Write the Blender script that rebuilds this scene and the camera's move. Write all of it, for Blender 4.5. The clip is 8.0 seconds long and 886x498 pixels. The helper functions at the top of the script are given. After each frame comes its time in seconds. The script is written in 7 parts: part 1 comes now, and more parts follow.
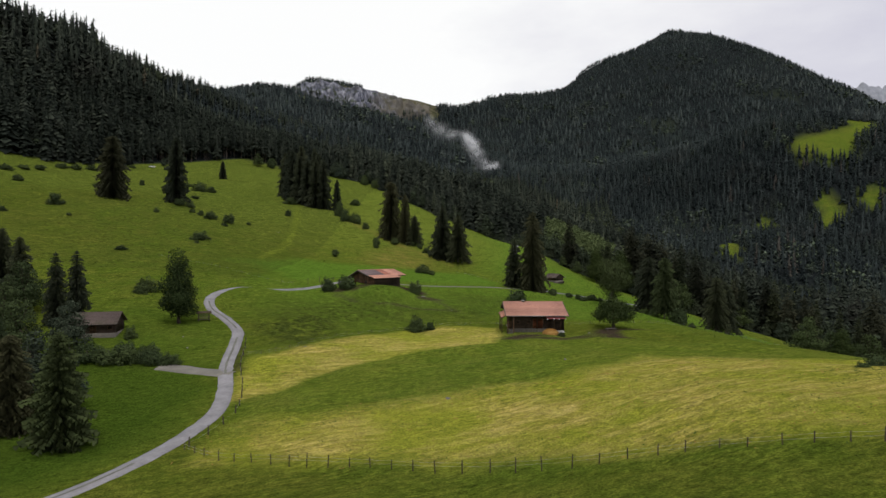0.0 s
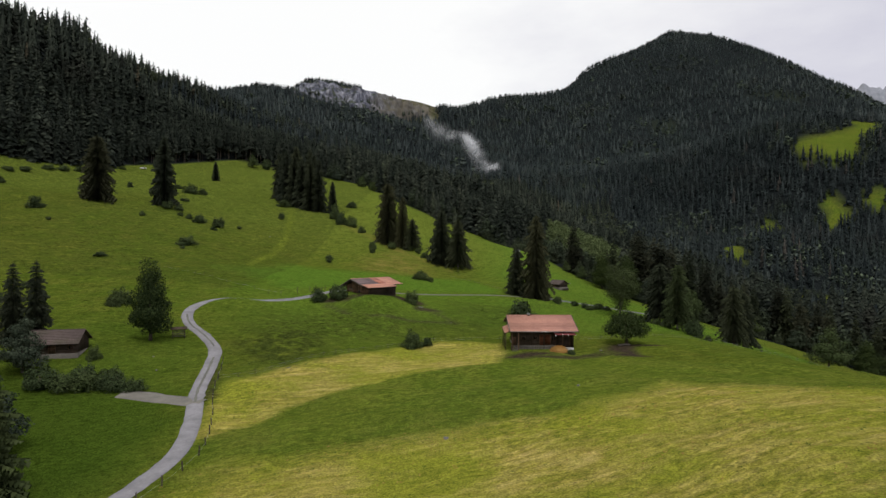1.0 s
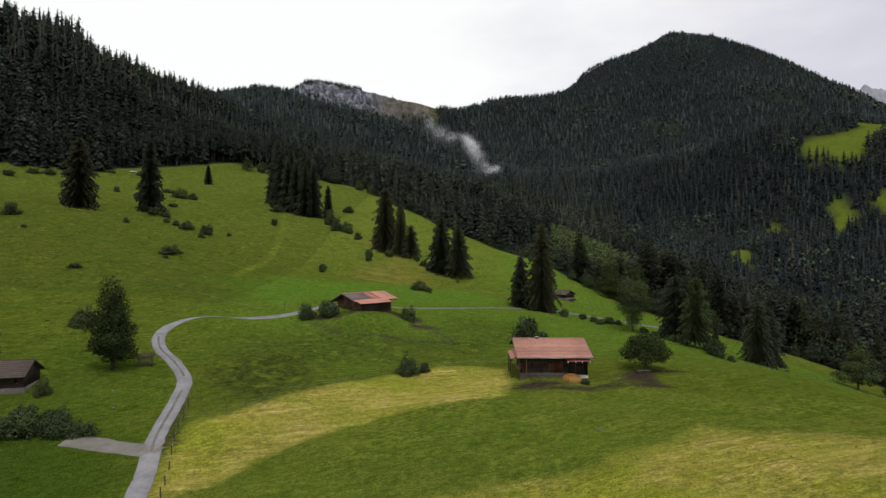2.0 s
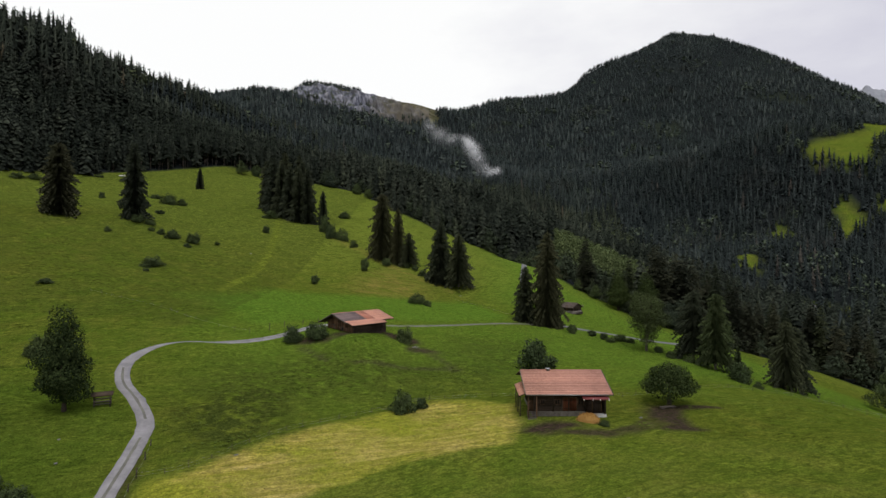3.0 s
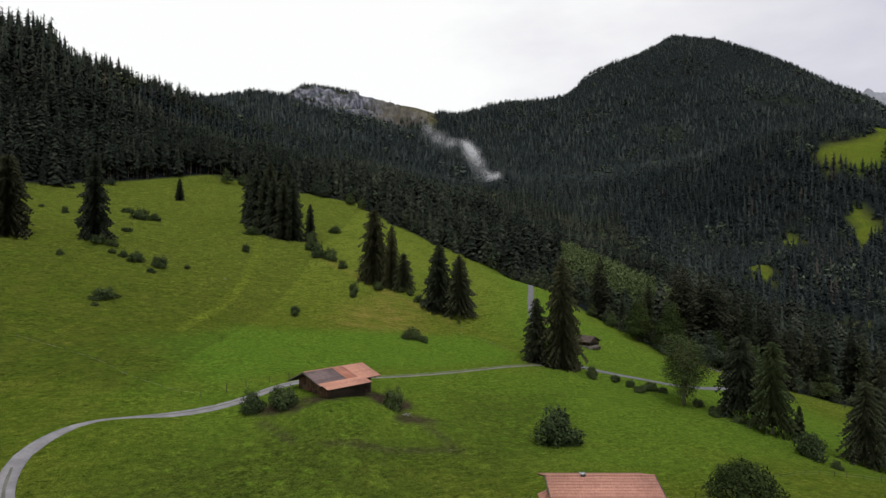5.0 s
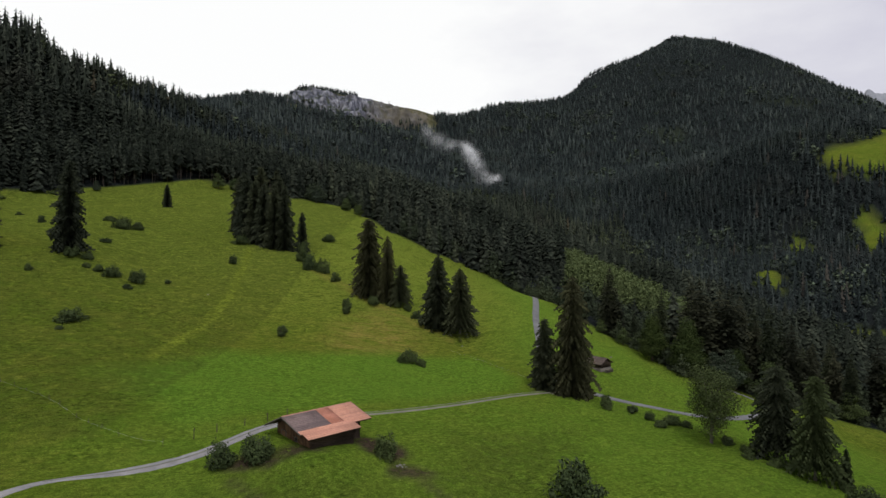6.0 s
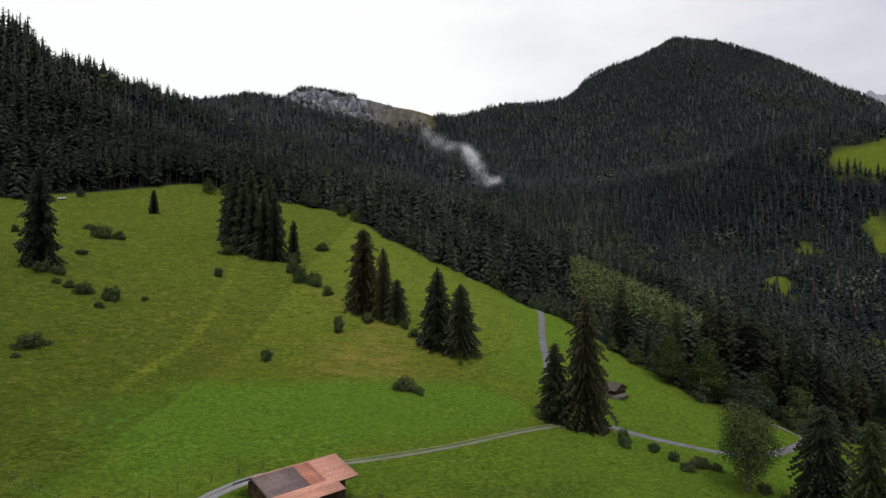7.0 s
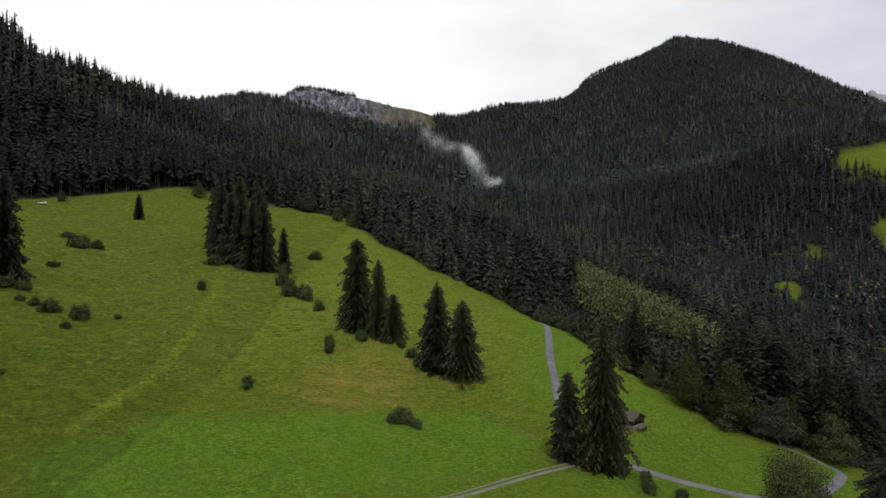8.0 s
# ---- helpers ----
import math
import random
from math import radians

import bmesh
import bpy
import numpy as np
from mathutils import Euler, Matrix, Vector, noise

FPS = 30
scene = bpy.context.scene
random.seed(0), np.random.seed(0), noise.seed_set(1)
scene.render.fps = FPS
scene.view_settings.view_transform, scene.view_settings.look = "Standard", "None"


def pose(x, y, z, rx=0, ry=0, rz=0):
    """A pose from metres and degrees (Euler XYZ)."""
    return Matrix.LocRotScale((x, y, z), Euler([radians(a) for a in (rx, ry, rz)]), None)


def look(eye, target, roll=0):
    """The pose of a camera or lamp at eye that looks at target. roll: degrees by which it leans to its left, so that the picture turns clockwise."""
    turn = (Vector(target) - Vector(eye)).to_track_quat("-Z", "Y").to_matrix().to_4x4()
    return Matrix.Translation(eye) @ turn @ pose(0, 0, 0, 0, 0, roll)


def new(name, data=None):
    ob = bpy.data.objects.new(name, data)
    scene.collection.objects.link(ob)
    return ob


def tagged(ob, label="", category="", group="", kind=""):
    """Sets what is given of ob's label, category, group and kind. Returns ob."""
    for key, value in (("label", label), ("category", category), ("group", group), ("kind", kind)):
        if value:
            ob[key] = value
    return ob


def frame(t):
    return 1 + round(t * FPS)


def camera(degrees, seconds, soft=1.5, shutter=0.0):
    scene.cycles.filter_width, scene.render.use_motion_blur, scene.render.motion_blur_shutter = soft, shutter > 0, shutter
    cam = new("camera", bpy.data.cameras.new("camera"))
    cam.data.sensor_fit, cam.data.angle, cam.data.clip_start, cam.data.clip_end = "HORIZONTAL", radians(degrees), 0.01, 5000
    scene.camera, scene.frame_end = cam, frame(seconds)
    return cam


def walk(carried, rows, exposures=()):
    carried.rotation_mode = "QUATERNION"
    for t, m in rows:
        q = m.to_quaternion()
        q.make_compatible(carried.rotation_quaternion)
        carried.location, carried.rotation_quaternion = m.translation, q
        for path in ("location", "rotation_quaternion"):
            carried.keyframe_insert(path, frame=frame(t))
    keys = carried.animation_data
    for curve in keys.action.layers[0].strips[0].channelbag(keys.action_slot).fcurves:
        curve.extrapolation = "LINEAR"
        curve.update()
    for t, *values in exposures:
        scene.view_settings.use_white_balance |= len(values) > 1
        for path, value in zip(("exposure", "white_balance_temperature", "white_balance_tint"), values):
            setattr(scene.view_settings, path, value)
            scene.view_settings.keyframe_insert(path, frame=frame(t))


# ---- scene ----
cam = camera(73.7, 8.0)
PATH = [
    (0, (0.0, 0.0, 20.0), (-0.002, 2.0, 19.983), 0.1),
    (0.5, (0.215, 5.925, 20.686), (0.213, 7.925, 20.671), 0.1),
    (1, (0.314, 12.489, 21.761), (0.313, 14.489, 21.748), 0.1),
    (1.5, (0.509, 19.533, 23.108), (0.507, 21.533, 23.098), 0.1),
    (3, (0.844, 40.747, 28.416), (0.841, 42.747, 28.412), 0.0),
    (3.5, (1.011, 47.832, 30.452), (1.008, 49.832, 30.451), 0.0),
    (4, (1.057, 54.945, 32.544), (1.055, 56.945, 32.545), -0.0),
    (4.5, (1.02, 62.493, 34.64), (1.019, 64.493, 34.643), -0.0),
    (6, (1.052, 86.485, 41.21), (1.054, 88.485, 41.22), -0.1),
    (6.5, (1.008, 94.617, 43.593), (1.012, 96.617, 43.604), -0.0),
    (7, (1.115, 102.898, 45.77), (1.118, 104.897, 45.783), -0.1),
    (7.5, (0.932, 111.354, 48.082), (0.936, 113.354, 48.094), -0.1),
    (8, (1.069, 119.695, 50.225), (1.073, 121.695, 50.237), -0.1),
]
walk(cam, [(t, look(eye, target, roll)) for t, eye, target, roll in PATH])

# ---------------------------------------------------------------- sky and light
world = bpy.data.worlds.new("overcast_sky")
scene.world = world
world.use_nodes = True
wn, wl = world.node_tree.nodes, world.node_tree.links
wn.clear()
w_out, w_bg = wn.new("ShaderNodeOutputWorld"), wn.new("ShaderNodeBackground")
w_sky = wn.new("ShaderNodeTexSky")
w_sky.sky_type, w_sky.sun_disc = "NISHITA", False
w_sky.sun_elevation, w_sky.sun_rotation = radians(65), radians(160)
w_co, w_map, w_noise = wn.new("ShaderNodeTexCoord"), wn.new("ShaderNodeMapping"), wn.new("ShaderNodeTexNoise")
w_map.inputs["Scale"].default_value = (1.6, 1.6, 4.2)
w_map.inputs["Location"].default_value = (0.3, 0.55, 0.2)
w_noise.inputs["Scale"].default_value, w_noise.inputs["Detail"].default_value = 1.3, 7.0
w_noise.inputs["Roughness"].default_value = 0.55
w_ramp = wn.new("ShaderNodeValToRGB")
w_ramp.color_ramp.elements[0].position, w_ramp.color_ramp.elements[1].position = 0.12, 0.62
w_ramp.color_ramp.elements[0].color = (0.68, 0.67, 0.76, 1)
w_ramp.color_ramp.elements[1].color = (1.06, 1.06, 1.05, 1)
# the cloud cover thickens towards the east
w_sep, w_east, w_sum = wn.new("ShaderNodeSeparateXYZ"), wn.new("ShaderNodeMath"), wn.new("ShaderNodeMath")
w_east.operation, w_east.inputs[1].default_value, w_east.inputs[2].default_value = "MULTIPLY_ADD", -0.85, 0.20
w_sum.operation = "ADD"
w_gain = wn.new("ShaderNodeVectorMath")
w_gain.operation = "SCALE"
w_gain.inputs["Scale"].default_value = 0.10
w_mix = wn.new("ShaderNodeMix")
w_mix.data_type = "RGBA"
w_mix.inputs[0].default_value = 0.94
wl.new(w_co.outputs["Generated"], w_map.inputs["Vector"])
wl.new(w_map.outputs["Vector"], w_noise.inputs["Vector"])
wl.new(w_co.outputs["Generated"], w_sep.inputs[0])
wl.new(w_sep.outputs["X"], w_east.inputs[0])
wl.new(w_east.outputs[0], w_sum.inputs[0])
wl.new(w_noise.outputs["Fac"], w_sum.inputs[1])
wl.new(w_sum.outputs[0], w_ramp.inputs["Fac"])
wl.new(w_sky.outputs["Color"], w_gain.inputs[0])
wl.new(w_gain.outputs[0], w_mix.inputs[6])
wl.new(w_ramp.outputs["Color"], w_mix.inputs[7])
wl.new(w_mix.outputs[2], w_bg.inputs["Color"])
w_bg.inputs["Strength"].default_value = 0.98
wl.new(w_bg.outputs[0], w_out.inputs["Surface"])

sun_data = bpy.data.lights.new("sun", "SUN")
sun_data.energy, sun_data.angle, sun_data.color = 1.5, radians(22), (1.0, 0.97, 0.92)
sun = new("sun", sun_data)
sun.matrix_world = look((0, 0, 400), (-60, 170, 0))


# ---------------------------------------------------------------- materials
def nodes_of(name, rough=0.9, spec=0.2, metal=0.0):
    m = bpy.data.materials.new(name)
    m.use_nodes = True
    t = m.node_tree
    b = t.nodes["Principled BSDF"]
    b.inputs["Roughness"].default_value = rough
    b.inputs["Specular IOR Level"].default_value = spec
    b.inputs["Metallic"].default_value = metal
    return m, t, b


def n_noise(t, scale, detail=4.0, rough=0.55, vec=None, stretch=None):
    n = t.nodes.new("ShaderNodeTexNoise")
    n.inputs["Scale"].default_value, n.inputs["Detail"].default_value, n.inputs["Roughness"].default_value = scale, detail, rough
    if vec is None:
        g = t.nodes.new("ShaderNodeTexCoord")
        vec = g.outputs["Object"]
    if stretch:
        mp = t.nodes.new("ShaderNodeMapping")
        mp.inputs["Scale"].default_value = stretch
        t.links.new(vec, mp.inputs["Vector"])
        vec = mp.outputs["Vector"]
    t.links.new(vec, n.inputs["Vector"])
    return n.outputs["Fac"]


def n_ramp(t, fac, stops):
    r = t.nodes.new("ShaderNodeValToRGB")
    e = r.color_ramp.elements
    while len(e) < len(stops):
        e.new(0.5)
    for el, (pos, col) in zip(e, stops):
        el.position, el.color = pos, (*col, 1) if len(col) == 3 else col
    t.links.new(fac, r.inputs["Fac"])
    return r.outputs["Color"]


def n_mix(t, fac, a, b, mode="MIX"):
    m = t.nodes.new("ShaderNodeMix")
    m.data_type, m.blend_type = "RGBA", mode
    for sock, v in ((m.inputs[0], fac), (m.inputs[6], a), (m.inputs[7], b)):
        if isinstance(v, (int, float)):
            sock.default_value = v
        elif isinstance(v, tuple):
            sock.default_value = (*v, 1)
        else:
            t.links.new(v, sock)
    return m.outputs[2]


def n_math(t, op, a, b=0.0, clamp=False):
    m = t.nodes.new("ShaderNodeMath")
    m.operation, m.use_clamp = op, clamp
    for sock, v in zip(m.inputs, (a, b)):
        if isinstance(v, (int, float)):
            sock.default_value = v
        else:
            t.links.new(v, sock)
    return m.outputs[0]


def n_attr(t, name):
    a = t.nodes.new("ShaderNodeAttribute")
    a.attribute_name = name
    return a.outputs["Fac"]


def n_bump(t, b, height, strength, dist):
    n = t.nodes.new("ShaderNodeBump")
    n.inputs["Strength"].default_value, n.inputs["Distance"].default_value = strength, dist
    t.links.new(height, n.inputs["Height"])
    t.links.new(n.outputs["Normal"], b.inputs["Normal"])


def n_random(t, island=True):
    if island:
        return t.nodes.new("ShaderNodeNewGeometry").outputs["Random Per Island"]
    return t.nodes.new("ShaderNodeObjectInfo").outputs["Random"]


def make_ground():
    m, t, b = nodes_of("pasture_ground", 1.0, 0.0)
    big, mid = n_noise(t, 0.014, 5), n_noise(t, 0.11, 6, 0.65)
    fine, hair = n_noise(t, 0.9, 6, 0.7), n_noise(t, 4.2, 5, 0.75)
    grass = n_ramp(t, big, [(0.32, (0.086, 0.103, 0.014)), (0.5, (0.084, 0.116, 0.015)), (0.68, (0.067, 0.110, 0.013))])
    dry = n_ramp(t, mid, [(0.42, (0, 0, 0)), (0.70, (1, 1, 1))])
    grass = n_mix(t, n_math(t, "MULTIPLY", dry, 0.55), grass, (0.140, 0.138, 0.026))
    # the high pasture is paler
    grass = n_mix(t, n_math(t, "MULTIPLY", n_attr(t, "high"), 0.75), grass, n_mix(t, mid, (0.104, 0.150, 0.021), (0.146, 0.180, 0.030)))
    # cattle terraces follow the slope's contour; their lit and shaded edges are coloured in
    turn = t.nodes.new("ShaderNodeMapping")
    turn.inputs["Rotation"].default_value = (0, 0, radians(-28))
    t.links.new(t.nodes.new("ShaderNodeTexCoord").outputs["Object"], turn.inputs["Vector"])
    terrace = n_noise(t, 0.55, 4, 0.62, turn.outputs["Vector"], (0.28, 1.0, 1.0))
    grass = n_mix(t, n_ramp(t, terrace, [(0.52, (0, 0, 0)), (0.64, (0.48, 0.48, 0.48))]), grass, (0.046, 0.070, 0.010))
    grass = n_mix(t, n_ramp(t, terrace, [(0.34, (0.42, 0.42, 0.42)), (0.43, (0, 0, 0))]), grass, (0.150, 0.176, 0.026))
    # tussocks, in drifts, with the shadow between them put into the colour
    tuss = n_noise(t, 0.95, 7, 0.74, turn.outputs["Vector"], (0.5, 1.0, 1.0))
    drift = n_ramp(t, n_noise(t, 0.045, 4, 0.6), [(0.40, (0.3, 0.3, 0.3)), (0.60, (1, 1, 1))])
    clump = n_math(t, "MULTIPLY", n_ramp(t, tuss, [(0.54, (0, 0, 0)), (0.60, (0.8, 0.8, 0.8))]), drift)
    grass = n_mix(t, clump, grass, (0.044, 0.060, 0.009))
    grass = n_mix(t, n_ramp(t, tuss, [(0.35, (0.7, 0.7, 0.7)), (0.45, (0, 0, 0))]), grass, (0.140, 0.158, 0.024))
    lush = n_mix(t, n_math(t, "MULTIPLY", clump, 0.55), n_mix(t, mid, (0.066, 0.138, 0.016), (0.102, 0.167, 0.021)), (0.042, 0.088, 0.011))
    col = n_mix(t, n_attr(t, "lush"), grass, lush)
    rows = t.nodes.new("ShaderNodeMapping")
    rows.inputs["Rotation"].default_value = (0, 0, radians(-17))
    t.links.new(t.nodes.new("ShaderNodeTexCoord").outputs["Object"], rows.inputs["Vector"])
    straw_f = n_noise(t, 0.75, 8, 0.74, rows.outputs["Vector"], (0.14, 1.0, 1.0))
    hay = n_ramp(t, straw_f, [(0.34, (0.20, 0.195, 0.032)), (0.47, (0.310, 0.262, 0.060)), (0.62, (0.50, 0.40, 0.135))])
    wet = n_mix(t, n_ramp(t, n_noise(t, 0.07, 7, 0.68), [(0.4, (0, 0, 0)), (0.62, (1, 1, 1))]), n_mix(t, straw_f, (0.17, 0.205, 0.020), (0.31, 0.305, 0.044)), hay)
    edge = n_math(t, "ADD", n_attr(t, "mown"), n_math(t, "MULTIPLY", n_math(t, "SUBTRACT", mid, 0.5), 0.7), True)
    col = n_mix(t, n_math(t, "MULTIPLY", edge, n_ramp(t, n_attr(t, "mown"), [(0.18, (0, 0, 0)), (0.40, (1, 1, 1))]), True), col, wet)
    col = n_mix(t, n_math(t, "MULTIPLY", n_attr(t, "worn"), 0.8), col, (0.140, 0.175, 0.022))
    # shade of the thicket, painted dark into the grass beside the road
    col = n_mix(t, n_math(t, "MULTIPLY", n_attr(t, "thicket_shade"), 0.9), col, n_mix(t, mid, (0.034, 0.064, 0.008), (0.058, 0.092, 0.012)))
    weeds = n_mix(t, fine, (0.024, 0.036, 0.008), (0.070, 0.088, 0.018))
    rough_f = n_math(t, "MULTIPLY", n_attr(t, "rough"), n_ramp(t, n_noise(t, 0.35, 5, 0.7), [(0.38, (0, 0, 0)), (0.52, (1, 1, 1))]))
    col = n_mix(t, rough_f, col, weeds)
    dry_f = n_math(t, "MULTIPLY", n_attr(t, "dry"), n_ramp(t, n_noise(t, 0.22, 6, 0.7, stretch=(0.5, 1.2, 1)), [(0.4, (0, 0, 0)), (0.6, (1, 1, 1))]))
    col = n_mix(t, n_math(t, "MULTIPLY", dry_f, 0.75), col, (0.215, 0.170, 0.045))
    soil = n_mix(t, fine, (0.024, 0.018, 0.014), (0.068, 0.050, 0.038))
    bare_f = n_math(t, "MULTIPLY", n_attr(t, "bare"), n_ramp(t, fine, [(0.30, (0.55, 0.55, 0.55)), (0.48, (1, 1, 1))]))
    col = n_mix(t, bare_f, col, soil)
    # woodland floor near black: the shade between the trees is in its colour
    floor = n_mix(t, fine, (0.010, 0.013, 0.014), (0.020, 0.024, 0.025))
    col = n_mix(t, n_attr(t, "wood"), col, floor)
    rock_n = n_noise(t, 0.03, 8, 0.72, stretch=(1.0, 0.25, 0.22))
    rock = n_ramp(t, rock_n, [(0.38, (0.018, 0.020, 0.020)), (0.5, (0.060, 0.058, 0.062)), (0.64, (0.17, 0.16, 0.155))])
    col = n_mix(t, n_attr(t, "rock"), col, rock)
    alp = n_ramp(t, n_noise(t, 0.045, 6, 0.7), [(0.40, (0.042, 0.048, 0.024)), (0.52, (0.084, 0.076, 0.044)), (0.64, (0.15, 0.138, 0.12))])
    col = n_mix(t, n_attr(t, "alp"), col, alp)
    # uneven grass tone, with shadow among the blades painted in
    speck = n_ramp(t, hair, [(0.38, (0.58, 0.60, 0.62)), (0.62, (1.40, 1.37, 1.32))])
    col = n_mix(t, 1.0, col, speck, "MULTIPLY")
    col = n_mix(t, 1.0, col, n_ramp(t, fine, [(0.36, (0.78, 0.79, 0.80)), (0.64, (1.22, 1.20, 1.18))]), "MULTIPLY")
    grain = n_ramp(t, n_noise(t, 0.06, 5, 0.65), [(0.44, (0.12, 0.12, 0.12)), (0.62, (0.75, 0.75, 0.75))])
    col = n_mix(t, grain, col, n_ramp(t, n_noise(t, 1.7, 3, 0.6, turn.outputs["Vector"], (0.45, 1.0, 1.0)), [(0.40, (0.62, 0.64, 0.66)), (0.60, (1.34, 1.30, 1.26))]), "MULTIPLY")
    t.links.new(col, b.inputs["Base Color"])
    h = n_math(t, "ADD", n_math(t, "MULTIPLY", fine, 0.35), n_math(t, "MULTIPLY", hair, 0.12))
    h = n_math(t, "ADD", h, n_math(t, "ADD", n_math(t, "MULTIPLY", terrace, 0.32), n_math(t, "MULTIPLY", tuss, 0.34)))
    n_bump(t, b, h, 1.0, 1.5)
    return m


def make_leaf(name, low, high, tint=None, stand=False):
    m, t, b = nodes_of(name, 0.9, 0.04)
    rnd = n_random(t)
    col = n_ramp(t, rnd, [(0.0, low), (1.0, high)])
    obj = n_random(t, False)
    col = n_mix(t, 1.0, col, n_ramp(t, obj, [(0.0, (0.78, 0.8, 0.85)), (1.0, (1.2, 1.15, 1.0))]), "MULTIPLY")
    if stand:
        col = n_mix(t, 1.0, col, n_ramp(t, n_attr(t, "tone"), [(0.0, (0.50, 0.52, 0.54)), (0.7, (1.40, 1.36, 1.25))]), "MULTIPLY")
    if tint:
        col = n_mix(t, n_ramp(t, n_noise(t, 0.35, 3), [(0.5, (0, 0, 0)), (0.7, (0.7, 0.7, 0.7))]), col, tint)
    t.links.new(col, b.inputs["Base Color"])
    return m


def make_forest(name, tint):
    m, t, b = nodes_of(name, 1.0, 0.02)
    col = n_ramp(t, n_attr(t, "tone"), [(0.0, (0.023, 0.028, 0.026)), (0.35, (0.035, 0.041, 0.038)), (0.60, (0.047, 0.054, 0.048)), (0.75, (0.060, 0.068, 0.055)), (0.86, (0.066, 0.080, 0.050)), (0.94, (0.086, 0.100, 0.062)), (1.0, (0.062, 0.054, 0.044))])
    col = n_mix(t, 1.0, col, n_ramp(t, n_random(t), [(0.0, (0.52, 0.54, 0.57)), (1.0, (1.48, 1.46, 1.40))]), "MULTIPLY")
    needles = n_noise(t, 2.2, 5, 0.75, stretch=(1.0, 1.0, 0.45))
    col = n_mix(t, 1.0, col, n_ramp(t, needles, [(0.34, (0.62, 0.63, 0.65)), (0.66, (1.36, 1.35, 1.32))]), "MULTIPLY")
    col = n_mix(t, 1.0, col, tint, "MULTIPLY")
    # stands of brownish and of fresher spruce
    col = n_mix(t, n_ramp(t, n_noise(t, 0.008, 5, 0.6), [(0.54, (0, 0, 0)), (0.72, (0.35, 0.35, 0.35))]), col, (0.038, 0.050, 0.032))
    col = n_mix(t, n_ramp(t, n_noise(t, 0.013, 4, 0.6), [(0.56, (0, 0, 0)), (0.70, (0.30, 0.30, 0.30))]), col, (0.042, 0.036, 0.030))
    t.links.new(col, b.inputs["Base Color"])
    return m


def make_wood(name, dark, light, along=(6, 6, 0.7)):
    m, t, b = nodes_of(name, 0.9, 0.06)
    f, g = n_noise(t, 2.0, 6, 0.7, stretch=along), n_noise(t, 0.5, 4, 0.6)
    col = n_mix(t, f, dark, light)
    col = n_mix(t, n_ramp(t, g, [(0.4, (0, 0, 0)), (0.7, (0.6, 0.6, 0.6))]), col, tuple(v * 0.55 for v in dark))
    rnd = n_random(t, False)
    col = n_mix(t, 1.0, col, n_ramp(t, rnd, [(0, (0.72, 0.72, 0.74)), (1, (1.3, 1.25, 1.2))]), "MULTIPLY")
    t.links.new(col, b.inputs["Base Color"])
    n_bump(t, b, f, 0.5, 0.02)
    return m


def make_tile(name, low, high, stain):
    m, t, b = nodes_of(name, 0.85, 0.2)
    f, g = n_noise(t, 1.6, 6, 0.7), n_noise(t, 0.35, 4, 0.6)
    col = n_mix(t, f, low, high)
    col = n_mix(t, n_ramp(t, g, [(0.45, (0, 0, 0)), (0.75, (0.55, 0.55, 0.55))]), col, stain)
    col = n_mix(t, 1.0, col, n_ramp(t, n_random(t, False), [(0, (0.86, 0.86, 0.87)), (1, (1.12, 1.1, 1.08))]), "MULTIPLY")
    col = n_mix(t, 1.0, col, n_ramp(t, n_noise(t, 9.0, 3, 0.6, stretch=(1, 0.2, 0.2)), [(0.35, (0.8, 0.8, 0.8)), (0.65, (1.15, 1.15, 1.15))]), "MULTIPLY")
    t.links.new(col, b.inputs["Base Color"])
    n_bump(t, b, f, 0.4, 0.03)
    return m


def make_plain(name, low, high, scale=1.5, rough=0.9, metal=0.0, bump=0.3, dist=0.03):
    m, t, b = nodes_of(name, rough, 0.25, metal)
    f, g = n_noise(t, scale, 7, 0.7), n_noise(t, scale * 0.15, 3, 0.6)
    col = n_mix(t, f, low, high)
    col = n_mix(t, 1.0, col, n_ramp(t, g, [(0.35, (0.82, 0.82, 0.82)), (0.65, (1.15, 1.15, 1.15))]), "MULTIPLY")
    t.links.new(col, b.inputs["Base Color"])
    n_bump(t, b, f, bump, dist)
    return m


M_GROUND = make_ground()
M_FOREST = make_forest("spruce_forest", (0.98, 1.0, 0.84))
# distant woods: haze painted into the needle colour as a bluish tint
M_HAZE_FOREST = make_forest("haze_tinted_forest", (0.89, 0.95, 1.04))
M_SPRUCE = make_leaf("spruce_needles", (0.023, 0.028, 0.019), (0.046, 0.054, 0.031))
M_SPRUCE_BROWN = make_leaf("old_spruce_needles", (0.027, 0.029, 0.017), (0.056, 0.058, 0.031))
M_SPRUCE_BLUE = make_leaf("young_spruce_needles", (0.024, 0.034, 0.016), (0.052, 0.068, 0.030))
M_EDGE_SPRUCE = make_leaf("edge_spruce_needles", (0.022, 0.025, 0.019), (0.036, 0.040, 0.028), stand=True)
M_EDGE_SPRUCE_GREEN = make_leaf("green_edge_spruce_needles", (0.021, 0.027, 0.018), (0.037, 0.046, 0.027), stand=True)
M_MAPLE = make_leaf("maple_leaves", (0.014, 0.023, 0.008), (0.048, 0.066, 0.022))
M_ASH = make_leaf("ash_leaves", (0.022, 0.033, 0.014), (0.064, 0.082, 0.036))
M_THICKET = make_leaf("thicket_leaves", (0.034, 0.044, 0.027), (0.064, 0.080, 0.046))
M_SALLOW = make_leaf("sallow_leaves", (0.022, 0.032, 0.022), (0.066, 0.082, 0.056))
M_BUSH = make_leaf("bush_leaves", (0.030, 0.044, 0.019), (0.064, 0.086, 0.035))
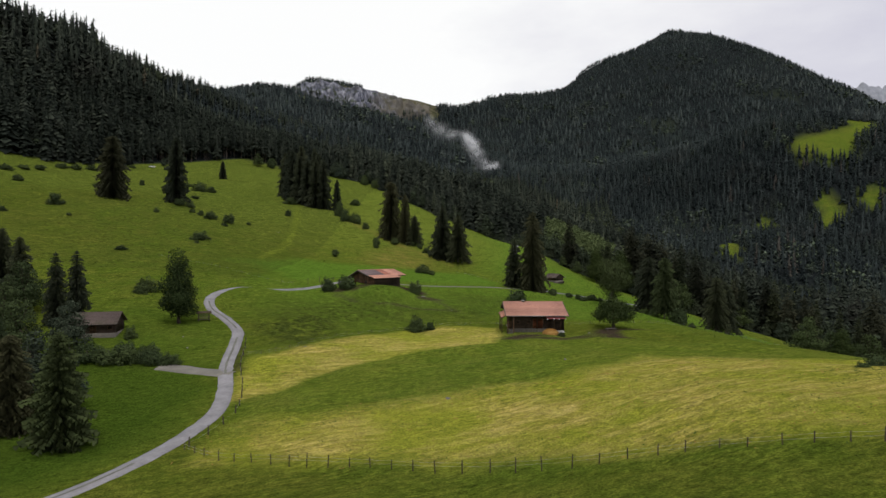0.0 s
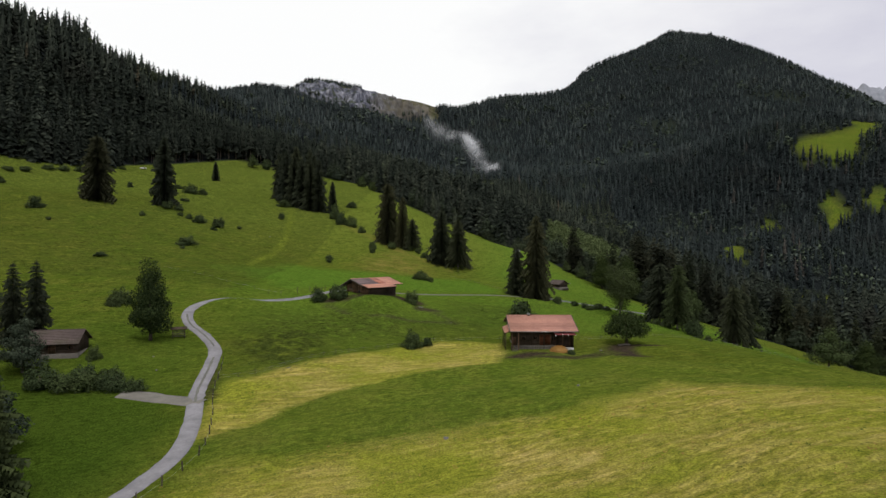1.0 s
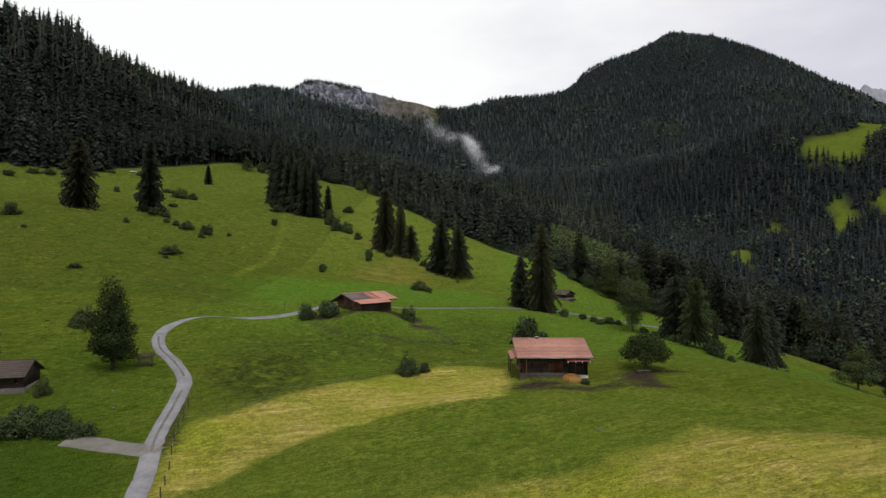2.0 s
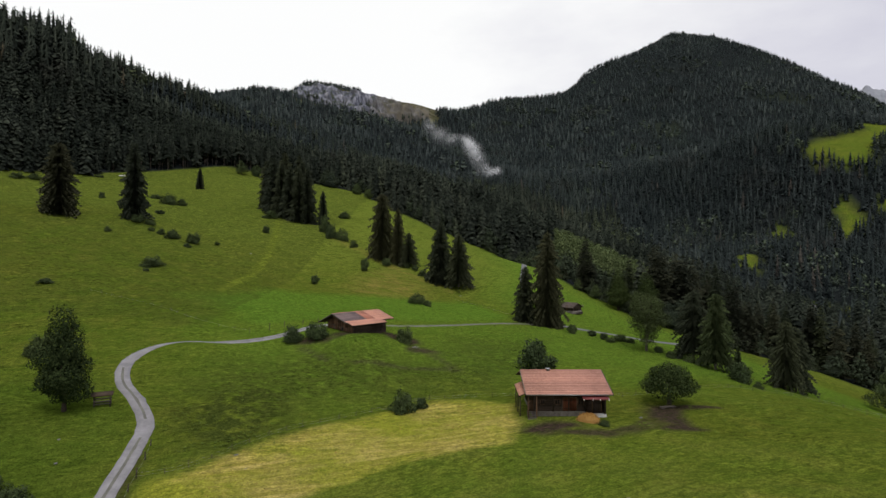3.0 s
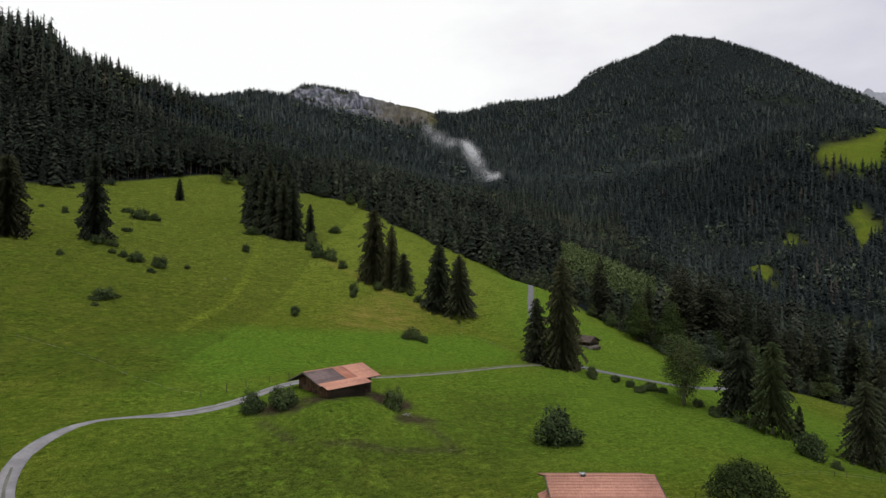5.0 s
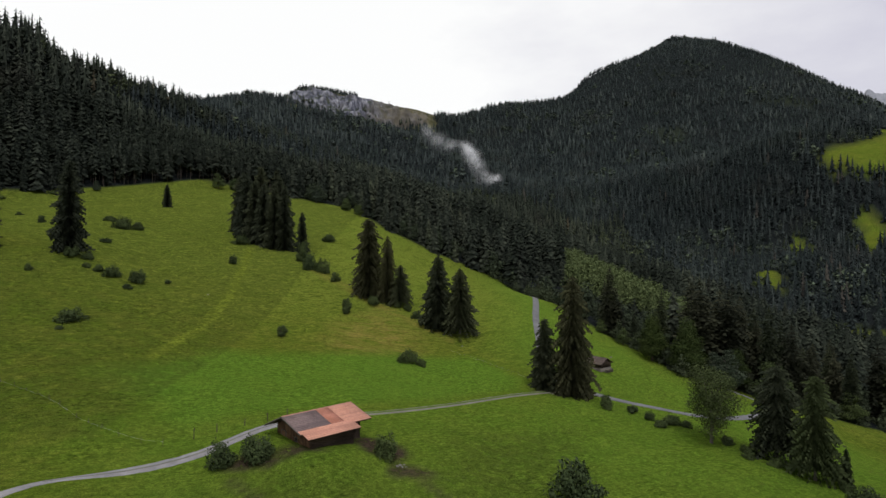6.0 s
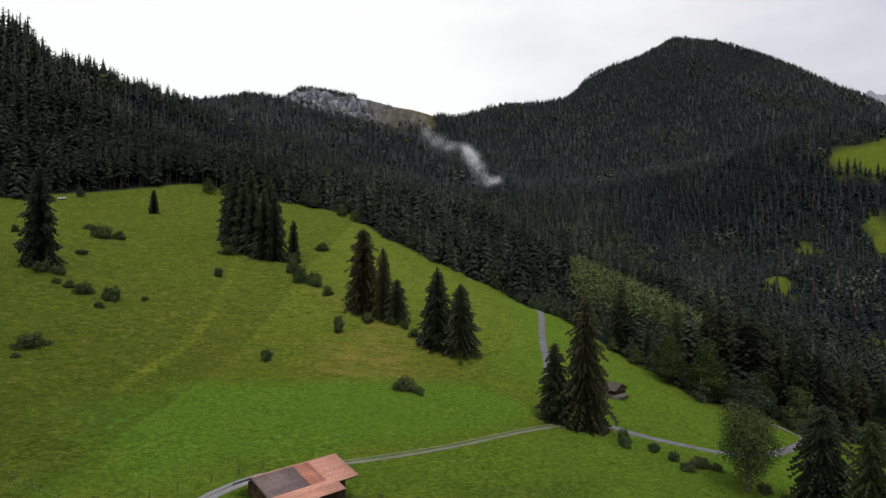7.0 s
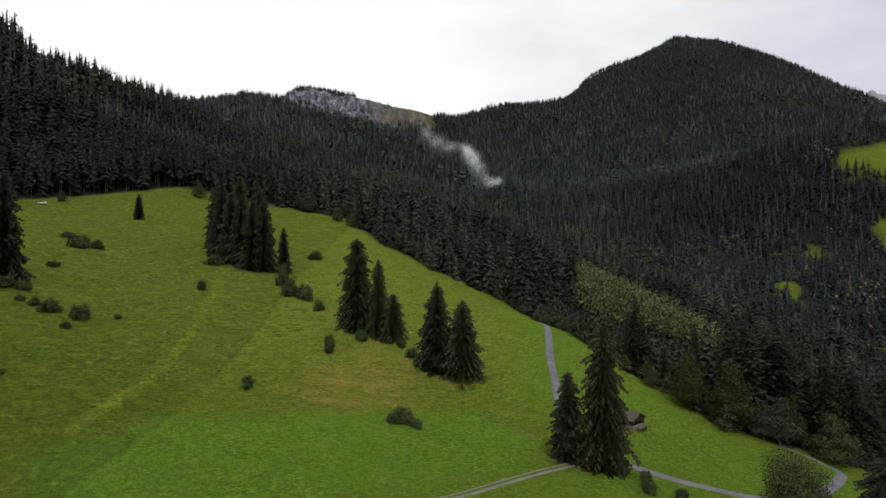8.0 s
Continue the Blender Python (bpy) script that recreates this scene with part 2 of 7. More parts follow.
M_LIGHT = make_leaf("young_leaves", (0.052, 0.072, 0.032), (0.104, 0.134, 0.060))
M_WEED = make_leaf("weed_leaves", (0.060, 0.105, 0.010), (0.150, 0.200, 0.034))
M_WEED_DARK = make_leaf("dock_leaves", (0.036, 0.062, 0.009), (0.105, 0.140, 0.028))
M_TUSSOCK = make_leaf("tussock_grass", (0.052, 0.082, 0.012), (0.092, 0.128, 0.020))
M_STRAW = make_leaf("straw", (0.22, 0.115, 0.035), (0.46, 0.28, 0.10))
M_BARK = make_wood("bark", (0.030, 0.024, 0.018), (0.085, 0.070, 0.055), (3, 3, 0.6))
M_FOREST_BARK = make_wood("forest_bark", (0.045, 0.038, 0.032), (0.13, 0.115, 0.10), (3, 3, 0.6))
M_PALE_BARK = make_wood("pale_bark", (0.09, 0.08, 0.065), (0.24, 0.22, 0.19), (3, 3, 0.6))
M_ROAD = make_plain("gravel_road", (0.125, 0.121, 0.130), (0.28, 0.27, 0.285), 2.2, 0.95, bump=0.5)
M_ASPHALT = make_plain("farm_road_asphalt", (0.085, 0.086, 0.092), (0.155, 0.154, 0.162), 1.2)
M_RUT = make_plain("worn_track_earth", (0.10, 0.094, 0.082), (0.215, 0.20, 0.175), 1.5)
M_STRIP = make_plain("road_crown_moss", (0.075, 0.075, 0.062), (0.16, 0.155, 0.135), 2.0)
M_TURF = make_plain("verge_turf", (0.040, 0.070, 0.006), (0.085, 0.125, 0.012), 2.0)
M_LOG = make_wood("dark_barn_boards", (0.026, 0.020, 0.016), (0.088, 0.066, 0.050), (8, 8, 0.5))
M_BOARD = make_wood("weathered_boards", (0.060, 0.036, 0.022), (0.17, 0.105, 0.065), (8, 8, 0.5))
M_GREYWOOD = make_wood("grey_weathered_wood", (0.07, 0.062, 0.055), (0.19, 0.17, 0.15), (5, 5, 0.5))
M_REDDOOR = make_wood("red_brown_door", (0.075, 0.026, 0.014), (0.15, 0.056, 0.030), (8, 8, 0.5))
M_TILE = make_tile("faded_clay_tile", (0.34, 0.165, 0.125), (0.50, 0.270, 0.210), (0.27, 0.135, 0.11))
M_TILE_OR = make_tile("orange_clay_tile", (0.44, 0.212, 0.155), (0.61, 0.330, 0.250), (0.38, 0.185, 0.135))
M_TILE_RED = make_tile("red_clay_tile", (0.36, 0.150, 0.105), (0.48, 0.225, 0.170), (0.28, 0.10, 0.06))
M_TILE_GREY = make_tile("old_brown_grey_tile", (0.115, 0.085, 0.088), (0.24, 0.180, 0.180), (0.08, 0.055, 0.05))
M_SHINGLE = make_tile("weathered_shingle", (0.062, 0.045, 0.040), (0.15, 0.115, 0.105), (0.055, 0.06, 0.03))
M_STONE = make_plain("rubble_stone", (0.055, 0.048, 0.040), (0.21, 0.19, 0.165), 1.6, bump=0.8, dist=0.06)
M_CONCRETE = make_plain("pale_plaster", (0.33, 0.33, 0.32), (0.58, 0.57, 0.55), 1.2)
M_MAROON = make_plain("maroon_sheet_metal", (0.10, 0.022, 0.024), (0.16, 0.038, 0.036), 1.0, 0.5, bump=0.1)
M_WHITE = make_plain("white_paint", (0.68, 0.68, 0.66), (0.82, 0.81, 0.79), 2.0, 0.6, bump=0.1)
M_DARK = make_plain("dark_opening", (0.008, 0.007, 0.006), (0.018, 0.015, 0.012), 2.0)
M_IRON = make_plain("grey_zinc", (0.30, 0.31, 0.32), (0.42, 0.43, 0.44), 2.0, 0.45, 0.8, 0.1)
M_POST = make_wood("fence_post_wood", (0.030, 0.024, 0.019), (0.10, 0.085, 0.070), (6, 6, 0.6))
M_ROCK = make_plain("grey_limestone", (0.08, 0.078, 0.07), (0.21, 0.20, 0.185), 0.8, bump=0.8, dist=0.1)
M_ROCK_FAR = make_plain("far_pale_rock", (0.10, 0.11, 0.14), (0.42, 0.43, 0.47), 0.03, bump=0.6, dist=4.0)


def make_cliff():
    m, t, b = nodes_of("cliff_limestone", 0.95, 0.1)
    streak = n_noise(t, 0.06, 8, 0.74, stretch=(1.0, 1.0, 0.20))
    col = n_ramp(t, streak, [(0.38, (0.034, 0.037, 0.050)), (0.47, (0.080, 0.084, 0.108)), (0.57, (0.19, 0.194, 0.23)), (0.68, (0.38, 0.38, 0.42))])
    turf = n_noise(t, 0.03, 6, 0.68)
    col = n_mix(t, n_ramp(t, turf, [(0.54, (0, 0, 0)), (0.62, (0.9, 0.9, 0.9))]), col, (0.040, 0.050, 0.026))
    # scree and dry turf take over towards the saddle
    scree = n_math(t, "ADD", n_attr(t, "turf"), n_math(t, "MULTIPLY", n_math(t, "SUBTRACT", n_noise(t, 0.025, 5, 0.65), 0.5), 1.8), True)
    col = n_mix(t, scree, col, n_mix(t, n_noise(t, 0.08, 5, 0.7), (0.070, 0.064, 0.040), (0.17, 0.15, 0.12)))
    t.links.new(col, b.inputs["Base Color"])
    n_bump(t, b, streak, 0.8, 3.0)
    return m


M_CLIFF = make_cliff()


def make_mist():
    m = bpy.data.materials.new("rising_mist")
    m.use_nodes = True
    t = m.node_tree
    b = t.nodes["Principled BSDF"]
    b.inputs["Base Color"].default_value = (0.86, 0.87, 0.90, 1)
    b.inputs["Roughness"].default_value, b.inputs["Specular IOR Level"].default_value = 1.0, 0.0
    soft = n_attr(t, "soft")
    n = n_noise(t, 0.028, 6, 0.62)
    a = n_math(t, "MULTIPLY", n_ramp(t, n, [(0.34, (0, 0, 0)), (0.66, (1, 1, 1))]), soft)
    t.links.new(n_math(t, "MULTIPLY", a, 0.58, True), b.inputs["Alpha"])
    return m


M_MIST = make_mist()


# ---------------------------------------------------------------- land
# Heights of the pasture every 60 m, from x = -240 to 180, row by row from y = 0 to 540.
PASTURE = [
    [27.1, 10.6, -0.1, -3.2, 3.2, 5.2, -15.2, -47.8],
    [28.7, 10.7, -1.6, -7.0, -2.8, 4.7, -9.9, -46.2],
    [32.5, 14.4, 3.9, -2.3, -3.1, -1.4, -11.8, -40.2],
    [38.8, 21.2, 12.0, 8.0, -0.1, -3.5, -16.2, -36.6],
    [47.2, 32.4, 21.3, 12.1, 3.8, -3.1, -16.4, -34.4],
    [54.8, 46.1, 33.1, 19.8, 8.6, 3.6, -13.7, -31.4],
    [59.8, 55.0, 45.1, 36.0, 26.0, 12.5, -11.2, -28.0],
    [71.2, 64.0, 56.4, 48.0, 34.5, 8.5, -9.2, -23.4],
    [92.9, 79.1, 69.2, 59.9, 47.8, 24.3, 1.6, -15.3],
    [116.2, 98.4, 85.3, 73.1, 60.4, 40.7, 16.9, -4.0]
]
RIDGE_RIGHT = [(535, 2527, 685), (578, 2537, 740), (663, 2568, 800), (787, 2628, 834), (886, 2689, 905), (974, 2719, 962), (1067, 2760, 1005), (1162, 2760, 944), (1241, 2760, 999), (1337, 2730, 788), (1419, 2689, 740), (1483, 2629, 798), (1540, 2548, 682), (1566, 2468, 644), (1581, 2307, 602), (1570, 2106, 496)]
RIDGE_MIDDLE = [(-615, 2254, 577), (-530, 2355, 677), (-423, 2385, 649), (-323, 2405, 643), (-201, 2455, 620), (-74, 2505, 608), (-19, 2505, 578), (46, 2505, 588), (154, 2505, 609), (254, 2506, 642), (345, 2506, 643), (428, 2506, 659), (493, 2506, 660)]
RIDGE_LEFT = [(-443, 592, 244), (-429, 612, 240), (-420, 652, 249), (-413, 692, 242), (-410, 722, 153), (-429, 802, 249), (-451, 902, 260), (-488, 1052, 258), (-554, 1302, 262), (-593, 1503, 392), (-646, 1904, 510)]
STREAM = [(9, 2154, 446), (52, 1853, 333), (89, 1452, 203), (126, 1151, 111), (185, 860, 70), (270, 740, 5), (345, 585, -32), (330, 470, -42), (270, 330, -48), (230, 200, -52), (200, 60, -58), (180, -200, -70), (150, -800, -110)]
FLANKS = [(209, 1018, 126), (562, 964, 189), (333, 689, 21), (389, 1903, 334), (666, 1503, 265), (581, 851, 94), (443, 901, 48), (-143, 1101, 183), (-292, 1001, 209), (-367, 1703, 379), (-560, 470, 190), (-620, 650, 190), (-640, 900, 215), (-760, 1250, 260), (-900, 1700, 330), (-1000, 2300, 420), (-480, 2650, 480), (-100, 2800, 430), (250, 2900, 470), (650, 3000, 560), (1080, 3200, 700), (1500, 3000, 560), (1900, 2500, 400), (-1500, 0, 250), (-600, 100, 190), (-700, -500, 120), (-300, -700, 20), (2500, 500, 300), (1500, -800, 100), (3500, 3500, 400), (-3500, 3500, 400), (-3500, -1000, 300), (3500, -1000, 300), (0, 4600, 250), (-450, 250, 165), (-1500, 1200, 260), (1900, 1500, 200), (1500, 1150, 130)]
# Knolls and hollows on it: x, y, height, radius.
KNOLLS = [(-20, 196, 2.3, 12), (44, 372, 2.2, 26), (-141, 313, 2.1, 12), (40, 260, -1.5, 12), (-7, 154, -1.4, 18), (90, 60, 1.4, 26), (40, 10, 1.3, 12), (-222, 450, 1.3, 12), (-94, 352, -1.2, 12), (20, 480, 1.1, 12), (11, 58, -1.0, 12), (-71, 122, 0.9, 12), (63, 222, 0.8, 18), (-30, 560, 0.9, 12), (100, 460, 14, 38), (-23, 190, 1.1, 7), (-57, 179, -1.2, 8), (-46, 188, -0.9, 9), (-58.5, 169.5, 1.1, 3.6), (-54.5, 173, 1.2, 3.6), (-50.5, 176, 0.7, 3.6), (-20, 186.5, 0.9, 4.5)]


def spline():
    knots = [(-240 + 60 * i, 60 * j, z) for j, row in enumerate(PASTURE) for i, z in enumerate(row)]
    for line in (RIDGE_RIGHT, RIDGE_MIDDLE, RIDGE_LEFT, STREAM, FLANKS):
        knots += [k for k in line if not (-240 <= k[0] <= 180 and 0 <= k[1] <= 540)]
    k = np.array(knots, float)
    p, n = k[:, :2] / 100, len(k)
    d = np.hypot(*(p[:, None] - p[None]).transpose(2, 0, 1))
    a = np.zeros((n + 3, n + 3))
    a[:n, :n] = d * d * np.log(d + 1e-12)
    a[:n, n], a[:n, n + 1:] = 1, p
    a[n:, :n] = a[:n, n:].T
    return p, np.linalg.solve(a, np.r_[k[:, 2], 0, 0, 0])


SPLINE_P, SPLINE_W = spline()


def height(x, y):
    """The height of the land, for numbers or arrays."""
    xs, ys = np.asarray(x, float), np.asarray(y, float)
    u, v = xs / 100, ys / 100
    z = SPLINE_W[-3] + SPLINE_W[-2] * u + SPLINE_W[-1] * v
    for (a, b), c in zip(SPLINE_P, SPLINE_W):
        r2 = (u - a) ** 2 + (v - b) ** 2
        z = z + c * 0.5 * r2 * np.log(r2 + 1e-12)
    for a, b, h, r in KNOLLS:
        z = z + h * np.exp(-((xs - a) ** 2 + (ys - b) ** 2) / (2 * r * r))
    return z


def wobble(x, y, size, seed):
    """Smooth noise from -1 to 1, for arrays."""
    x, y = np.asarray(x, float) / size, np.asarray(y, float) / size
    ix, iy = np.floor(x).astype(np.int64), np.floor(y).astype(np.int64)
    fx, fy = x - ix, y - iy
    fx, fy = fx * fx * (3 - 2 * fx), fy * fy * (3 - 2 * fy)

    def h(a, b):
        n = (a * 374761393 + b * 668265263 + seed * 1442695041) & 0x7FFFFFFF
        n = ((n ^ (n >> 13)) * 1274126177) & 0x7FFFFFFF
        return ((n ^ (n >> 16)) & 0xFFFF) / 32767.5 - 1

    return (h(ix, iy) * (1 - fx) + h(ix + 1, iy) * fx) * (1 - fy) + (h(ix, iy + 1) * (1 - fx) + h(ix + 1, iy + 1) * fx) * fy


def inside(poly, x, y):
    """Signed distance to a polygon in the plan, positive inside, for arrays."""
    x, y = np.asarray(x, float), np.asarray(y, float)
    best, odd = np.full(x.shape, 1e9), np.zeros(x.shape, bool)
    for (ax, ay), (bx, by) in zip(poly, poly[1:] + poly[:1]):
        ex, ey = bx - ax, by - ay
        s = np.clip(((x - ax) * ex + (y - ay) * ey) / (ex * ex + ey * ey), 0, 1)
        best = np.minimum(best, np.hypot(x - ax - s * ex, y - ay - s * ey))
        odd ^= ((ay > y) != (by > y)) & (x < ex * (y - ay) / (ey if ey else 1e-9) + ax)
    return np.where(odd, best, -best)


def soft(d, width):
    return np.clip(0.5 + d / (2 * width), 0, 1)


OPEN_LAND = [(-500, -900), (500, -900), (300, 0), (185, 90), (160, 160), (153, 195), (167, 225), (180, 260), (182, 290), (172, 311), (150, 307), (137, 302), (122, 298),
             (104, 302), (97, 298), (83, 293), (78, 316), (65, 330), (57, 348), (48, 378), (38, 425), (21, 434), (-6, 442), (-38, 476),
             (-68, 536), (-107, 532), (-140, 530), (-177, 531), (-205, 486), (-227, 452), (-248, 428), (-270, 390), (-330, 330), (-420, 0)]
CLEARINGS = [(470, 866, 12, 10), (472, 848, 6, 12), (343, 583, 26, 15), (432, 2500, 70, 60)]
GLADES = [[(550, 948), (566, 962), (583, 1000), (592, 999), (594, 968), (612, 966), (640, 978), (672, 990), (698, 1028), (738, 1032), (752, 1005), (712, 978), (690, 952), (652, 940), (622, 892), (596, 898), (578, 928)],
          [(700, 945), (745, 968), (800, 970), (800, 935), (740, 918)],
          [(538, 858), (556, 861), (569, 847), (546, 805), (514, 786), (506, 796)],
          [(320, 690), (338, 702), (345, 690), (326, 650), (312, 654), (312, 676)],
          [(590, 838), (612, 846), (620, 835), (590, 800), (578, 806)]]
# grass saddle beside the far cliff
BALD = [(-235, 1960), (-150, 2050), (-100, 2190), (-30, 2260), (-25, 2700), (-360, 2700), (-315, 2300), (-290, 2050)]
THIN_WOOD = [(1077, 1935, 105, 55), (676, 1864, 56, 42), (401, 1469, 16, 60), (1125, 2480, 45, 30), (250, 1262, 14, 30)]
LIGHT_WOOD = [(76, 448), (82, 500), (100, 578), (120, 602), (165, 556), (172, 482), (164, 448), (118, 438), (86, 434)]
HAY_NEAR = [(-30, 70), (-30, 86), (-17, 88), (1, 92), (20, 97), (37, 109), (52, 104), (95, 92), (75, 50), (36, 49), (29, 53), (20, 57), (7, 62), (-8, 66)]
HAY_FAR = [(-34.5, 95), (-39, 114), (-39.5, 120), (-34.5, 123.3), (-26.5, 135.2), (-17.5, 144.2), (-8.6, 152.3), (-1.8, 158.3), (8, 160), (14.5, 157), (14, 144), (12, 134), (-6, 127), (-20, 115), (-28, 101)]
LUSH_FIELD = [(-80, 225), (-62, 252), (-33, 268), (-9, 280), (10, 286), (30, 268), (24, 256), (-6, 232), (-30, 212), (-48, 196)]
ROADSIDE = [(-46, 60), (-38, 80), (-40, 104), (-50, 138), (-66, 152), (-80, 150), (-90, 120), (-80, 60)]
KNOLL_FACE = [(-48, 150), (-30, 148), (-14, 158), (2, 168), (0, 184), (-14, 185), (-34, 178), (-46, 166)]
KNOLL_MEADOW = [(-62, 180), (-50, 150), (-25, 150), (5, 170), (60, 165), (60, 260), (24, 256), (-40, 215), (-60, 200)]
LANE_MEADOW = [(10, 200), (24, 256), (30, 268), (20, 300), (28, 350), (36, 424), (60, 345), (83, 292), (120, 290), (140, 200), (60, 180)]
DRY_BANK = [(-34, 272), (-36, 300), (-26, 318), (-8, 304), (-8, 284)]
ROUGH_SLOPE = [(-46, 142), (-42, 152), (-36, 160), (-28, 158), (-26, 142), (-31, 130), (-38, 130)]
ROUGH_HOLLOW = [(-4, 160), (2, 190), (3, 212), (30, 222), (27, 195), (12, 168)]
FIELD = [(-30, 72), (-35, 100), (-41, 118), (-40, 128), (-18, 144), (-2, 158), (14, 160), (45, 135), (110, 130), (130, 60), (33, 49), (10, 58)]
# foot and top of the rock face: x, y, height of the foot, height of the top
CLIFF_LINE = [(-500, 1965, 532, 552), (-421, 1915, 512, 558), (-390, 1910, 496, 552), (-337, 1905, 458, 532), (-273, 1895, 428, 522), (-217, 1920, 418, 520), (-160, 1970, 430, 514), (-117, 2130, 500, 536), (-55, 2250, 540, 548)]
CLIFF = [(x, y + 4) for x, y, _, _ in CLIFF_LINE] + [(x * 1.16, y + 300) for x, y, _, _ in CLIFF_LINE[::-1]]


def wooded(x, y):
    """How far a place lies within the woods; negative on open land."""
    d = -inside(OPEN_LAND, x, y)
    for cx, cy, rx, ry in CLEARINGS:
        r = np.hypot((x - cx) / rx, (y - cy) / ry) + 0.22 * wobble(x, y, 22, 5)
        d = np.minimum(d, (r - 1) * min(rx, ry))
    for poly in GLADES:
        d = np.minimum(d, 2 * wobble(x, y, 14, 6) + 3 - inside(poly, x, y))
    d = np.minimum(d, 8 * wobble(x, y, 40, 8) - inside(BALD, x, y))
    return np.minimum(d, -inside(CLIFF, x, y))


def thinned(x, y):
    """1 in the middle of the open glades high on the mountain, 0 in closed wood."""
    out = np.zeros_like(x)
    for cx, cy, rx, ry in THIN_WOOD:
        out = np.maximum(out, np.clip(2.4 - 2.2 * (np.hypot((x - cx) / rx, (y - cy) / ry) + 0.45 * wobble(x, y, 30, 25)), 0, 1))
    return out


def stretch_axis(lo, fine_lo, fine_hi, hi, step, grow):
    mid = list(np.arange(fine_lo, fine_hi + 0.1, step))
    up, s = [], step
    p = fine_hi
    while p < hi:
        s *= grow
        p += s
        up.append(p)
    down, s = [], step
    p = fine_lo
    while p > lo:
        s *= grow
        p -= s
        down.append(p)
    return np.array(down[::-1] + mid + up)


def mesh_of(name, verts, faces, smooth=False):
    me = bpy.data.meshes.new(name)
    verts = np.asarray(verts, np.float32)
    faces = np.asarray(faces, np.int32)
    k = faces.shape[1]
    me.vertices.add(len(verts))
    me.vertices.foreach_set("co", verts.ravel())
    me.loops.add(faces.size)
    me.loops.foreach_set("vertex_index", faces.ravel())
    me.polygons.add(len(faces))
    me.polygons.foreach_set("loop_start", np.arange(0, faces.size, k, dtype=np.int32))
    me.polygons.foreach_set("loop_total", np.full(len(faces), k, np.int32))
    if smooth:
        me.polygons.foreach_set("use_smooth", np.ones(len(faces), bool))
    me.update(calc_edges=True)
    return me


def set_attr(me, name, values):
    a = me.attributes.new(name, "FLOAT", "POINT")
    a.data.foreach_set("value", np.asarray(values, np.float32).ravel())


def grid_faces(nx, ny):
    i = np.arange((ny - 1) * (nx - 1))
    a = (i // (nx - 1)) * nx + i % (nx - 1)
    return np.stack([a, a + 1, a + nx + 1, a + nx], 1)


ROADS = [
    ([(-47, 44), (-42.5, 56), (-39, 64), (-36.6, 72), (-35.2, 80), (-34.8, 90), (-37.4, 101), (-42.0, 114), (-45.0, 127), (-47.8, 137), (-53.4, 145), (-59.3, 151.5),
      (-63.2, 159.5), (-63.2, 166.6), (-59.2, 173.4), (-51.5, 181), (-41.5, 190), (-34, 201), (-30, 206.5)], 2.5, M_ROAD, "pale grey gravel farm road winding up the pasture", True),
    ([(-30, 206.5), (-25, 212), (-11, 223), (6, 236), (24, 252), (32, 259), (38, 262.5)], 1.9, M_RUT, "pale two-wheel track across the pasture", "turf"),
    ([(36, 262.5), (45, 262), (51, 257.5), (58, 253), (70, 250), (83, 255), (96, 266), (108, 279), (114, 288), (111, 294), (103, 299)], 2.5, M_ASPHALT, "grey farm lane curving down to the woods", False),
    ([(36, 263), (34.5, 275), (35.5, 292), (37.5, 310), (39.5, 330), (43, 352), (45.5, 372), (46, 392)], 2.6, M_ASPHALT, "grey farm lane climbing to the crest", False),
    ([(-39.5, 109.5), (-43, 110.4), (-47, 111.0), (-51, 111.8), (-54, 112.2)], 3.4, M_RUT, "trodden gravel turnout beside the farm road", False),
    ([(322, 574), (332, 577), (341, 582), (349, 590), (350, 600)], 4.0, M_ASPHALT, "grey valley road in a clearing of the woods", False),
]


def road_distance(x, y):
    best = np.full(np.shape(x), 1e9)
    for pts, *_ in ROADS:
        for (ax, ay), (bx, by) in zip(pts, pts[1:]):
            ex, ey = bx - ax, by - ay
            s = np.clip(((x - ax) * ex + (y - ay) * ey) / (ex * ex + ey * ey), 0, 1)
            best = np.minimum(best, np.hypot(x - ax - s * ex, y - ay - s * ey))
    return best


def terraces(x, y):
    a, c = 0.88 * x + 0.47 * y, -0.47 * x + 0.88 * y
    return 0.30 * wobble(a * 0.30, c, 3.8, 51) * np.clip((height(x, y) - 3) / 6, 0.25, 1)


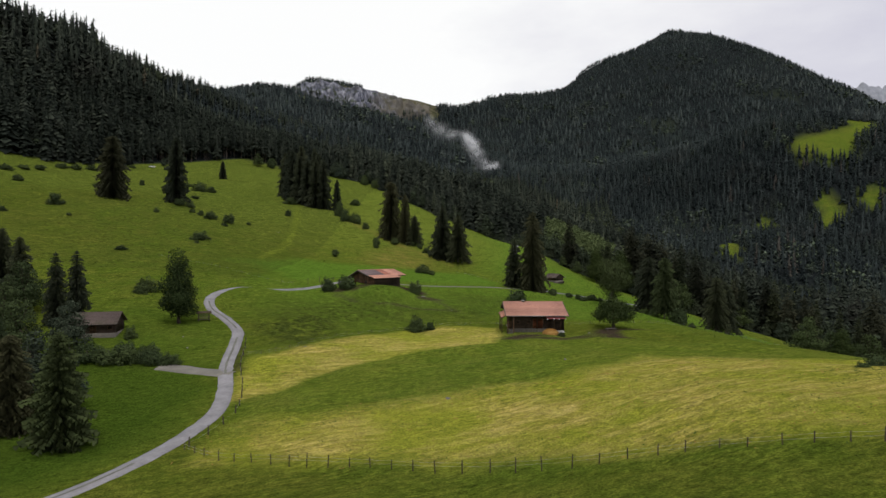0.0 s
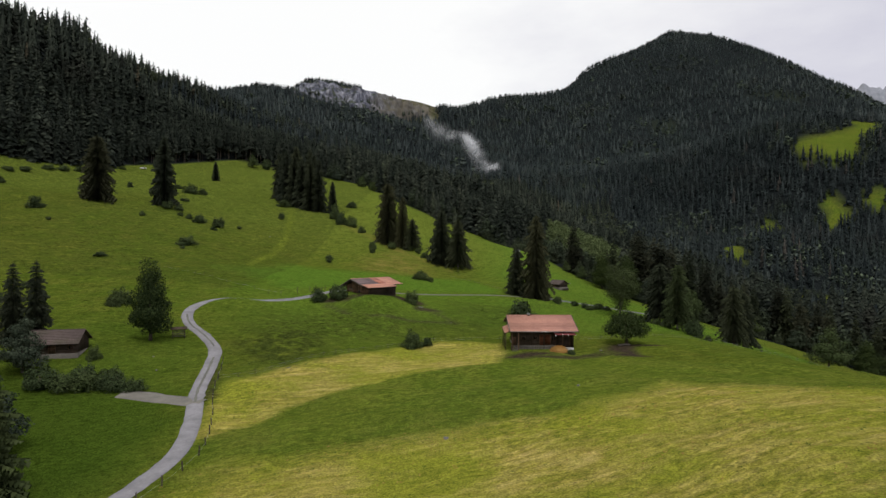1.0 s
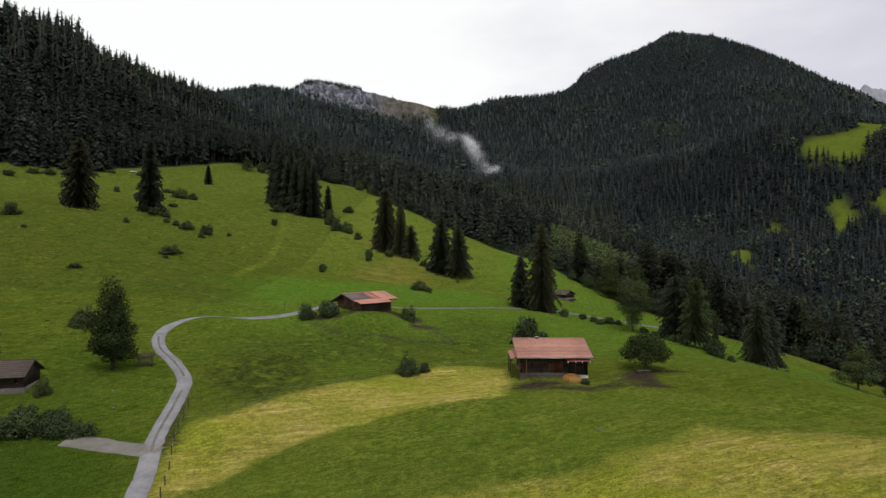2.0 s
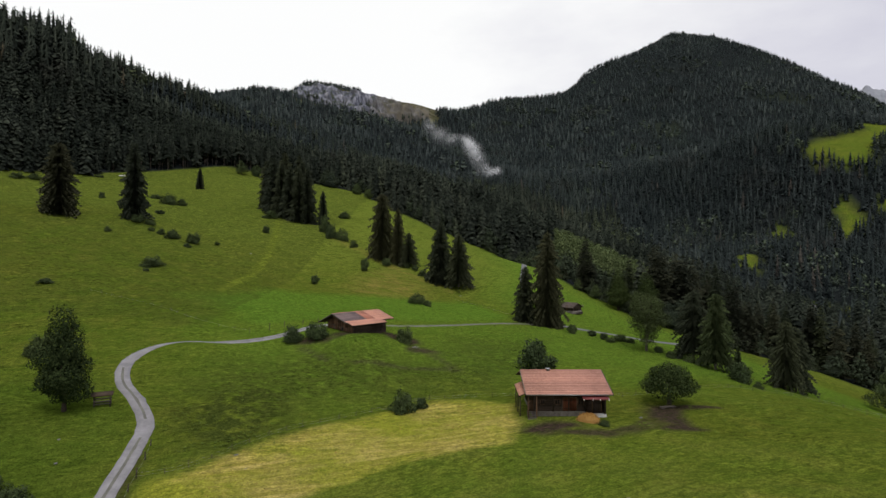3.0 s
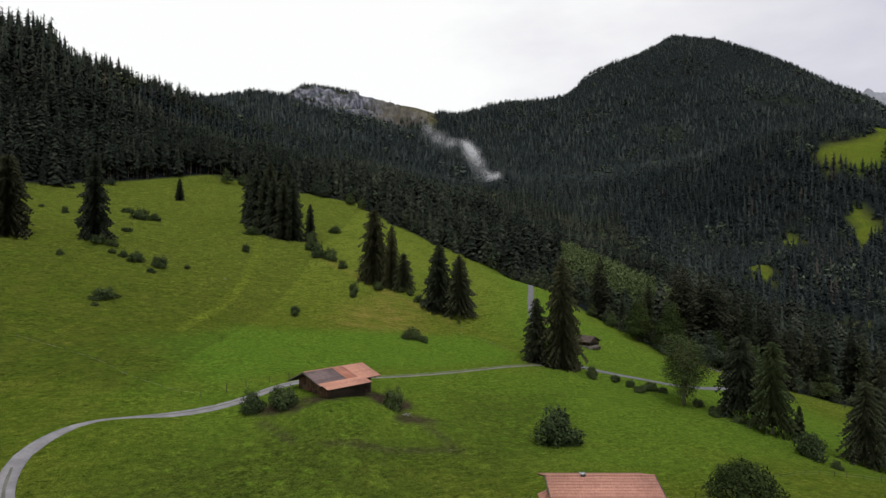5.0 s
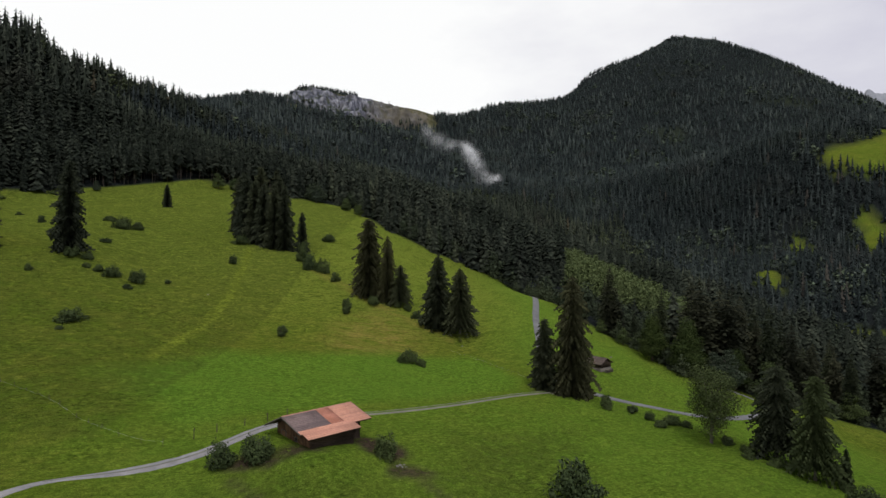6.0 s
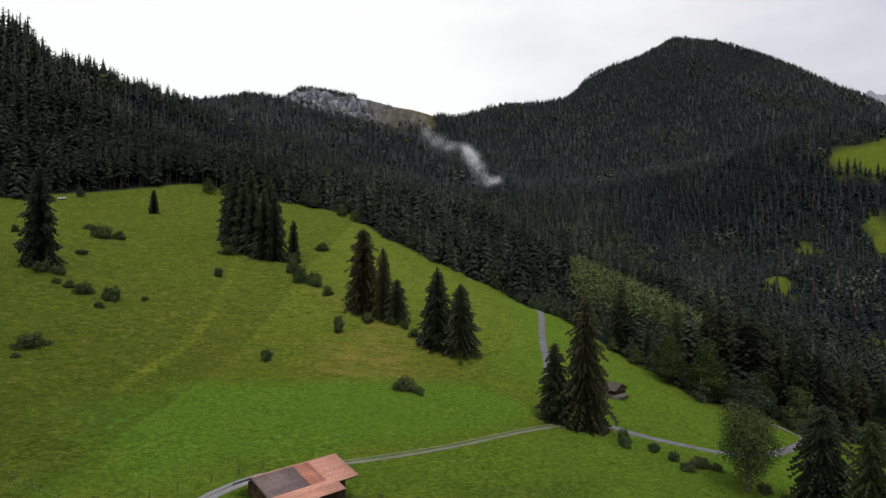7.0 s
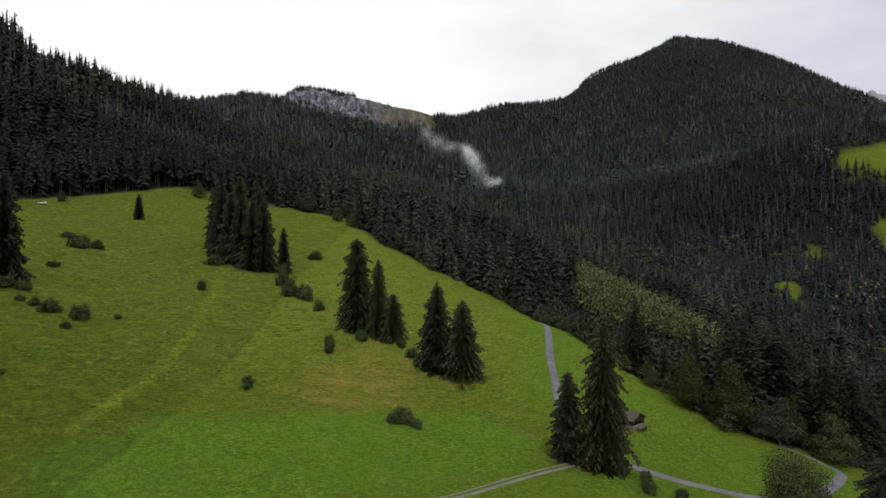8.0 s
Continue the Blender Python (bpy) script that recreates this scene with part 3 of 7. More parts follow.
def build_ground():
    gx = stretch_axis(-4300, -190, 125, 4300, 1.4, 1.05)
    gy = stretch_axis(-2000, 45, 390, 4700, 1.4, 1.038)
    x, y = np.meshgrid(gx, gy)
    z = height(x, y)
    w = wooded(x, y)
    d = np.hypot(x, y)
    openness = np.clip(-w / 8, 0, 1) * (d < 700) * np.clip((road_distance(x, y) - 2.5) / 5, 0, 1)
    # cattle terraces, tussocks and small hollows on the open slopes
    z = z + openness * (0.42 * wobble(x, y, 17, 1) + 0.27 * wobble(x, y, 7.5, 2) + 0.15 * wobble(x + 0.4 * y, y, 3.6, 3) + terraces(x, y))
    ro = np.maximum(soft(inside(ROUGH_SLOPE, x, y), 4), 0.5 * soft(inside(ROUGH_HOLLOW, x, y), 6))
    # tussocky knoll face; its weed colour also carries the steep slope's shade
    ro = np.maximum(ro, 0.7 * soft(inside(KNOLL_FACE, x, y) + 3 * wobble(x, y, 9, 20), 7))
    ro = np.maximum(ro, 0.45 * ((x < -60) & (y > 190) & (w < 0)))
    z = z + 0.42 * ro * wobble(x, y, 2.8, 4)
    far = np.clip((d - 700) / 900, 0, 1)
    z = z + far * (26 * wobble(x, y, 260, 6) + 12 * wobble(x, y, 110, 7)) * np.clip((2500 - d) / 500, 0.15, 1)
    me = mesh_of("ground", np.stack([x, y, z], -1).reshape(-1, 3), grid_faces(len(gx), len(gy)), True)
    mown = np.maximum(0.86 * soft(inside(HAY_NEAR, x, y) + 2 * wobble(x, y, 9, 11), 5), 0.84 * soft(inside(HAY_FAR, x, y) + 0.5 * wobble(x, y, 5, 12), 1.2))
    field = soft(inside(FIELD, x, y), 3)
    set_attr(me, "mown", np.maximum(mown, 0.24 * field))
    lane_meadow = 0.72 * np.maximum(soft(inside(LANE_MEADOW, x, y) + 5 * wobble(x, y, 25, 14), 14), 0.8 * soft(inside(KNOLL_MEADOW, x, y) + 5 * wobble(x, y, 25, 14), 12))
    set_attr(me, "lush", np.maximum(0.9 * soft(inside(LUSH_FIELD, x, y) + 2.5 * wobble(x, y, 14, 13), 5), np.maximum(np.maximum(np.maximum(lane_meadow, 0.1 * ((x > 200) & (y > 400) & (w < 0))), 0.3 * soft(inside(ROADSIDE, x, y) + 2 * wobble(x, y, 9, 19), 6)), 0.25 * field)))
    set_attr(me, "rough", ro)
    # how strongly the thicket's shade darkens the roadside grass colour
    set_attr(me, "thicket_shade", soft(inside(ROADSIDE, x, y) + 2 * wobble(x, y, 9, 24), 5) * np.clip((128 - y) / 20, 0.45, 1))
    worn = np.zeros_like(x)
    trail = [(-92, 372), (-84, 338), (-78, 308), (-75.5, 285), (-74, 262), (-75, 240)]
    for (ax, ay), (bx, by) in zip(trail, trail[1:]):
        ex, ey = bx - ax, by - ay
        s = np.clip(((x - ax) * ex + (y - ay) * ey) / (ex * ex + ey * ey), 0, 1)
        worn = np.maximum(worn, np.clip(1.7 - np.hypot(x - ax - s * ex, y - ay - s * ey) / 1.4, 0, 1))
    set_attr(me, "worn", worn)
    set_attr(me, "high", np.clip((y - 262 + 14 * wobble(x, y, 40, 23)) / 80, 0, 1) * (x < 200))
    bank = np.exp(-(np.abs((x + 41) * 0.63 + (y - 339) * 0.78) / 3.0) ** 2) * ((x > -60) & (x < 5))
    set_attr(me, "dry", np.maximum(soft(inside(DRY_BANK, x, y), 7), 0.8 * bank))
    bare = np.zeros_like(x)
    for cx, cy, rx, ry, s in ((41.5, 149.5, 4.6, 7.5, 1.0), (19, 141.5, 5.0, 3.4, 1.0), (25, 138.3, 6, 2.2, 0.9), (33, 140.5, 4, 1.6, 0.8), (41, 140.5, 4.5, 2.2, 1.0), (47.5, 153.5, 3.5, 2.0, 0.8), (-31, 187.0, 6, 2.8, 1.0), (-24, 189.5, 6, 2.2, 0.9), (-11, 198, 5.5, 4.0, 1.0), (-5, 191, 5, 2.2, 0.9), (36, 259, 9, 4, 0.8)):
        r = np.hypot((x - cx) / rx, (y - cy) / ry) + 0.35 * wobble(x, y, 2.5, 15)
        bare = np.maximum(bare, s * np.clip(2.2 - 1.9 * r, 0, 1))
    for line, wdt, s in (([(17.5, 142), (21, 138.9), (24, 137.3), (29.6, 138.6), (34, 140.5), (37.5, 143), (40.5, 148), (41.5, 154)], 1.1, 0.6), ([(41, 150), (45, 153.5), (49, 155.2), (53, 154.5)], 0.9, 1.0), ([(31, 141), (35, 142.6), (36.5, 146)], 0.6, 0.7), ([(-19.5, 176.3), (-10, 177.4), (-3, 178.6), (3.5, 180.6)], 0.9, 0.5), ([(-8, 194), (-3, 190), (1, 185), (3.5, 180.6)], 0.7, 0.5), ([(-33, 182), (-28.5, 178), (-26, 176)], 0.8, 0.5), ([(-44.5, 128), (-42.5, 120), (-39.6, 113)], 0.8, 0.6)):
        for (ax, ay), (bx, by) in zip(line, line[1:]):
            ex, ey = bx - ax, by - ay
            q = np.clip(((x - ax) * ex + (y - ay) * ey) / (ex * ex + ey * ey), 0, 1)
            bare = np.maximum(bare, s * np.clip(1.9 - np.hypot(x - ax - q * ex, y - ay - q * ey) / wdt + 0.4 * wobble(x, y, 3, 18), 0, 1))
    set_attr(me, "bare", bare)
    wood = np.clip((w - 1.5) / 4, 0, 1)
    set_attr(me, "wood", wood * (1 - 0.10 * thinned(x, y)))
    rock = soft(inside(CLIFF, x, y) + 10 * wobble(x, y, 60, 17), 25)
    rock = np.maximum(rock, np.exp(-(((x - 250) / 16) ** 2 + ((y - 1270) / 40) ** 2)) * 0.8)
    rock = np.maximum(rock, 0.0 + (y > 3300) * 1.0)
    set_attr(me, "rock", np.clip(rock, 0, 1))
    alp = np.maximum(soft(inside(BALD, x, y) + 12 * wobble(x, y, 60, 22), 20), soft(70 - np.hypot(x - 432, y - 2500), 12))
    set_attr(me, "alp", np.maximum(alp, (y > 1750) & (w < 5)))
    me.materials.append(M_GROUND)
    return tagged(new("ground", me), "green alpine pasture with mown hay strips below wooded slopes", "ground", kind="structure")


build_ground()


def z_at(x, y):
    return float(height(x, y))


# ---------------------------------------------------------------- roads
def smooth_line(pts, step=1.5):
    """A Catmull-Rom line through the points, in steps of about that many metres."""
    p = [np.array(q, float) for q in pts]
    p = [2 * p[0] - p[1]] + p + [2 * p[-1] - p[-2]]
    out = []
    for a, b, c, d in zip(p, p[1:], p[2:], p[3:]):
        n = max(2, int(np.linalg.norm(c - b) / step))
        for s in np.arange(n) / n:
            out.append(0.5 * (2 * b + (c - a) * s + (2 * a - 5 * b + 4 * c - d) * s * s + (3 * b - a - 3 * c + d) * s ** 3))
    return np.array(out + [p[-2]])


def ribbon(line, offs, lift):
    """Vertices and quads of a strip laid over the land, at the given offsets from its line."""
    t = np.gradient(line, axis=0)
    t /= np.linalg.norm(t, axis=1)[:, None]
    side = np.stack([t[:, 1], -t[:, 0]], 1)
    mid = height(line[:, 0], line[:, 1])
    v = []
    for o, up in zip(offs, lift):
        o = np.asarray(o) * np.ones(len(line))
        q = line + side * o[:, None]
        v.append(np.stack([q[:, 0], q[:, 1], height(q[:, 0], q[:, 1]) + up], 1))
    return np.stack(v, 1).reshape(-1, 3), grid_faces(len(offs), len(line))


def road(name, pts, width, mat, label, ruts=True, category="road"):
    line = smooth_line(pts)
    n = len(line)
    jag = lambda s: 0.12 * width * np.array([noise.noise((i * 0.9, s, 0)) for i in range(n)])
    w = width / 2
    v, f = ribbon(line, [-w - 0.35, -w + jag(1), -w / 3, w / 3, w + jag(5), w + 0.35], [-0.5, 0.10, 0.17, 0.17, 0.10, -0.5])
    ob = new(name, mesh_of(name, v, f, True))
    ob.data.materials.append(mat)
    tagged(ob, label, category, kind="structure")
    if ruts:
        half = 0.42 if ruts == "turf" else 0.22
        v, f = ribbon(line, [-half + 0.5 * jag(9), half + 0.5 * jag(11)], [0.19, 0.19])
        keep = [i for i in range(len(f)) if ruts == "turf" or noise.noise((i * 0.07, 3.3, 0)) > 0.0]
        strip = new("grass_strip", mesh_of("grass_strip", v, f[keep]))
        strip.data.materials.append(M_TURF if ruts == "turf" else M_STRIP)
        strip.parent = ob
    return ob


for pts, width, mat, label, ruts in ROADS:
    road("road", pts, width, mat, label, ruts)


# ---------------------------------------------------------------- trees: shapes
def tube(points, radii, sides=7):
    """Vertices and quads of a tapered limb along the points."""
    v, f = [], []
    for i, (p, r) in enumerate(zip(points, radii)):
        for k in range(sides):
            a = 2 * math.pi * k / sides
            v.append((p[0] + r * math.cos(a), p[1] + r * math.sin(a), p[2]))
        if i:
            for k in range(sides):
                k2 = (k + 1) % sides
                b = (i - 1) * sides
                f.append((b + k, b + k2, b + sides + k2, b + sides + k))
    return v, f


def spruce_crown(rng, h, radius, start, whorls, arms, clumps, droop=0.5, ragged=0.25, thin=0.0, blunt=0.70):
    """Hanging twig fans of a spruce as triangles: (vertices, triangles)."""
    v, f = [], []
    for w in range(whorls):
        s = (w + rng.random() * 0.6) / whorls
        z = h * (start + (1 - start) * s)
        reach = radius * 1.22 * (1 - s) ** blunt * (0.80 + 0.12 * math.sin(w * 2.3) + 0.14 * math.sin(w * 0.71 + h * radius)) + 0.16
        n = max(3, int(arms * (1 - 0.45 * s)))
        turn = rng.random() * 6.28
        for k in range(n):
            if rng.random() < thin:
                continue
            a = turn + 6.283 * k / n + rng.uniform(-0.3, 0.3)
            r = reach * rng.uniform(1 - ragged, 1 + ragged * 0.6)
            ca, sa = math.cos(a), math.sin(a)
            lift = 0.25 * r * (s - 0.25)
            for c in range(clumps):
                q = (c + 0.6) / clumps
                x, sag = r * q, lift * q - droop * r * q * q * (1 - 0.5 * s)
                wdt = ((0.20 + 0.34 * (1 - q)) * r * 0.75 + 0.10) * min(1.0, 3.6 / clumps)
                ln = r / clumps * 1.5
                hang = (0.30 + 0.35 * rng.random()) * (0.5 + 0.5 * (1 - s)) * min(1.5, r * 0.6 + 0.25)
                for sgn in (-1, 1):
                    j = rng.uniform(-0.12, 0.12)
                    b0 = (x - ln * 0.5, 0.0, z + sag + 0.06)
                    b1 = (x + ln * 0.6, sgn * wdt * 0.22, z + sag - droop * 0.25 * ln + j)
                    b2 = (x + ln * 0.15, sgn * wdt * (0.8 + 0.5 * rng.random()), z + sag - hang + j)
                    i = len(v)
                    for px, py, pz in (b0, b1, b2):
                        v.append((px * ca - py * sa, px * sa + py * ca, pz))
                    f.append((i, i + 1, i + 2) if sgn > 0 else (i, i + 2, i + 1))
    # leader at the tip
    for k in range(4):
        a = 1.57 * k
        i = len(v)
        v += [(0, 0, h * 1.025), (0.22 * math.cos(a), 0.22 * math.sin(a), h * 0.955), (0.22 * math.cos(a + 1.2), 0.22 * math.sin(a + 1.2), h * 0.96)]
        f.append((i, i + 1, i + 2))
    return np.array(v), np.array(f)


def leaf_crown(rng, lobes, count, size, hollow=0.55):
    """Leaf sprays scattered through the outer part of rounded lobes (x, y, z, rx, ry, rz)."""
    v, f = [], []
    vol = [l[3] * l[4] * l[5] for l in lobes]
    for _ in range(count):
        lx, ly, lz, rx, ry, rz = rng.choices(lobes, vol)[0]
        while True:
            p = np.array([rng.gauss(0, 1) for _ in range(3)])
            n = np.linalg.norm(p)
            if n > 1e-3:
                break
        p /= n
        r = hollow + (1 - hollow) * rng.random() ** 0.6
        r *= 1 + 0.32 * noise.noise((p[0] * 2.2 + lx, p[1] * 2.2 + ly, p[2] * 2.2 + lz))
        c = np.array([lx + p[0] * rx * r, ly + p[1] * ry * r, lz + p[2] * rz * r])
        nrm = p + np.array([rng.uniform(-0.7, 0.7) for _ in range(3)]) + np.array([0, 0, 0.25])
        nrm /= np.linalg.norm(nrm)
        up = np.array([rng.uniform(-1, 1) for _ in range(3)])
        u = np.cross(nrm, up)
        u /= np.linalg.norm(u) + 1e-9
        w = np.cross(nrm, u)
        s = size * rng.uniform(0.6, 1.35)
        i = len(v)
        v += [c - u * s * 0.55, c - w * s * 0.35 - nrm * s * 0.12, c + u * s * 0.6, c + w * s * 0.35 - nrm * s * 0.12]
        f += [(i, i + 1, i + 2), (i, i + 2, i + 3)]
    return np.array(v), np.array(f)


def part_mesh(name, v, f, mat, smooth=False):
    f = np.array(f)
    me = mesh_of(name, v, f, smooth)
    me.materials.append(mat)
    return me


def part_ob(name, me, parent, label=""):
    ob = new(name, me)
    ob.parent = parent
    if label:
        ob["label"] = label
    return ob


def tree_thing(name, crown_me, trunk_me, label, category, group=""):
    ob = new(name)
    part_ob("trunk", trunk_me, ob)
    part_ob("crown", crown_me, ob)
    return tagged(ob, label, category, group)


def trunk_mesh(rng, h, r, mat, lean=0.0, sides=8, top=0.97):
    pts = [(lean * s * s * h + 0.06 * h * 0.05 * math.sin(s * 7), 0.02 * h * 0.1 * math.sin(s * 5), s * h * top) for s in np.linspace(0, 1, 9)]
    pts[0] = (0, 0, -1.2)
    v, f = tube(pts, [r * (1.35 if i == 0 else 1) * (1 - 0.93 * s) for i, s in enumerate(np.linspace(0, 1, 9))], sides)
    return v, f


def spruce_kind(seed, radius, start, whorls, arms, clumps, mat, droop=0.5, ragged=0.25, thin=0.0, bark=None, blunt=0.62):
    """Crown and trunk meshes of a spruce one metre... twenty metres tall, to be scaled."""
    rng = random.Random(seed)
    v, f = spruce_crown(rng, 20.0, radius, start, whorls, arms, clumps, droop, ragged, thin, blunt)
    crown = part_mesh("spruce_crown", v, f, mat)
    tv, tf = trunk_mesh(rng, 20.0, 0.34, bark or M_BARK)
    return crown, part_mesh("spruce_trunk", tv, tf, bark or M_BARK, True)


SPRUCES = {
    "dense": spruce_kind(1, 3.3, 0.02, 62, 15, 7, M_SPRUCE, 0.5, 0.42, 0.05, blunt=0.42),
    "broad": spruce_kind(2, 3.9, 0.02, 64, 16, 8, M_SPRUCE_BROWN, 0.7, 0.38, 0.04, blunt=0.36),
    "slim": spruce_kind(3, 2.9, 0.03, 60, 14, 7, M_SPRUCE, 0.6, 0.42, 0.08, blunt=0.48),
    "old": spruce_kind(4, 3.0, 0.04, 66, 14, 9, M_SPRUCE_BROWN, 0.85, 0.40, 0.14, blunt=0.42),
    "young": spruce_kind(5, 3.9, 0.02, 56, 17, 9, M_SPRUCE_BLUE, 0.25, 0.34, blunt=0.5),
    "lane": spruce_kind(8, 4.6, 0.17, 54, 16, 9, M_SPRUCE_BLUE, 0.6, 0.6, 0.16, M_PALE_BARK, blunt=0.33),
    "wide": spruce_kind(7, 5.0, 0.17, 52, 16, 9, M_SPRUCE, 0.6, 0.6, 0.16, M_BARK, blunt=0.35),
    "high": spruce_kind(6, 4.4, 0.15, 54, 15, 8, M_SPRUCE, 0.6, 0.30, 0.06, M_PALE_BARK, blunt=0.5),
    "point": spruce_kind(9, 4.7, 0.02, 62, 16, 8, M_SPRUCE, 0.5, 0.36, 0.04, blunt=0.6),
}


def spruce(kind, x, y, h, label, wide=1.0, turn=0.0, group=""):
    crown, trunk = SPRUCES[kind]
    ob = tree_thing("spruce", crown, trunk, label, "tree", group)
    s = h / 20
    ob.matrix_basis = Matrix.LocRotScale((x, y, z_at(x, y) - 0.15), Euler((0, 0, turn)), (s * wide, s * wide, s))
    return ob


def leafy_kind(seed, lobes, count, size, trunk_h, trunk_r, mat, bark, limbs=5, hollow=0.5):
    rng = random.Random(seed)
    v, f = leaf_crown(rng, lobes, count, size, hollow)
    crown = part_mesh("leafy_crown", v, f, mat)
    tv, tf = trunk_mesh(rng, trunk_h, trunk_r, bark)
    for _ in range(limbs):
        l = rng.choice(lobes)
        z0 = trunk_h * rng.uniform(0.25, 0.7)
        end = np.array([l[0] + rng.uniform(-0.5, 0.5) * l[3], l[1] + rng.uniform(-0.5, 0.5) * l[4], l[2] + rng.uniform(-0.3, 0.5) * l[5]])
        pts = [np.array([0, 0, z0]) * (1 - s) + end * s + np.array([0, 0, 0.8 * math.sin(s * 3.1)]) for s in (0, 0.35, 0.7, 1.0)]
        lv, lf = tube(pts, [trunk_r * k for k in (0.55, 0.38, 0.24, 0.1)], 5)
        o = len(tv)
        tv, tf = tv + lv, tf + [tuple(i + o for i in q) for q in lf]
    return crown, part_mesh("leafy_trunk", tv, tf, bark, True)


def leafy(name, meshes, x, y, scale, label, category, turn=0.0, sink=0.1, flat=1.0, group=""):
    ob = tree_thing(name, *meshes, label, category, group)
    ob.matrix_basis = Matrix.LocRotScale((x, y, z_at(x, y) - sink), Euler((0, 0, turn)), (scale, scale, scale * flat))
    return ob


def pile_lobes(seed, n, w, z0, z1, taper):
    """Lobes of a crown between two heights, w wide, that narrows upwards by taper."""
    rng = random.Random(seed)
    out = []
    for i in range(n):
        s = (i + 0.5) / n
        z = z0 + (z1 - z0) * s
        r = w / 2 * (1 - taper * s) * (0.75 + 0.5 * math.sin(math.pi * min(1, s * 1.25 + 0.12)))
        a = i * 2.4
        d = r * rng.uniform(0.25, 0.5)
        out.append((d * math.cos(a), d * math.sin(a), z, r * rng.uniform(0.62, 0.8), r * rng.uniform(0.62, 0.8), (z1 - z0) / n * rng.uniform(1.3, 1.8)))
    return out


# ---------------------------------------------------------------- single trees
# kind, x, y, height, width factor, turn
for kind, x, y, h, wide, turn in (
        ("dense", -109, 408, 30, 1.0, 0.2), ("slim", -100, 392, 34, 1.1, 1.1), ("dense", -94, 387, 31, 1.1, 2.0), ("slim", -88, 382, 31, 1.2, 2.9),
        ("dense", -82, 379, 30, 1.1, 4.1), ("slim", -77, 379, 32, 1.1, 5.0), ("dense", -100, 416, 36, 1.0, 5.7), ("slim", -89, 408, 36, 1.1, 0.9), ("dense", -84, 396, 33, 1.0, 3.3), ("slim", -105, 402, 33, 1.1, 2.2)):
    spruce(kind, x, y, h, "dark tall spruce crowded in a grove on the pasture", wide, turn, "spruces of the grove")
spruce("dense", -68.5, 380, 19.5, "smaller dark spruce at the end of the grove", 0.9, 1.0, "spruces of the grove")
spruce("broad", -29.7, 334.0, 32, "tall brownish spruce on the bank of the pasture", 1.05, 0.4)
spruce("old", -21.6, 330.5, 27, "slim ragged spruce beside a taller one", 0.95, 1.4)
spruce("wide", -16.2, 328.5, 16.5, "short ragged spruce beside taller ones", 0.95, 2.4)
spruce("point", -0.6, 313.0, 28.5, "dark pointed spruce above the scrubby bank", 1.06, 0.7)
spruce("high", 7.6, 308.5, 25, "spruce with a bare pale lower trunk", 1.12, 1.9)
spruce("dense", 31.3, 262, 20.8, "dark spruce standing beside the road fork", 1.2, 2.6)
spruce("old", 39, 259, 35, "tall shaggy old spruce with hanging twigs at the road fork", 1.12, 3.4)
spruce("wide", 76.4, 220, 21.4, "dark spruce with drooping branches on the lane bank", 0.95, 0.3)
spruce("lane", 78.2, 209, 21.8, "tall green spruce with an uneven crown on the lane bank", 0.82, 2.1)
spruce("young", 84.2, 208.5, 8.3, "small light green spruce among bushes", 0.8, 1.1)
spruce("wide", 90, 195, 18.4, "spruce with bare lower trunk on the meadow edge", 0.8, 4.0)
spruce("wide", 94.9, 198.7, 17.3, "spruce leaning with a one-sided crown at the meadow edge", 0.85, 5.2)
spruce("broad", -167, 298.5, 31, "broad brownish spruce alone on the pasture slope", 1.22, 0.0)
spruce("dense", -140.8, 311.5, 34, "tall dark spruce alone on the pasture slope", 1.0, 2.0)
spruce("dense", -168, 450, 14, "small light spruce on the upper pasture", 1.15, 2.0)
spruce("young", -50.5, 77.5, 15.2, "bushy dark spruce by the farm road", 1.25, 0.5)
spruce("broad", -61, 83, 13.5, "dark spruce in the roadside thicket", 1.2, 1.5)
spruce("slim", -86, 131, 16.2, "slim dark spruce behind the shed", 1.05, 2.2)
spruce("slim", -81.8, 131.7, 16.8, "slim dark spruce behind the shed", 1.05, 3.1)
spruce("dense", -105.5, 147, 15.8, "dark spruce in the thicket below the pasture", 1.2, 4.0)
spruce("dense", -112, 150, 17, "dark spruce in the thicket below the pasture", 1.1, 5.0)
spruce("young", -70, 92, 14, "dark spruce in the roadside thicket", 1.1, 3.7)
for kind, x, y, h, wide, turn in (("young", -67, 79, 14.5, 1.1, 0.3), ("dense", -74, 86, 14, 1.2, 1.3), ("broad", -80, 95, 15, 1.1, 2.3), ("dense", -87, 104, 15, 1.2, 3.3), ("young", -94, 113, 15, 1.1, 4.3), ("slim", -99, 128, 17, 1.2, 5.3), ("dense", -118, 156, 16, 1.2, 0.8)):
    spruce(kind, x, y, h, "dark spruce crowded in the roadside thicket", wide, turn)

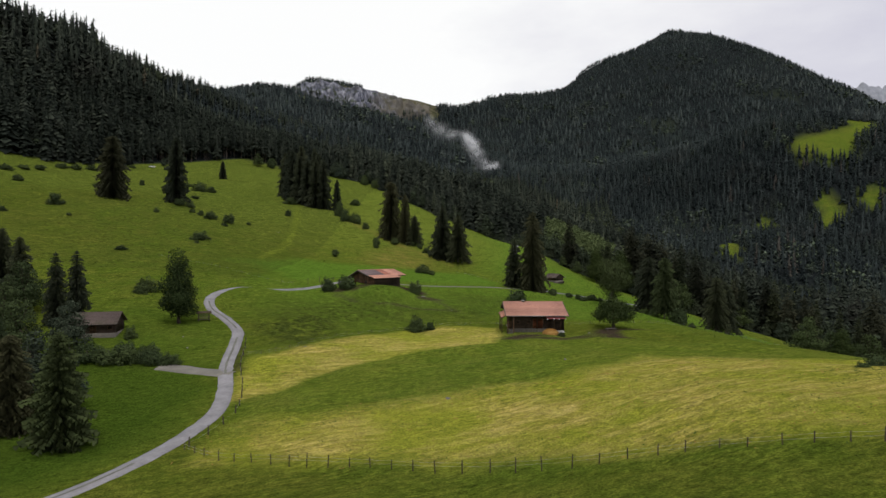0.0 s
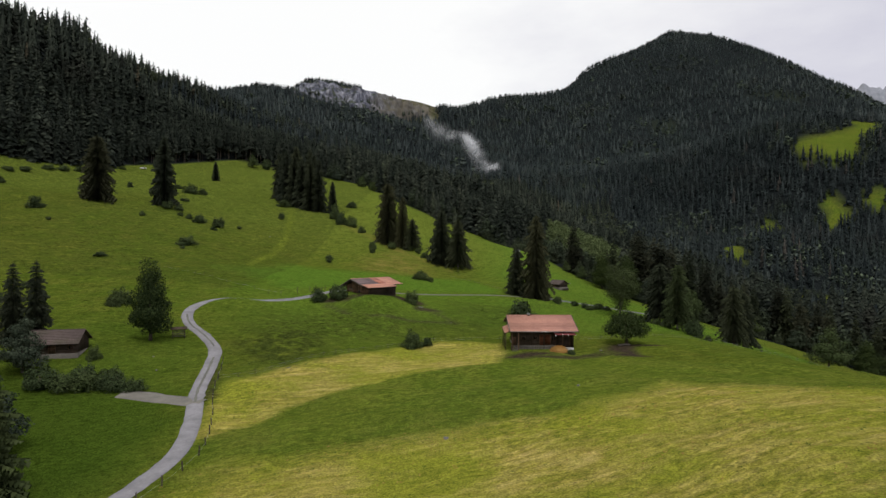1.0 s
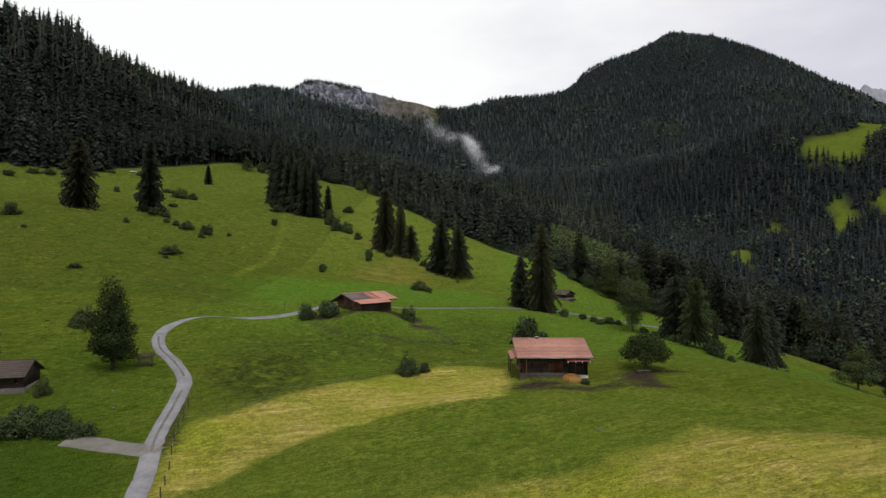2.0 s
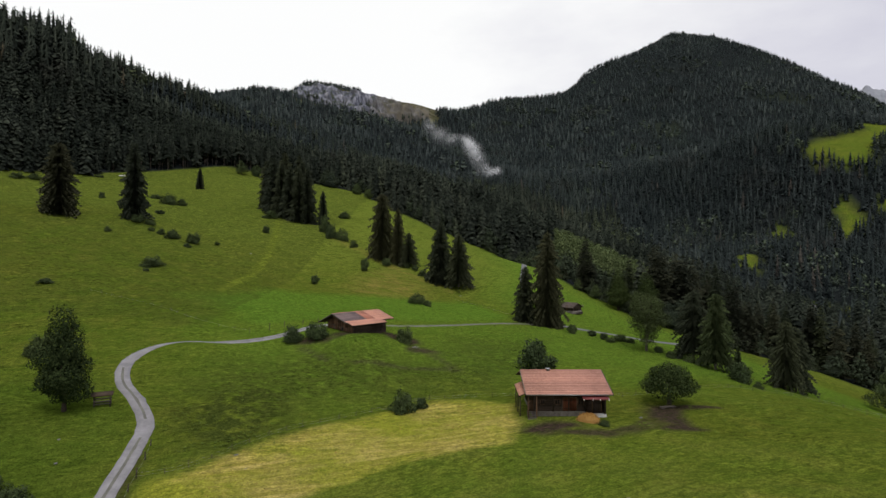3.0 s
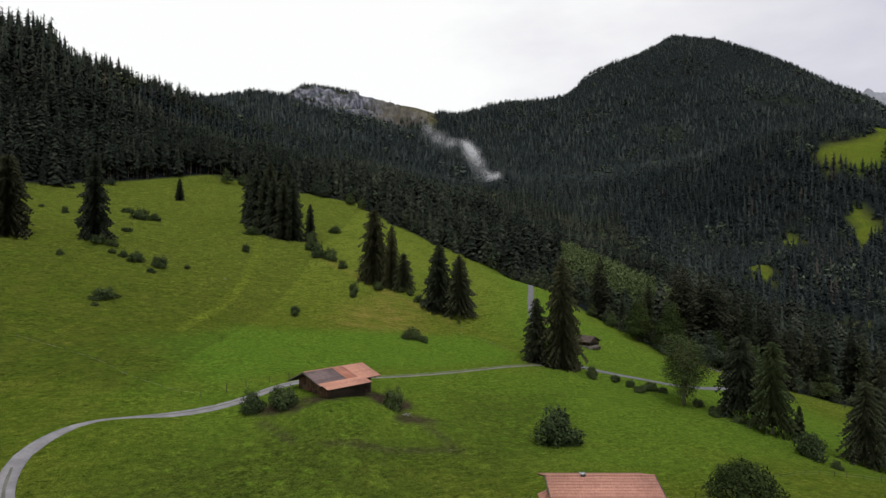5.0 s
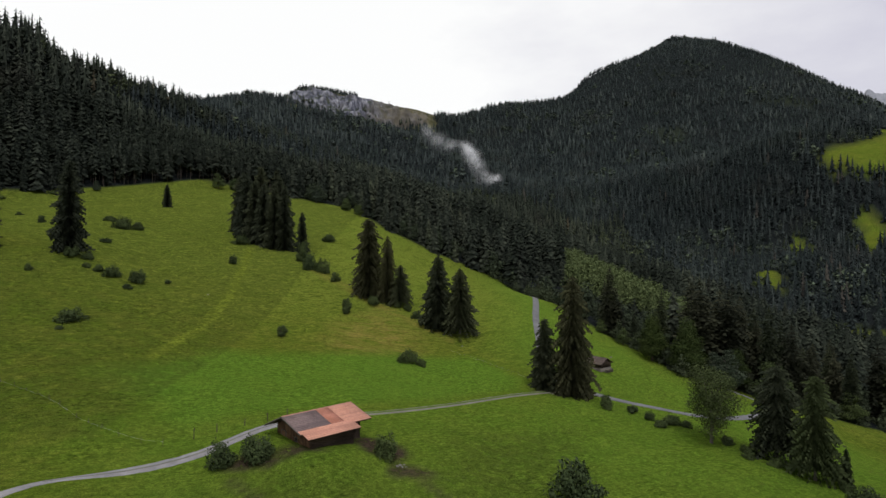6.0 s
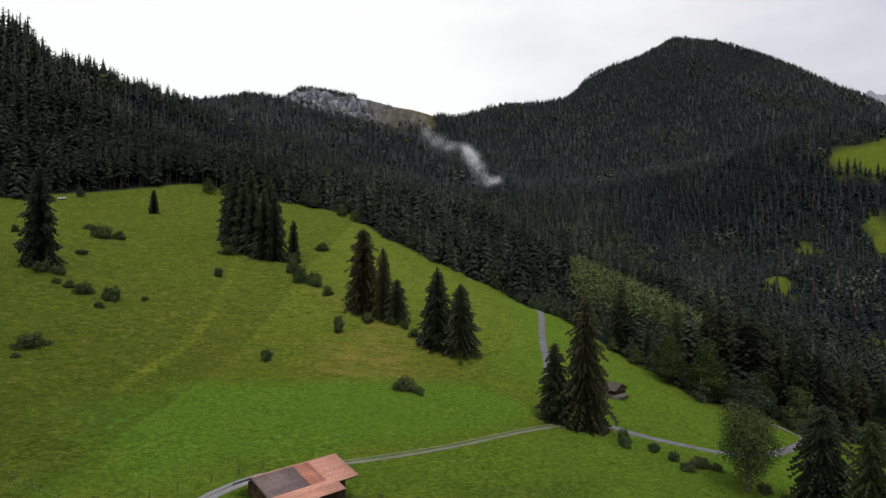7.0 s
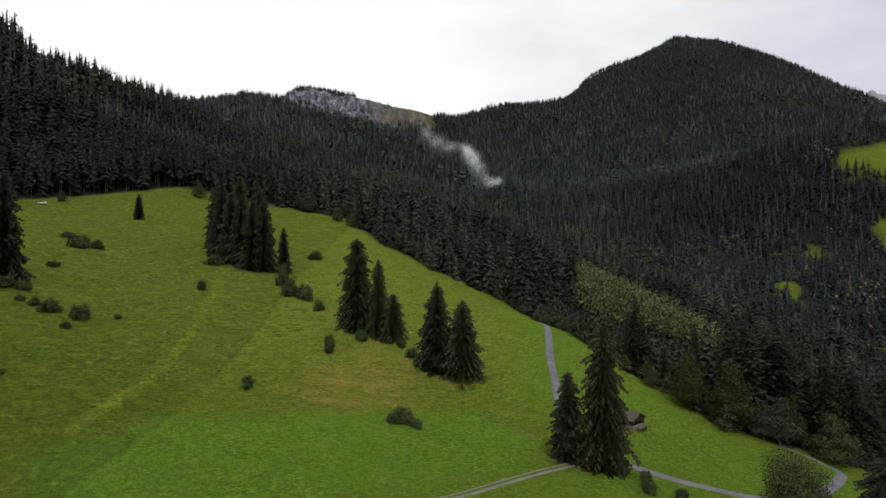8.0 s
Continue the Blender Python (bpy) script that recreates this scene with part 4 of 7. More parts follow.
MAPLE = leafy_kind(11, [(0, 0, 5.4, 4.2, 4.1, 4.2), (0.2, 0, 9.4, 3.9, 3.8, 4.2), (-0.2, 0.2, 13.0, 2.7, 2.6, 3.4)] + pile_lobes(11, 9, 10.2, 2.6, 13.6, 0.32), 13500, 0.37, 15.0, 0.42, M_MAPLE, M_BARK, 8)
ROUND = leafy_kind(12, [(0, 0, 4.3, 4.0, 3.8, 2.5), (0.2, 0.1, 6.3, 1.9, 1.8, 1.2)]
                   + [(3.6 * math.cos(a), 3.4 * math.sin(a), 3.3 + 0.5 * math.sin(3 * a), 1.9, 1.8, 1.5 + 0.3 * math.cos(2 * a)) for a in np.arange(9) * 0.698]
                   + [(2.2 * math.cos(a), 2.2 * math.sin(a), 5.5 + 0.4 * math.cos(2 * a), 1.8, 1.7, 1.3) for a in np.arange(6) * 1.047 + 0.4], 8500, 0.30, 4.8, 0.45, M_MAPLE, M_BARK, 9)
ASH = leafy_kind(13, [(-1.0, 0.3, 4.4, 2.6, 2.4, 1.8), (2.2, -0.8, 4.0, 1.8, 1.8, 1.5), (3.6, 0.6, 8.2, 2.0, 1.9, 1.7), (-3.8, -0.5, 14.2, 1.9, 1.8, 1.6), (0, 0, 12.5, 4.4, 4.2, 3.8), (-3.0, 0.5, 11.0, 2.8, 2.8, 2.6), (3.0, -0.4, 10.8, 3.0, 2.8, 2.8), (0.8, 1.4, 15.0, 3.0, 2.8, 2.6), (2.8, 0.2, 6.0, 2.2, 2.0, 1.8), (-1.9, -0.8, 7.4, 2.2, 2.0, 1.9), (-1.0, -2.0, 9.6, 3.6, 3.0, 3.2), (1.4, -1.6, 13.6, 3.0, 2.6, 2.6), (1.2, 1.0, 8.6, 3.6, 3.2, 2.8), (-2.4, 0.6, 8.0, 2.8, 2.6, 2.4), (0.4, -1.0, 5.6, 2.4, 2.2, 1.6)], 15000, 0.25, 14.0, 0.34, M_ASH, M_GREYWOOD, 10, 0.35)
SALLOW = leafy_kind(14, pile_lobes(14, 9, 8.0, 1.4, 9.0, 0.35), 4600, 0.36, 8.0, 0.25, M_SALLOW, M_GREYWOOD, 6)
BROAD = leafy_kind(15, pile_lobes(15, 9, 9.0, 1.6, 10.5, 0.30), 4600, 0.38, 9.5, 0.3, M_BUSH, M_BARK, 6)
leafy("maple_tree", MAPLE, -62.3, 138.8, 0.86, "dense dark green maple with a tall full crown beside the road", "tree", 0.4, flat=1.27)
leafy("round_tree", ROUND, 45.3, 157.3, 1.14, "low spreading dark green tree over trodden earth", "tree", 0.9, 0.2)
leafy("ash_tree", ASH, 64, 225, 1.36, "grey-green ash tree with an open crown", "tree", 1.6, 1.8, flat=0.86)
# broadleaf trees along the lane, in front of the spruce wood
for name, kind, x, y, size, turn, label in (
        ("maple_tree", MAPLE, 90, 301, 1.30, 0.2, "large dark maple at the edge of the spruce wood"), ("maple_tree", MAPLE, 80, 309, 1.10, 1.7, "dark maple at the edge of the spruce wood"),
        ("broadleaf_tree", BROAD, 73, 322, 0.62, 0.9, "small rounded broadleaf tree at the wood's edge"), ("broadleaf_tree", BROAD, 67, 332, 0.52, 2.9, "small rounded broadleaf tree at the wood's edge"),
        ("sallow_tree", SALLOW, 99, 300, 1.25, 1.0, "grey-green sallow at the edge of the spruce wood"), ("maple_tree", MAPLE, 109, 304, 0.95, 3.1, "dark maple at the edge of the spruce wood"),
        ("maple_tree", MAPLE, 123, 303, 0.86, 4.4, "round dark maple behind the lane's bend"), ("broadleaf_tree", BROAD, 158, 314, 1.05, 1.2, "dark broadleaf tree behind the lane's bend"),
        ("sallow_tree", SALLOW, 178, 311, 1.0, 2.2, "grey-green sallow at the edge of the meadow"), ("broadleaf_tree", BROAD, 189, 288, 1.1, 3.8, "dark broadleaf tree at the edge of the meadow"),
        ("sallow_tree", SALLOW, 60, 352, 0.62, 0.3, "small silvery sallow beside the gravel lane"), ("broadleaf_tree", BROAD, 187, 266, 1.0, 0.6, "dark broadleaf tree at the edge of the meadow"),
        ("broadleaf_tree", BROAD, 130, 211, 1.25, 0.4, "dark rounded broadleaf tree at the foot of the meadow"), ("maple_tree", MAPLE, 139, 206, 0.82, 2.4, "tall dark maple at the foot of the meadow"),
        ("broadleaf_tree", BROAD, 149, 205, 1.3, 3.0, "dark rounded broadleaf tree at the foot of the meadow"), ("sallow_tree", SALLOW, 159, 201, 1.45, 5.0, "large grey-green sallow at the foot of the meadow"),
        ("broadleaf_tree", BROAD, 118, 296, 1.35, 2.0, "large blue-green broadleaf tree behind the lane's bend"), ("sallow_tree", SALLOW, 104, 300, 1.5, 0.7, "large grey-green sallow behind the lane"),
        ("sallow_tree", SALLOW, 42, 428, 0.9, 3.3, "silvery sallow where the lane enters the wood")):
    leafy(name, kind, x, y, size, label, "tree", turn)
leafy("sallow_tree", SALLOW, -94.4, 534.4, 1.15, "grey-green broadleaf tree at the upper edge of the pasture", "tree", 0.0)
leafy("broadleaf_tree", BROAD, -58.8, 512.4, 0.75, "grey-green broadleaf tree at the upper edge of the pasture", "tree", 1.3)
leafy("sallow_tree", SALLOW, -47.0, 510.7, 0.85, "grey-green broadleaf tree at the upper edge of the pasture", "tree", 2.6)
leafy("broadleaf_tree", BROAD, -162.3, 517.6, 1.0, "grey-green broadleaf tree at the upper edge of the pasture", "tree", 3.9)
leafy("sallow_tree", SALLOW, -217.5, 460.2, 0.7, "grey-green broadleaf tree at the upper edge of the pasture", "tree", 5.2)
leafy("broadleaf_tree", BROAD, -70.6, 523.1, 0.7, "grey-green broadleaf tree at the upper edge of the pasture", "tree", 6.5)
leafy("sallow_tree", SALLOW, -74.6, 117.5, 1.0, "grey-green sallow beside the shed", "tree", 0.3)
leafy("sallow_tree", SALLOW, -68, 98, 1.05, "silvery sallow in the roadside thicket", "tree", 1.3)
leafy("sallow_tree", SALLOW, -58.5, 90, 0.95, "silvery sallow behind a roadside spruce", "tree", 2.5)
leafy("broadleaf_tree", BROAD, -81, 112, 0.95, "dark broadleaf tree in the roadside thicket", "tree", 0.5)
leafy("broadleaf_tree", BROAD, -91, 122, 1.0, "dark broadleaf tree in the roadside thicket", "tree", 2.2)
leafy("broadleaf_tree", BROAD, -79, 103, 1.0, "dark broadleaf tree in the roadside thicket", "tree", 3.6)
leafy("broadleaf_tree", BROAD, -97, 137, 1.1, "dark broadleaf tree in the roadside thicket", "tree", 4.4)

# ---------------------------------------------------------------- bushes
BUSHES = [leafy_kind(21 + i, lob, 2000, 0.25, 1.2, 0.09, M_BUSH, M_BARK, 4, 0.45) for i, lob in enumerate([a + [(0.9, 0.9, 1.3, 0.8, 0.8, 0.7), (-0.9, -0.7, 1.4, 0.7, 0.8, 0.7), (0.1, -0.9, 1.9, 0.6, 0.6, 0.6), (-0.4, 0.7, 2.1, 0.55, 0.55, 0.6), (1.5, -0.9, 0.6, 0.7, 0.7, 0.6)] for a in (
    [(0, 0, 0.8, 1.8, 1.7, 1.35), (1.2, 0.5, 0.5, 1.1, 1.1, 0.8), (-1.2, -0.2, 0.5, 1.1, 1.2, 0.8), (0.4, -1.0, 0.5, 1.2, 1.0, 0.8), (0.3, 0.3, 1.7, 0.8, 0.8, 0.7)],
    [(0, 0, 0.7, 1.5, 1.6, 1.2), (0.7, -0.6, 1.2, 0.9, 0.9, 0.9), (-1.3, 0.5, 0.4, 1.1, 1.0, 0.8), (1.6, 0.3, 0.3, 0.9, 0.9, 0.6), (-0.5, -1.0, 0.4, 1.2, 0.9, 0.8)],
    [(0, 0, 0.9, 1.4, 1.4, 1.4), (0.4, 0.3, 1.8, 0.8, 0.8, 0.8), (-0.9, 0.2, 0.5, 1.1, 1.1, 0.9), (0.9, -0.6, 0.4, 1.1, 1.0, 0.8), (-0.5, -0.2, 1.6, 0.6, 0.6, 0.7)])])]
# x, y, width, height
PASTURE_BUSHES = [(-119.8, 219.5, 4.3, 1.7), (-105.5, 256.4, 8.4, 4.3), (-104.3, 249.2, 2.8, 1.4), (-109, 300, 7.2, 5.0), (-108.2, 291.2, 3.8, 2.0), (-118.2, 300, 6.3, 4.2),
                  (-123.7, 301, 3.7, 2.8), (-128, 301, 3.6, 2.0), (-140, 288, 2.8, 2.6), (-153.3, 371.4, 10, 6.4), (-147, 374, 6, 4), (-142, 337.7, 6, 2.2), (-137, 307, 7, 3.8),
                  (-132, 308, 5, 3), (-181.8, 356.2, 4.2, 4), (-91.4, 347.5, 4.1, 4.0), (-62, 415, 7.5, 4.4), (-51.1, 278.7, 4.4, 3.4)]
EDGE_BUSHES = [(-175, 266, 8, 5.6), (-226, 313.5, 6, 3.6), (-161.5, 254.6, 2.4, 1.4), (-181, 242.4, 3.4, 2.8), (-256, 345, 8, 3.8), (-258, 363, 8, 3.2), (-256, 375, 8.6, 3.4), (-255, 395, 8.8, 4.2), (-251, 404, 8.8, 4.2), (-246, 413, 8.6, 3.8), (-232, 440, 5.6, 2.4), (-193, 328, 3.8, 2.3), (-214, 387, 3.6, 2.1), (-169, 389, 7, 2.8), (-101, 306, 2.8, 1.4), (-82, 160, 4.6, 3.2), (51.9, 245.6, 3.4, 1.9), (54.8, 240.1, 3.0, 2.2), (55.3, 233.9, 3.6, 1.8), (68, 225.9, 3.6, 2.0), (68.3, 216.9, 3.0, 1.9)]
BANK_BUSHES = [(-35.6, 312.5, 5, 6.0), (-9.6, 272.4, 7.4, 4.6), (-5.5, 270, 4, 2.4), (-9.1, 318.7, 4.6, 3.5), (-13, 324.5, 3.8, 2.8), (-36.5, 186.3, 5, 4.4), (-30.8, 187.8, 6.8, 4.4),
               (-9.4, 195.5, 5.4, 4.5), (23.4, 187.5, 10.0, 7.0), (-7, 152.2, 4.9, 4.6), (-3.5, 154.6, 3.2, 2.4), (47.2, 253.7, 3.3, 2.8), (58.7, 236.2, 4.5, 2.6), (62, 234.5, 3.5, 2.2),
               (76.5, 191.7, 7, 5.6), (78.6, 187, 2.6, 1.8), (-58.6, 351.3, 7.5, 8.4), (-52.4, 349.6, 8, 7.0), (-45.4, 342.5, 5.2, 4.0), (-97.6, 377, 9.4, 5.0), (-27, 325.7, 5.6, 3.6), (-17.2, 327, 5.4, 3.0), (-64, 362, 6.5, 9.5), (45.5, 246.6, 4.2, 2.9), (59.3, 235.7, 5.0, 2.8), (69, 227, 2.4, 1.5)]
LANE_BUSHES = [(60.5, 82.5, 3.6, 1.9), (57.5, 81.0, 2.2, 1.1), (53, 247, 2.6, 1.6), (71, 222, 4, 2.0), (73, 214, 4, 2.4), (82, 205, 3.2, 2.6), (-64, 112, 6.0, 3.2), (-60, 112.6, 6.0, 3.4), (-56.5, 113.4, 5.6, 3.0), (-53.2, 114, 4.6, 2.4), (-62, 115, 5.5, 3.6), (-58, 116, 5.0, 3.2),
               (-68, 112.5, 6.0, 3.8), (-66.5, 125.5, 2.8, 3.0), (-82, 163, 6.0, 4.4), (-71, 530, 8, 9), (-62, 526, 7, 7), (-152, 522, 10, 9), (-140, 520, 8, 8), (28.5, 142.6, 2.0, 1.2), (-112, 172, 4, 2)]
rng = random.Random(4)
for spots, label in ((EDGE_BUSHES, "low green bush at the upper pasture edge"), (PASTURE_BUSHES, "dark green rounded bush on the grazed slope"), (BANK_BUSHES, "dense dark green bush on the pasture"), (LANE_BUSHES, "leafy green shrub at the edge of the grass")):
    for i, (x, y, w, h) in enumerate(spots):
        crown, trunk = BUSHES[(i * 2 + int(w)) % 3]
        ob = new("bush")
        part_ob("stem", trunk, ob)
        part_ob("foliage", crown, ob)
        tagged(ob, label, "bush", "bushes on the pasture")
        ob.matrix_basis = Matrix.LocRotScale((x, y, z_at(x, y) - 0.12), Euler((0, 0, rng.random() * 6)), (w / 4.1, w / 4.1, h / 2.6))


# ---------------------------------------------------------------- woods
def assemble(name, protos, which, x, y, z, sx, sz, turn, mat_slots, tones=None):
    """One mesh of many trees: prototype arrays (verts, tris, material index), placed at arrays of spots."""
    vs, fs, ms, tone, base = [], [], [], [], 0
    g = np.random.default_rng(len(x))
    for i, (pv, pf, pm) in enumerate(protos):
        pick = np.nonzero(which == i)[0]
        if not len(pick):
            continue
        c, s = np.cos(turn[pick]), np.sin(turn[pick])
        px, py, pz = pv[:, 0][None], pv[:, 1][None], pv[:, 2][None]
        wx, wz = sx[pick][:, None], sz[pick][:, None]
        v = np.stack([x[pick][:, None] + wx * (px * c[:, None] - py * s[:, None]), y[pick][:, None] + wx * (px * s[:, None] + py * c[:, None]), z[pick][:, None] + wz * pz], -1)
        vs.append(v.reshape(-1, 3))
        fs.append((pf[None] + (base + np.arange(len(pick)) * len(pv))[:, None, None]).reshape(-1, 3))
        ms.append(np.tile(pm, len(pick)))
        tone.append(np.repeat(g.random(len(pick)) if tones is None else tones[pick], len(pv)))
        base += len(pick) * len(pv)
    me = mesh_of(name, np.concatenate(vs), np.concatenate(fs), True)
    set_attr(me, "tone", np.concatenate(tone))
    for m in mat_slots:
        me.materials.append(m)
    me.polygons.foreach_set("material_index", np.concatenate(ms).astype(np.int32))
    return new(name, me)


def proto_boughs(seed, count, radius, start=0.03, blunt=0.7, droop=0.45, bare=0.0):
    """A forest spruce of height 1: folded boughs that hang from the stem all round, over a slim dark core."""
    r = random.Random(seed)
    v, f = [], []
    for i in range(count):
        s = 1 - (1 - (i + 0.5) / count) ** 0.8
        z = start + (1 - start) * s
        reach = radius * (1 - s) ** blunt * r.uniform(0.70, 1.20) + 0.008
        a = i * 2.39996 + r.uniform(-0.35, 0.35)
        c, d = math.cos(a), math.sin(a)
        w = reach * r.uniform(0.20, 0.36) + 0.006
        fall = droop * reach * r.uniform(0.5, 1.9)
        side = fall * r.uniform(0.35, 1.0)
        o = len(v)
        for px, py, pz in ((0.06 * reach, 0, z + 0.16 * reach + 0.012), (r.uniform(0.45, 0.7) * reach, -w, z - side), (reach, 0, z - fall), (r.uniform(0.45, 0.7) * reach, w, z - side)):
            v.append((px * c - py * d, px * d + py * c, min(pz, 1.0)))
        f += [(o, o + 1, o + 2), (o, o + 2, o + 3)]
    o, n = len(v), 5
    v += [(0, 0, 1.02)] + [(0.42 * radius * math.cos(6.283 * k / n), 0.42 * radius * math.sin(6.283 * k / n), start) for k in range(n)]
    f += [(o, o + 1 + k, o + 1 + (k + 1) % n) for k in range(n)]
    ms = np.zeros(len(f), int)
    if bare:
        tv, tf = tube([(0, 0, -0.06), (0, 0, 0.4), (0, 0, 0.9)], [bare, bare * 0.8, bare * 0.2], 5)
        tri = np.array([q for a, b, c, d in tf for q in ((a, b, c), (a, c, d))]) + len(v)
        return np.concatenate([np.array(v), np.array(tv)]), np.concatenate([np.array(f), tri]), np.r_[ms, np.ones(len(tri), int)]
    return np.array(v), np.array(f), ms


def forest_crown(seed, radius, droop, slot):
    """A spruce of height 1 for the front of the wood, with separate hanging twig fans."""
    v, f = spruce_crown(random.Random(seed), 20, radius, 0.03, 40, 11, 4, droop, 0.42, 0.06, 0.55)
    return v / 20, f, np.full(len(f), slot)


def proto_tiers(seed, tiers, points, radius):
    """A small far conifer of height 1: jagged skirts one above the other."""
    r = random.Random(seed)
    v, f = [], []
    for k in range(tiers):
        s = k / tiers
        z0, z1 = 0.04 + 0.9 * s, min(1.0, 0.04 + 0.9 * s + 1.5 / tiers + 0.1)
        rad = radius * (1 - s) ** 0.8
        i = len(v)
        v.append((0, 0, z1))
        for q in range(points):
            a = 6.283 * (q + 0.5 * k) / points + r.uniform(-0.25, 0.25)
            rr = rad * r.uniform(0.65, 1.2)
            v.append((rr * math.cos(a), rr * math.sin(a), z0 + r.uniform(-0.04, 0.04)))
        f += [(i, i + 1 + q, i + 1 + (q + 1) % points) for q in range(points)]
    return np.array(v), np.array(f), np.zeros(len(f), int)


def proto_leafy(seed, count, size=0.085):
    r = random.Random(seed)
    v, f = leaf_crown(r, pile_lobes(seed, 7, 0.72, 0.16, 0.92, 0.3), count, size, 0.55)
    return v, f, np.zeros(len(f), int)


def stand_tone(g, x, y, size, seed):
    """Darker and lighter stands of trees, each tree a little off its neighbours."""
    return np.clip(0.32 + 0.20 * wobble(x, y, size, seed) + 0.14 * wobble(x, y, size * 0.3, seed + 1) + g.uniform(-0.30, 0.34, len(x)), 0, 0.74)


def scatter(seed, step, x0, x1, y0, y1):
    g = np.random.default_rng(seed)
    gx, gy = np.meshgrid(np.arange(x0, x1, step), np.arange(y0, y1, step))
    x = gx.ravel() + g.uniform(-0.45, 0.45, gx.size) * step
    y = gy.ravel() + g.uniform(-0.45, 0.45, gx.size) * step
    return g, x, y


def land_z(x, y):
    d = np.hypot(x, y)
    far = np.clip((d - 700) / 900, 0, 1)
    return height(x, y) + far * (26 * wobble(x, y, 260, 6) + 12 * wobble(x, y, 110, 7)) * np.clip((2500 - d) / 500, 0.15, 1)


def build_near_woods():
    g, x, y = scatter(31, 7.2, -420, 420, 60, 680)
    gt, tx, ty = scatter(37, 5.4, -228, -122, 395, 560)
    tw = wooded(tx, ty)
    k = (tw > 3) & (tw < 26)
    bare = np.r_[np.zeros(len(x), bool), np.ones(k.sum(), bool)]
    x, y = np.r_[x, tx[k]], np.r_[y, ty[k]]
    w = wooded(x, y)
    lane = (x > 55) & (y < 345)
    hall = (x < -122) & (x > -228) & (y > 395) & (w < 26)
    keep = (w > np.where(lane, 6, 2)) & (np.abs(x) < 0.80 * y + 70) & (w < 130) & (np.hypot(x, y - 80) < 560) & (inside(LIGHT_WOOD, x, y) < 2) & (bare | ~hall)
    keep &= bare | (x < 20) | (w < 10) | (g.random(len(x)) < 0.62)
    x, y, w, bare = x[keep], y[keep], w[keep], bare[keep]
    n = len(x)
    g = np.random.default_rng(35)
    edge = (w < 12) & (x > -100)
    h = g.uniform(16, 31, n) * np.where(edge, 0.85, 1.0)
    h = h * (1 + 0.22 * wobble(x, y, 24, 26)) * np.where((x < -100) & (y > 480), 0.9, 1.0) * np.where(x < -250, 1.2, 1.0)
    h = np.where(bare, g.uniform(20, 29, n), h)
    h = np.where((x > 95) & (y < 330), g.uniform(17, 36, n), h)
    h = np.where((x > 45) & (y > 345) & (y < 446) & (x < 190), g.uniform(4, 10, n), h)
    lea = (g.random(n) < np.where(edge, 0.34, np.where(wobble(x, y, 45, 62) > 0.45, 0.32, 0.03))) & ~bare
    con = ~lea
    front = [proto_boughs(41, 170, 0.165, blunt=0.5), proto_boughs(42, 170, 0.135, blunt=0.42, droop=0.6), proto_boughs(43, 170, 0.19, blunt=0.6), proto_boughs(40, 170, 0.155, 0.05, 0.4, 0.55)]
    high = [proto_boughs(44, 100, 0.13, 0.46, 0.5, 0.5, 0.0065), proto_boughs(45, 110, 0.12, 0.34, 0.5, 0.5, 0.006), proto_boughs(39, 130, 0.14, 0.16, 0.55, 0.5, 0.0065)]
    plain = [proto_boughs(46, 130, 0.175, 0.06, 0.5), proto_boughs(47, 130, 0.145, 0.06, 0.42), proto_boughs(48, 130, 0.20, 0.06, 0.62), proto_boughs(49, 130, 0.165, 0.08, 0.4)]
    finest = [forest_crown(86, 2.6, 0.9, 2), forest_crown(87, 2.3, 1.0, 3), forest_crown(88, 3.0, 0.8, 2)]
    ahead = (w < 26) | (np.hypot(x, y - 80) < 230)
    which = np.where(ahead, np.where(bare, g.integers(4, 7, n), g.integers(0, 4, n)), g.integers(7, 11, n))
    close = (x > 20) & (w < 34) & (y < 420)
    which = np.where(close, g.integers(11, 14, n), which)
    z = land_z(x, y) - 0.3
    turn, wide, tone = g.uniform(0, 6.28, n), h * g.uniform(0.95, 1.4, n) * np.where(h < 14, 1.2, 1.0) * np.where(x > 20, 1.1, 1.0), np.clip(stand_tone(g, x, y, 60, 63) - 0.16 * (x < -120) - 0.22 * (x > 20), 0, 1)
    ob = assemble("spruce_forest", front + high + plain + finest, which[con], x[con], y[con], z[con], wide[con], h[con], turn[con], [M_FOREST, M_FOREST_BARK, M_EDGE_SPRUCE, M_EDGE_SPRUCE_GREEN], tone[con])
    tagged(ob, "dense dark spruce forest round the pasture", "forest", kind="stuff")
    hl = g.uniform(8, 18, n)
    ob = assemble("broadleaf_thicket", [proto_leafy(51, 420), proto_leafy(52, 420), proto_leafy(53, 420)], g.integers(0, 3, n)[lea], x[lea], y[lea], z[lea], (hl * 1.0)[lea], hl[lea], turn[lea], [M_THICKET])
    tagged(ob, "lighter green broadleaf trees along the forest edge", "forest", kind="stuff")
    g3, ex, ey = scatter(36, 4.2, 30, 175, 170, 440)
    ew = wooded(ex, ey)
    k = (ew > 1) & (ew < 9) & (g3.random(len(ex)) < 0.75)
    ex, ey = ex[k], ey[k]
    eh = g3.uniform(3.0, 9.5, len(ex))
    ob = assemble("edge_shrubs", [proto_leafy(57, 260), proto_leafy(58, 260)], g3.integers(0, 2, len(ex)), ex, ey, land_z(ex, ey) - 0.4, eh * 1.1, eh, g3.uniform(0, 6.28, len(ex)), [M_THICKET])
    tagged(ob, "grey-green shrubs along the foot of the wood", "shrubs", kind="stuff")
    g2, lx, ly = scatter(34, 5.4, 40, 180, 420, 610)
    k = inside(LIGHT_WOOD, lx, ly) > 0
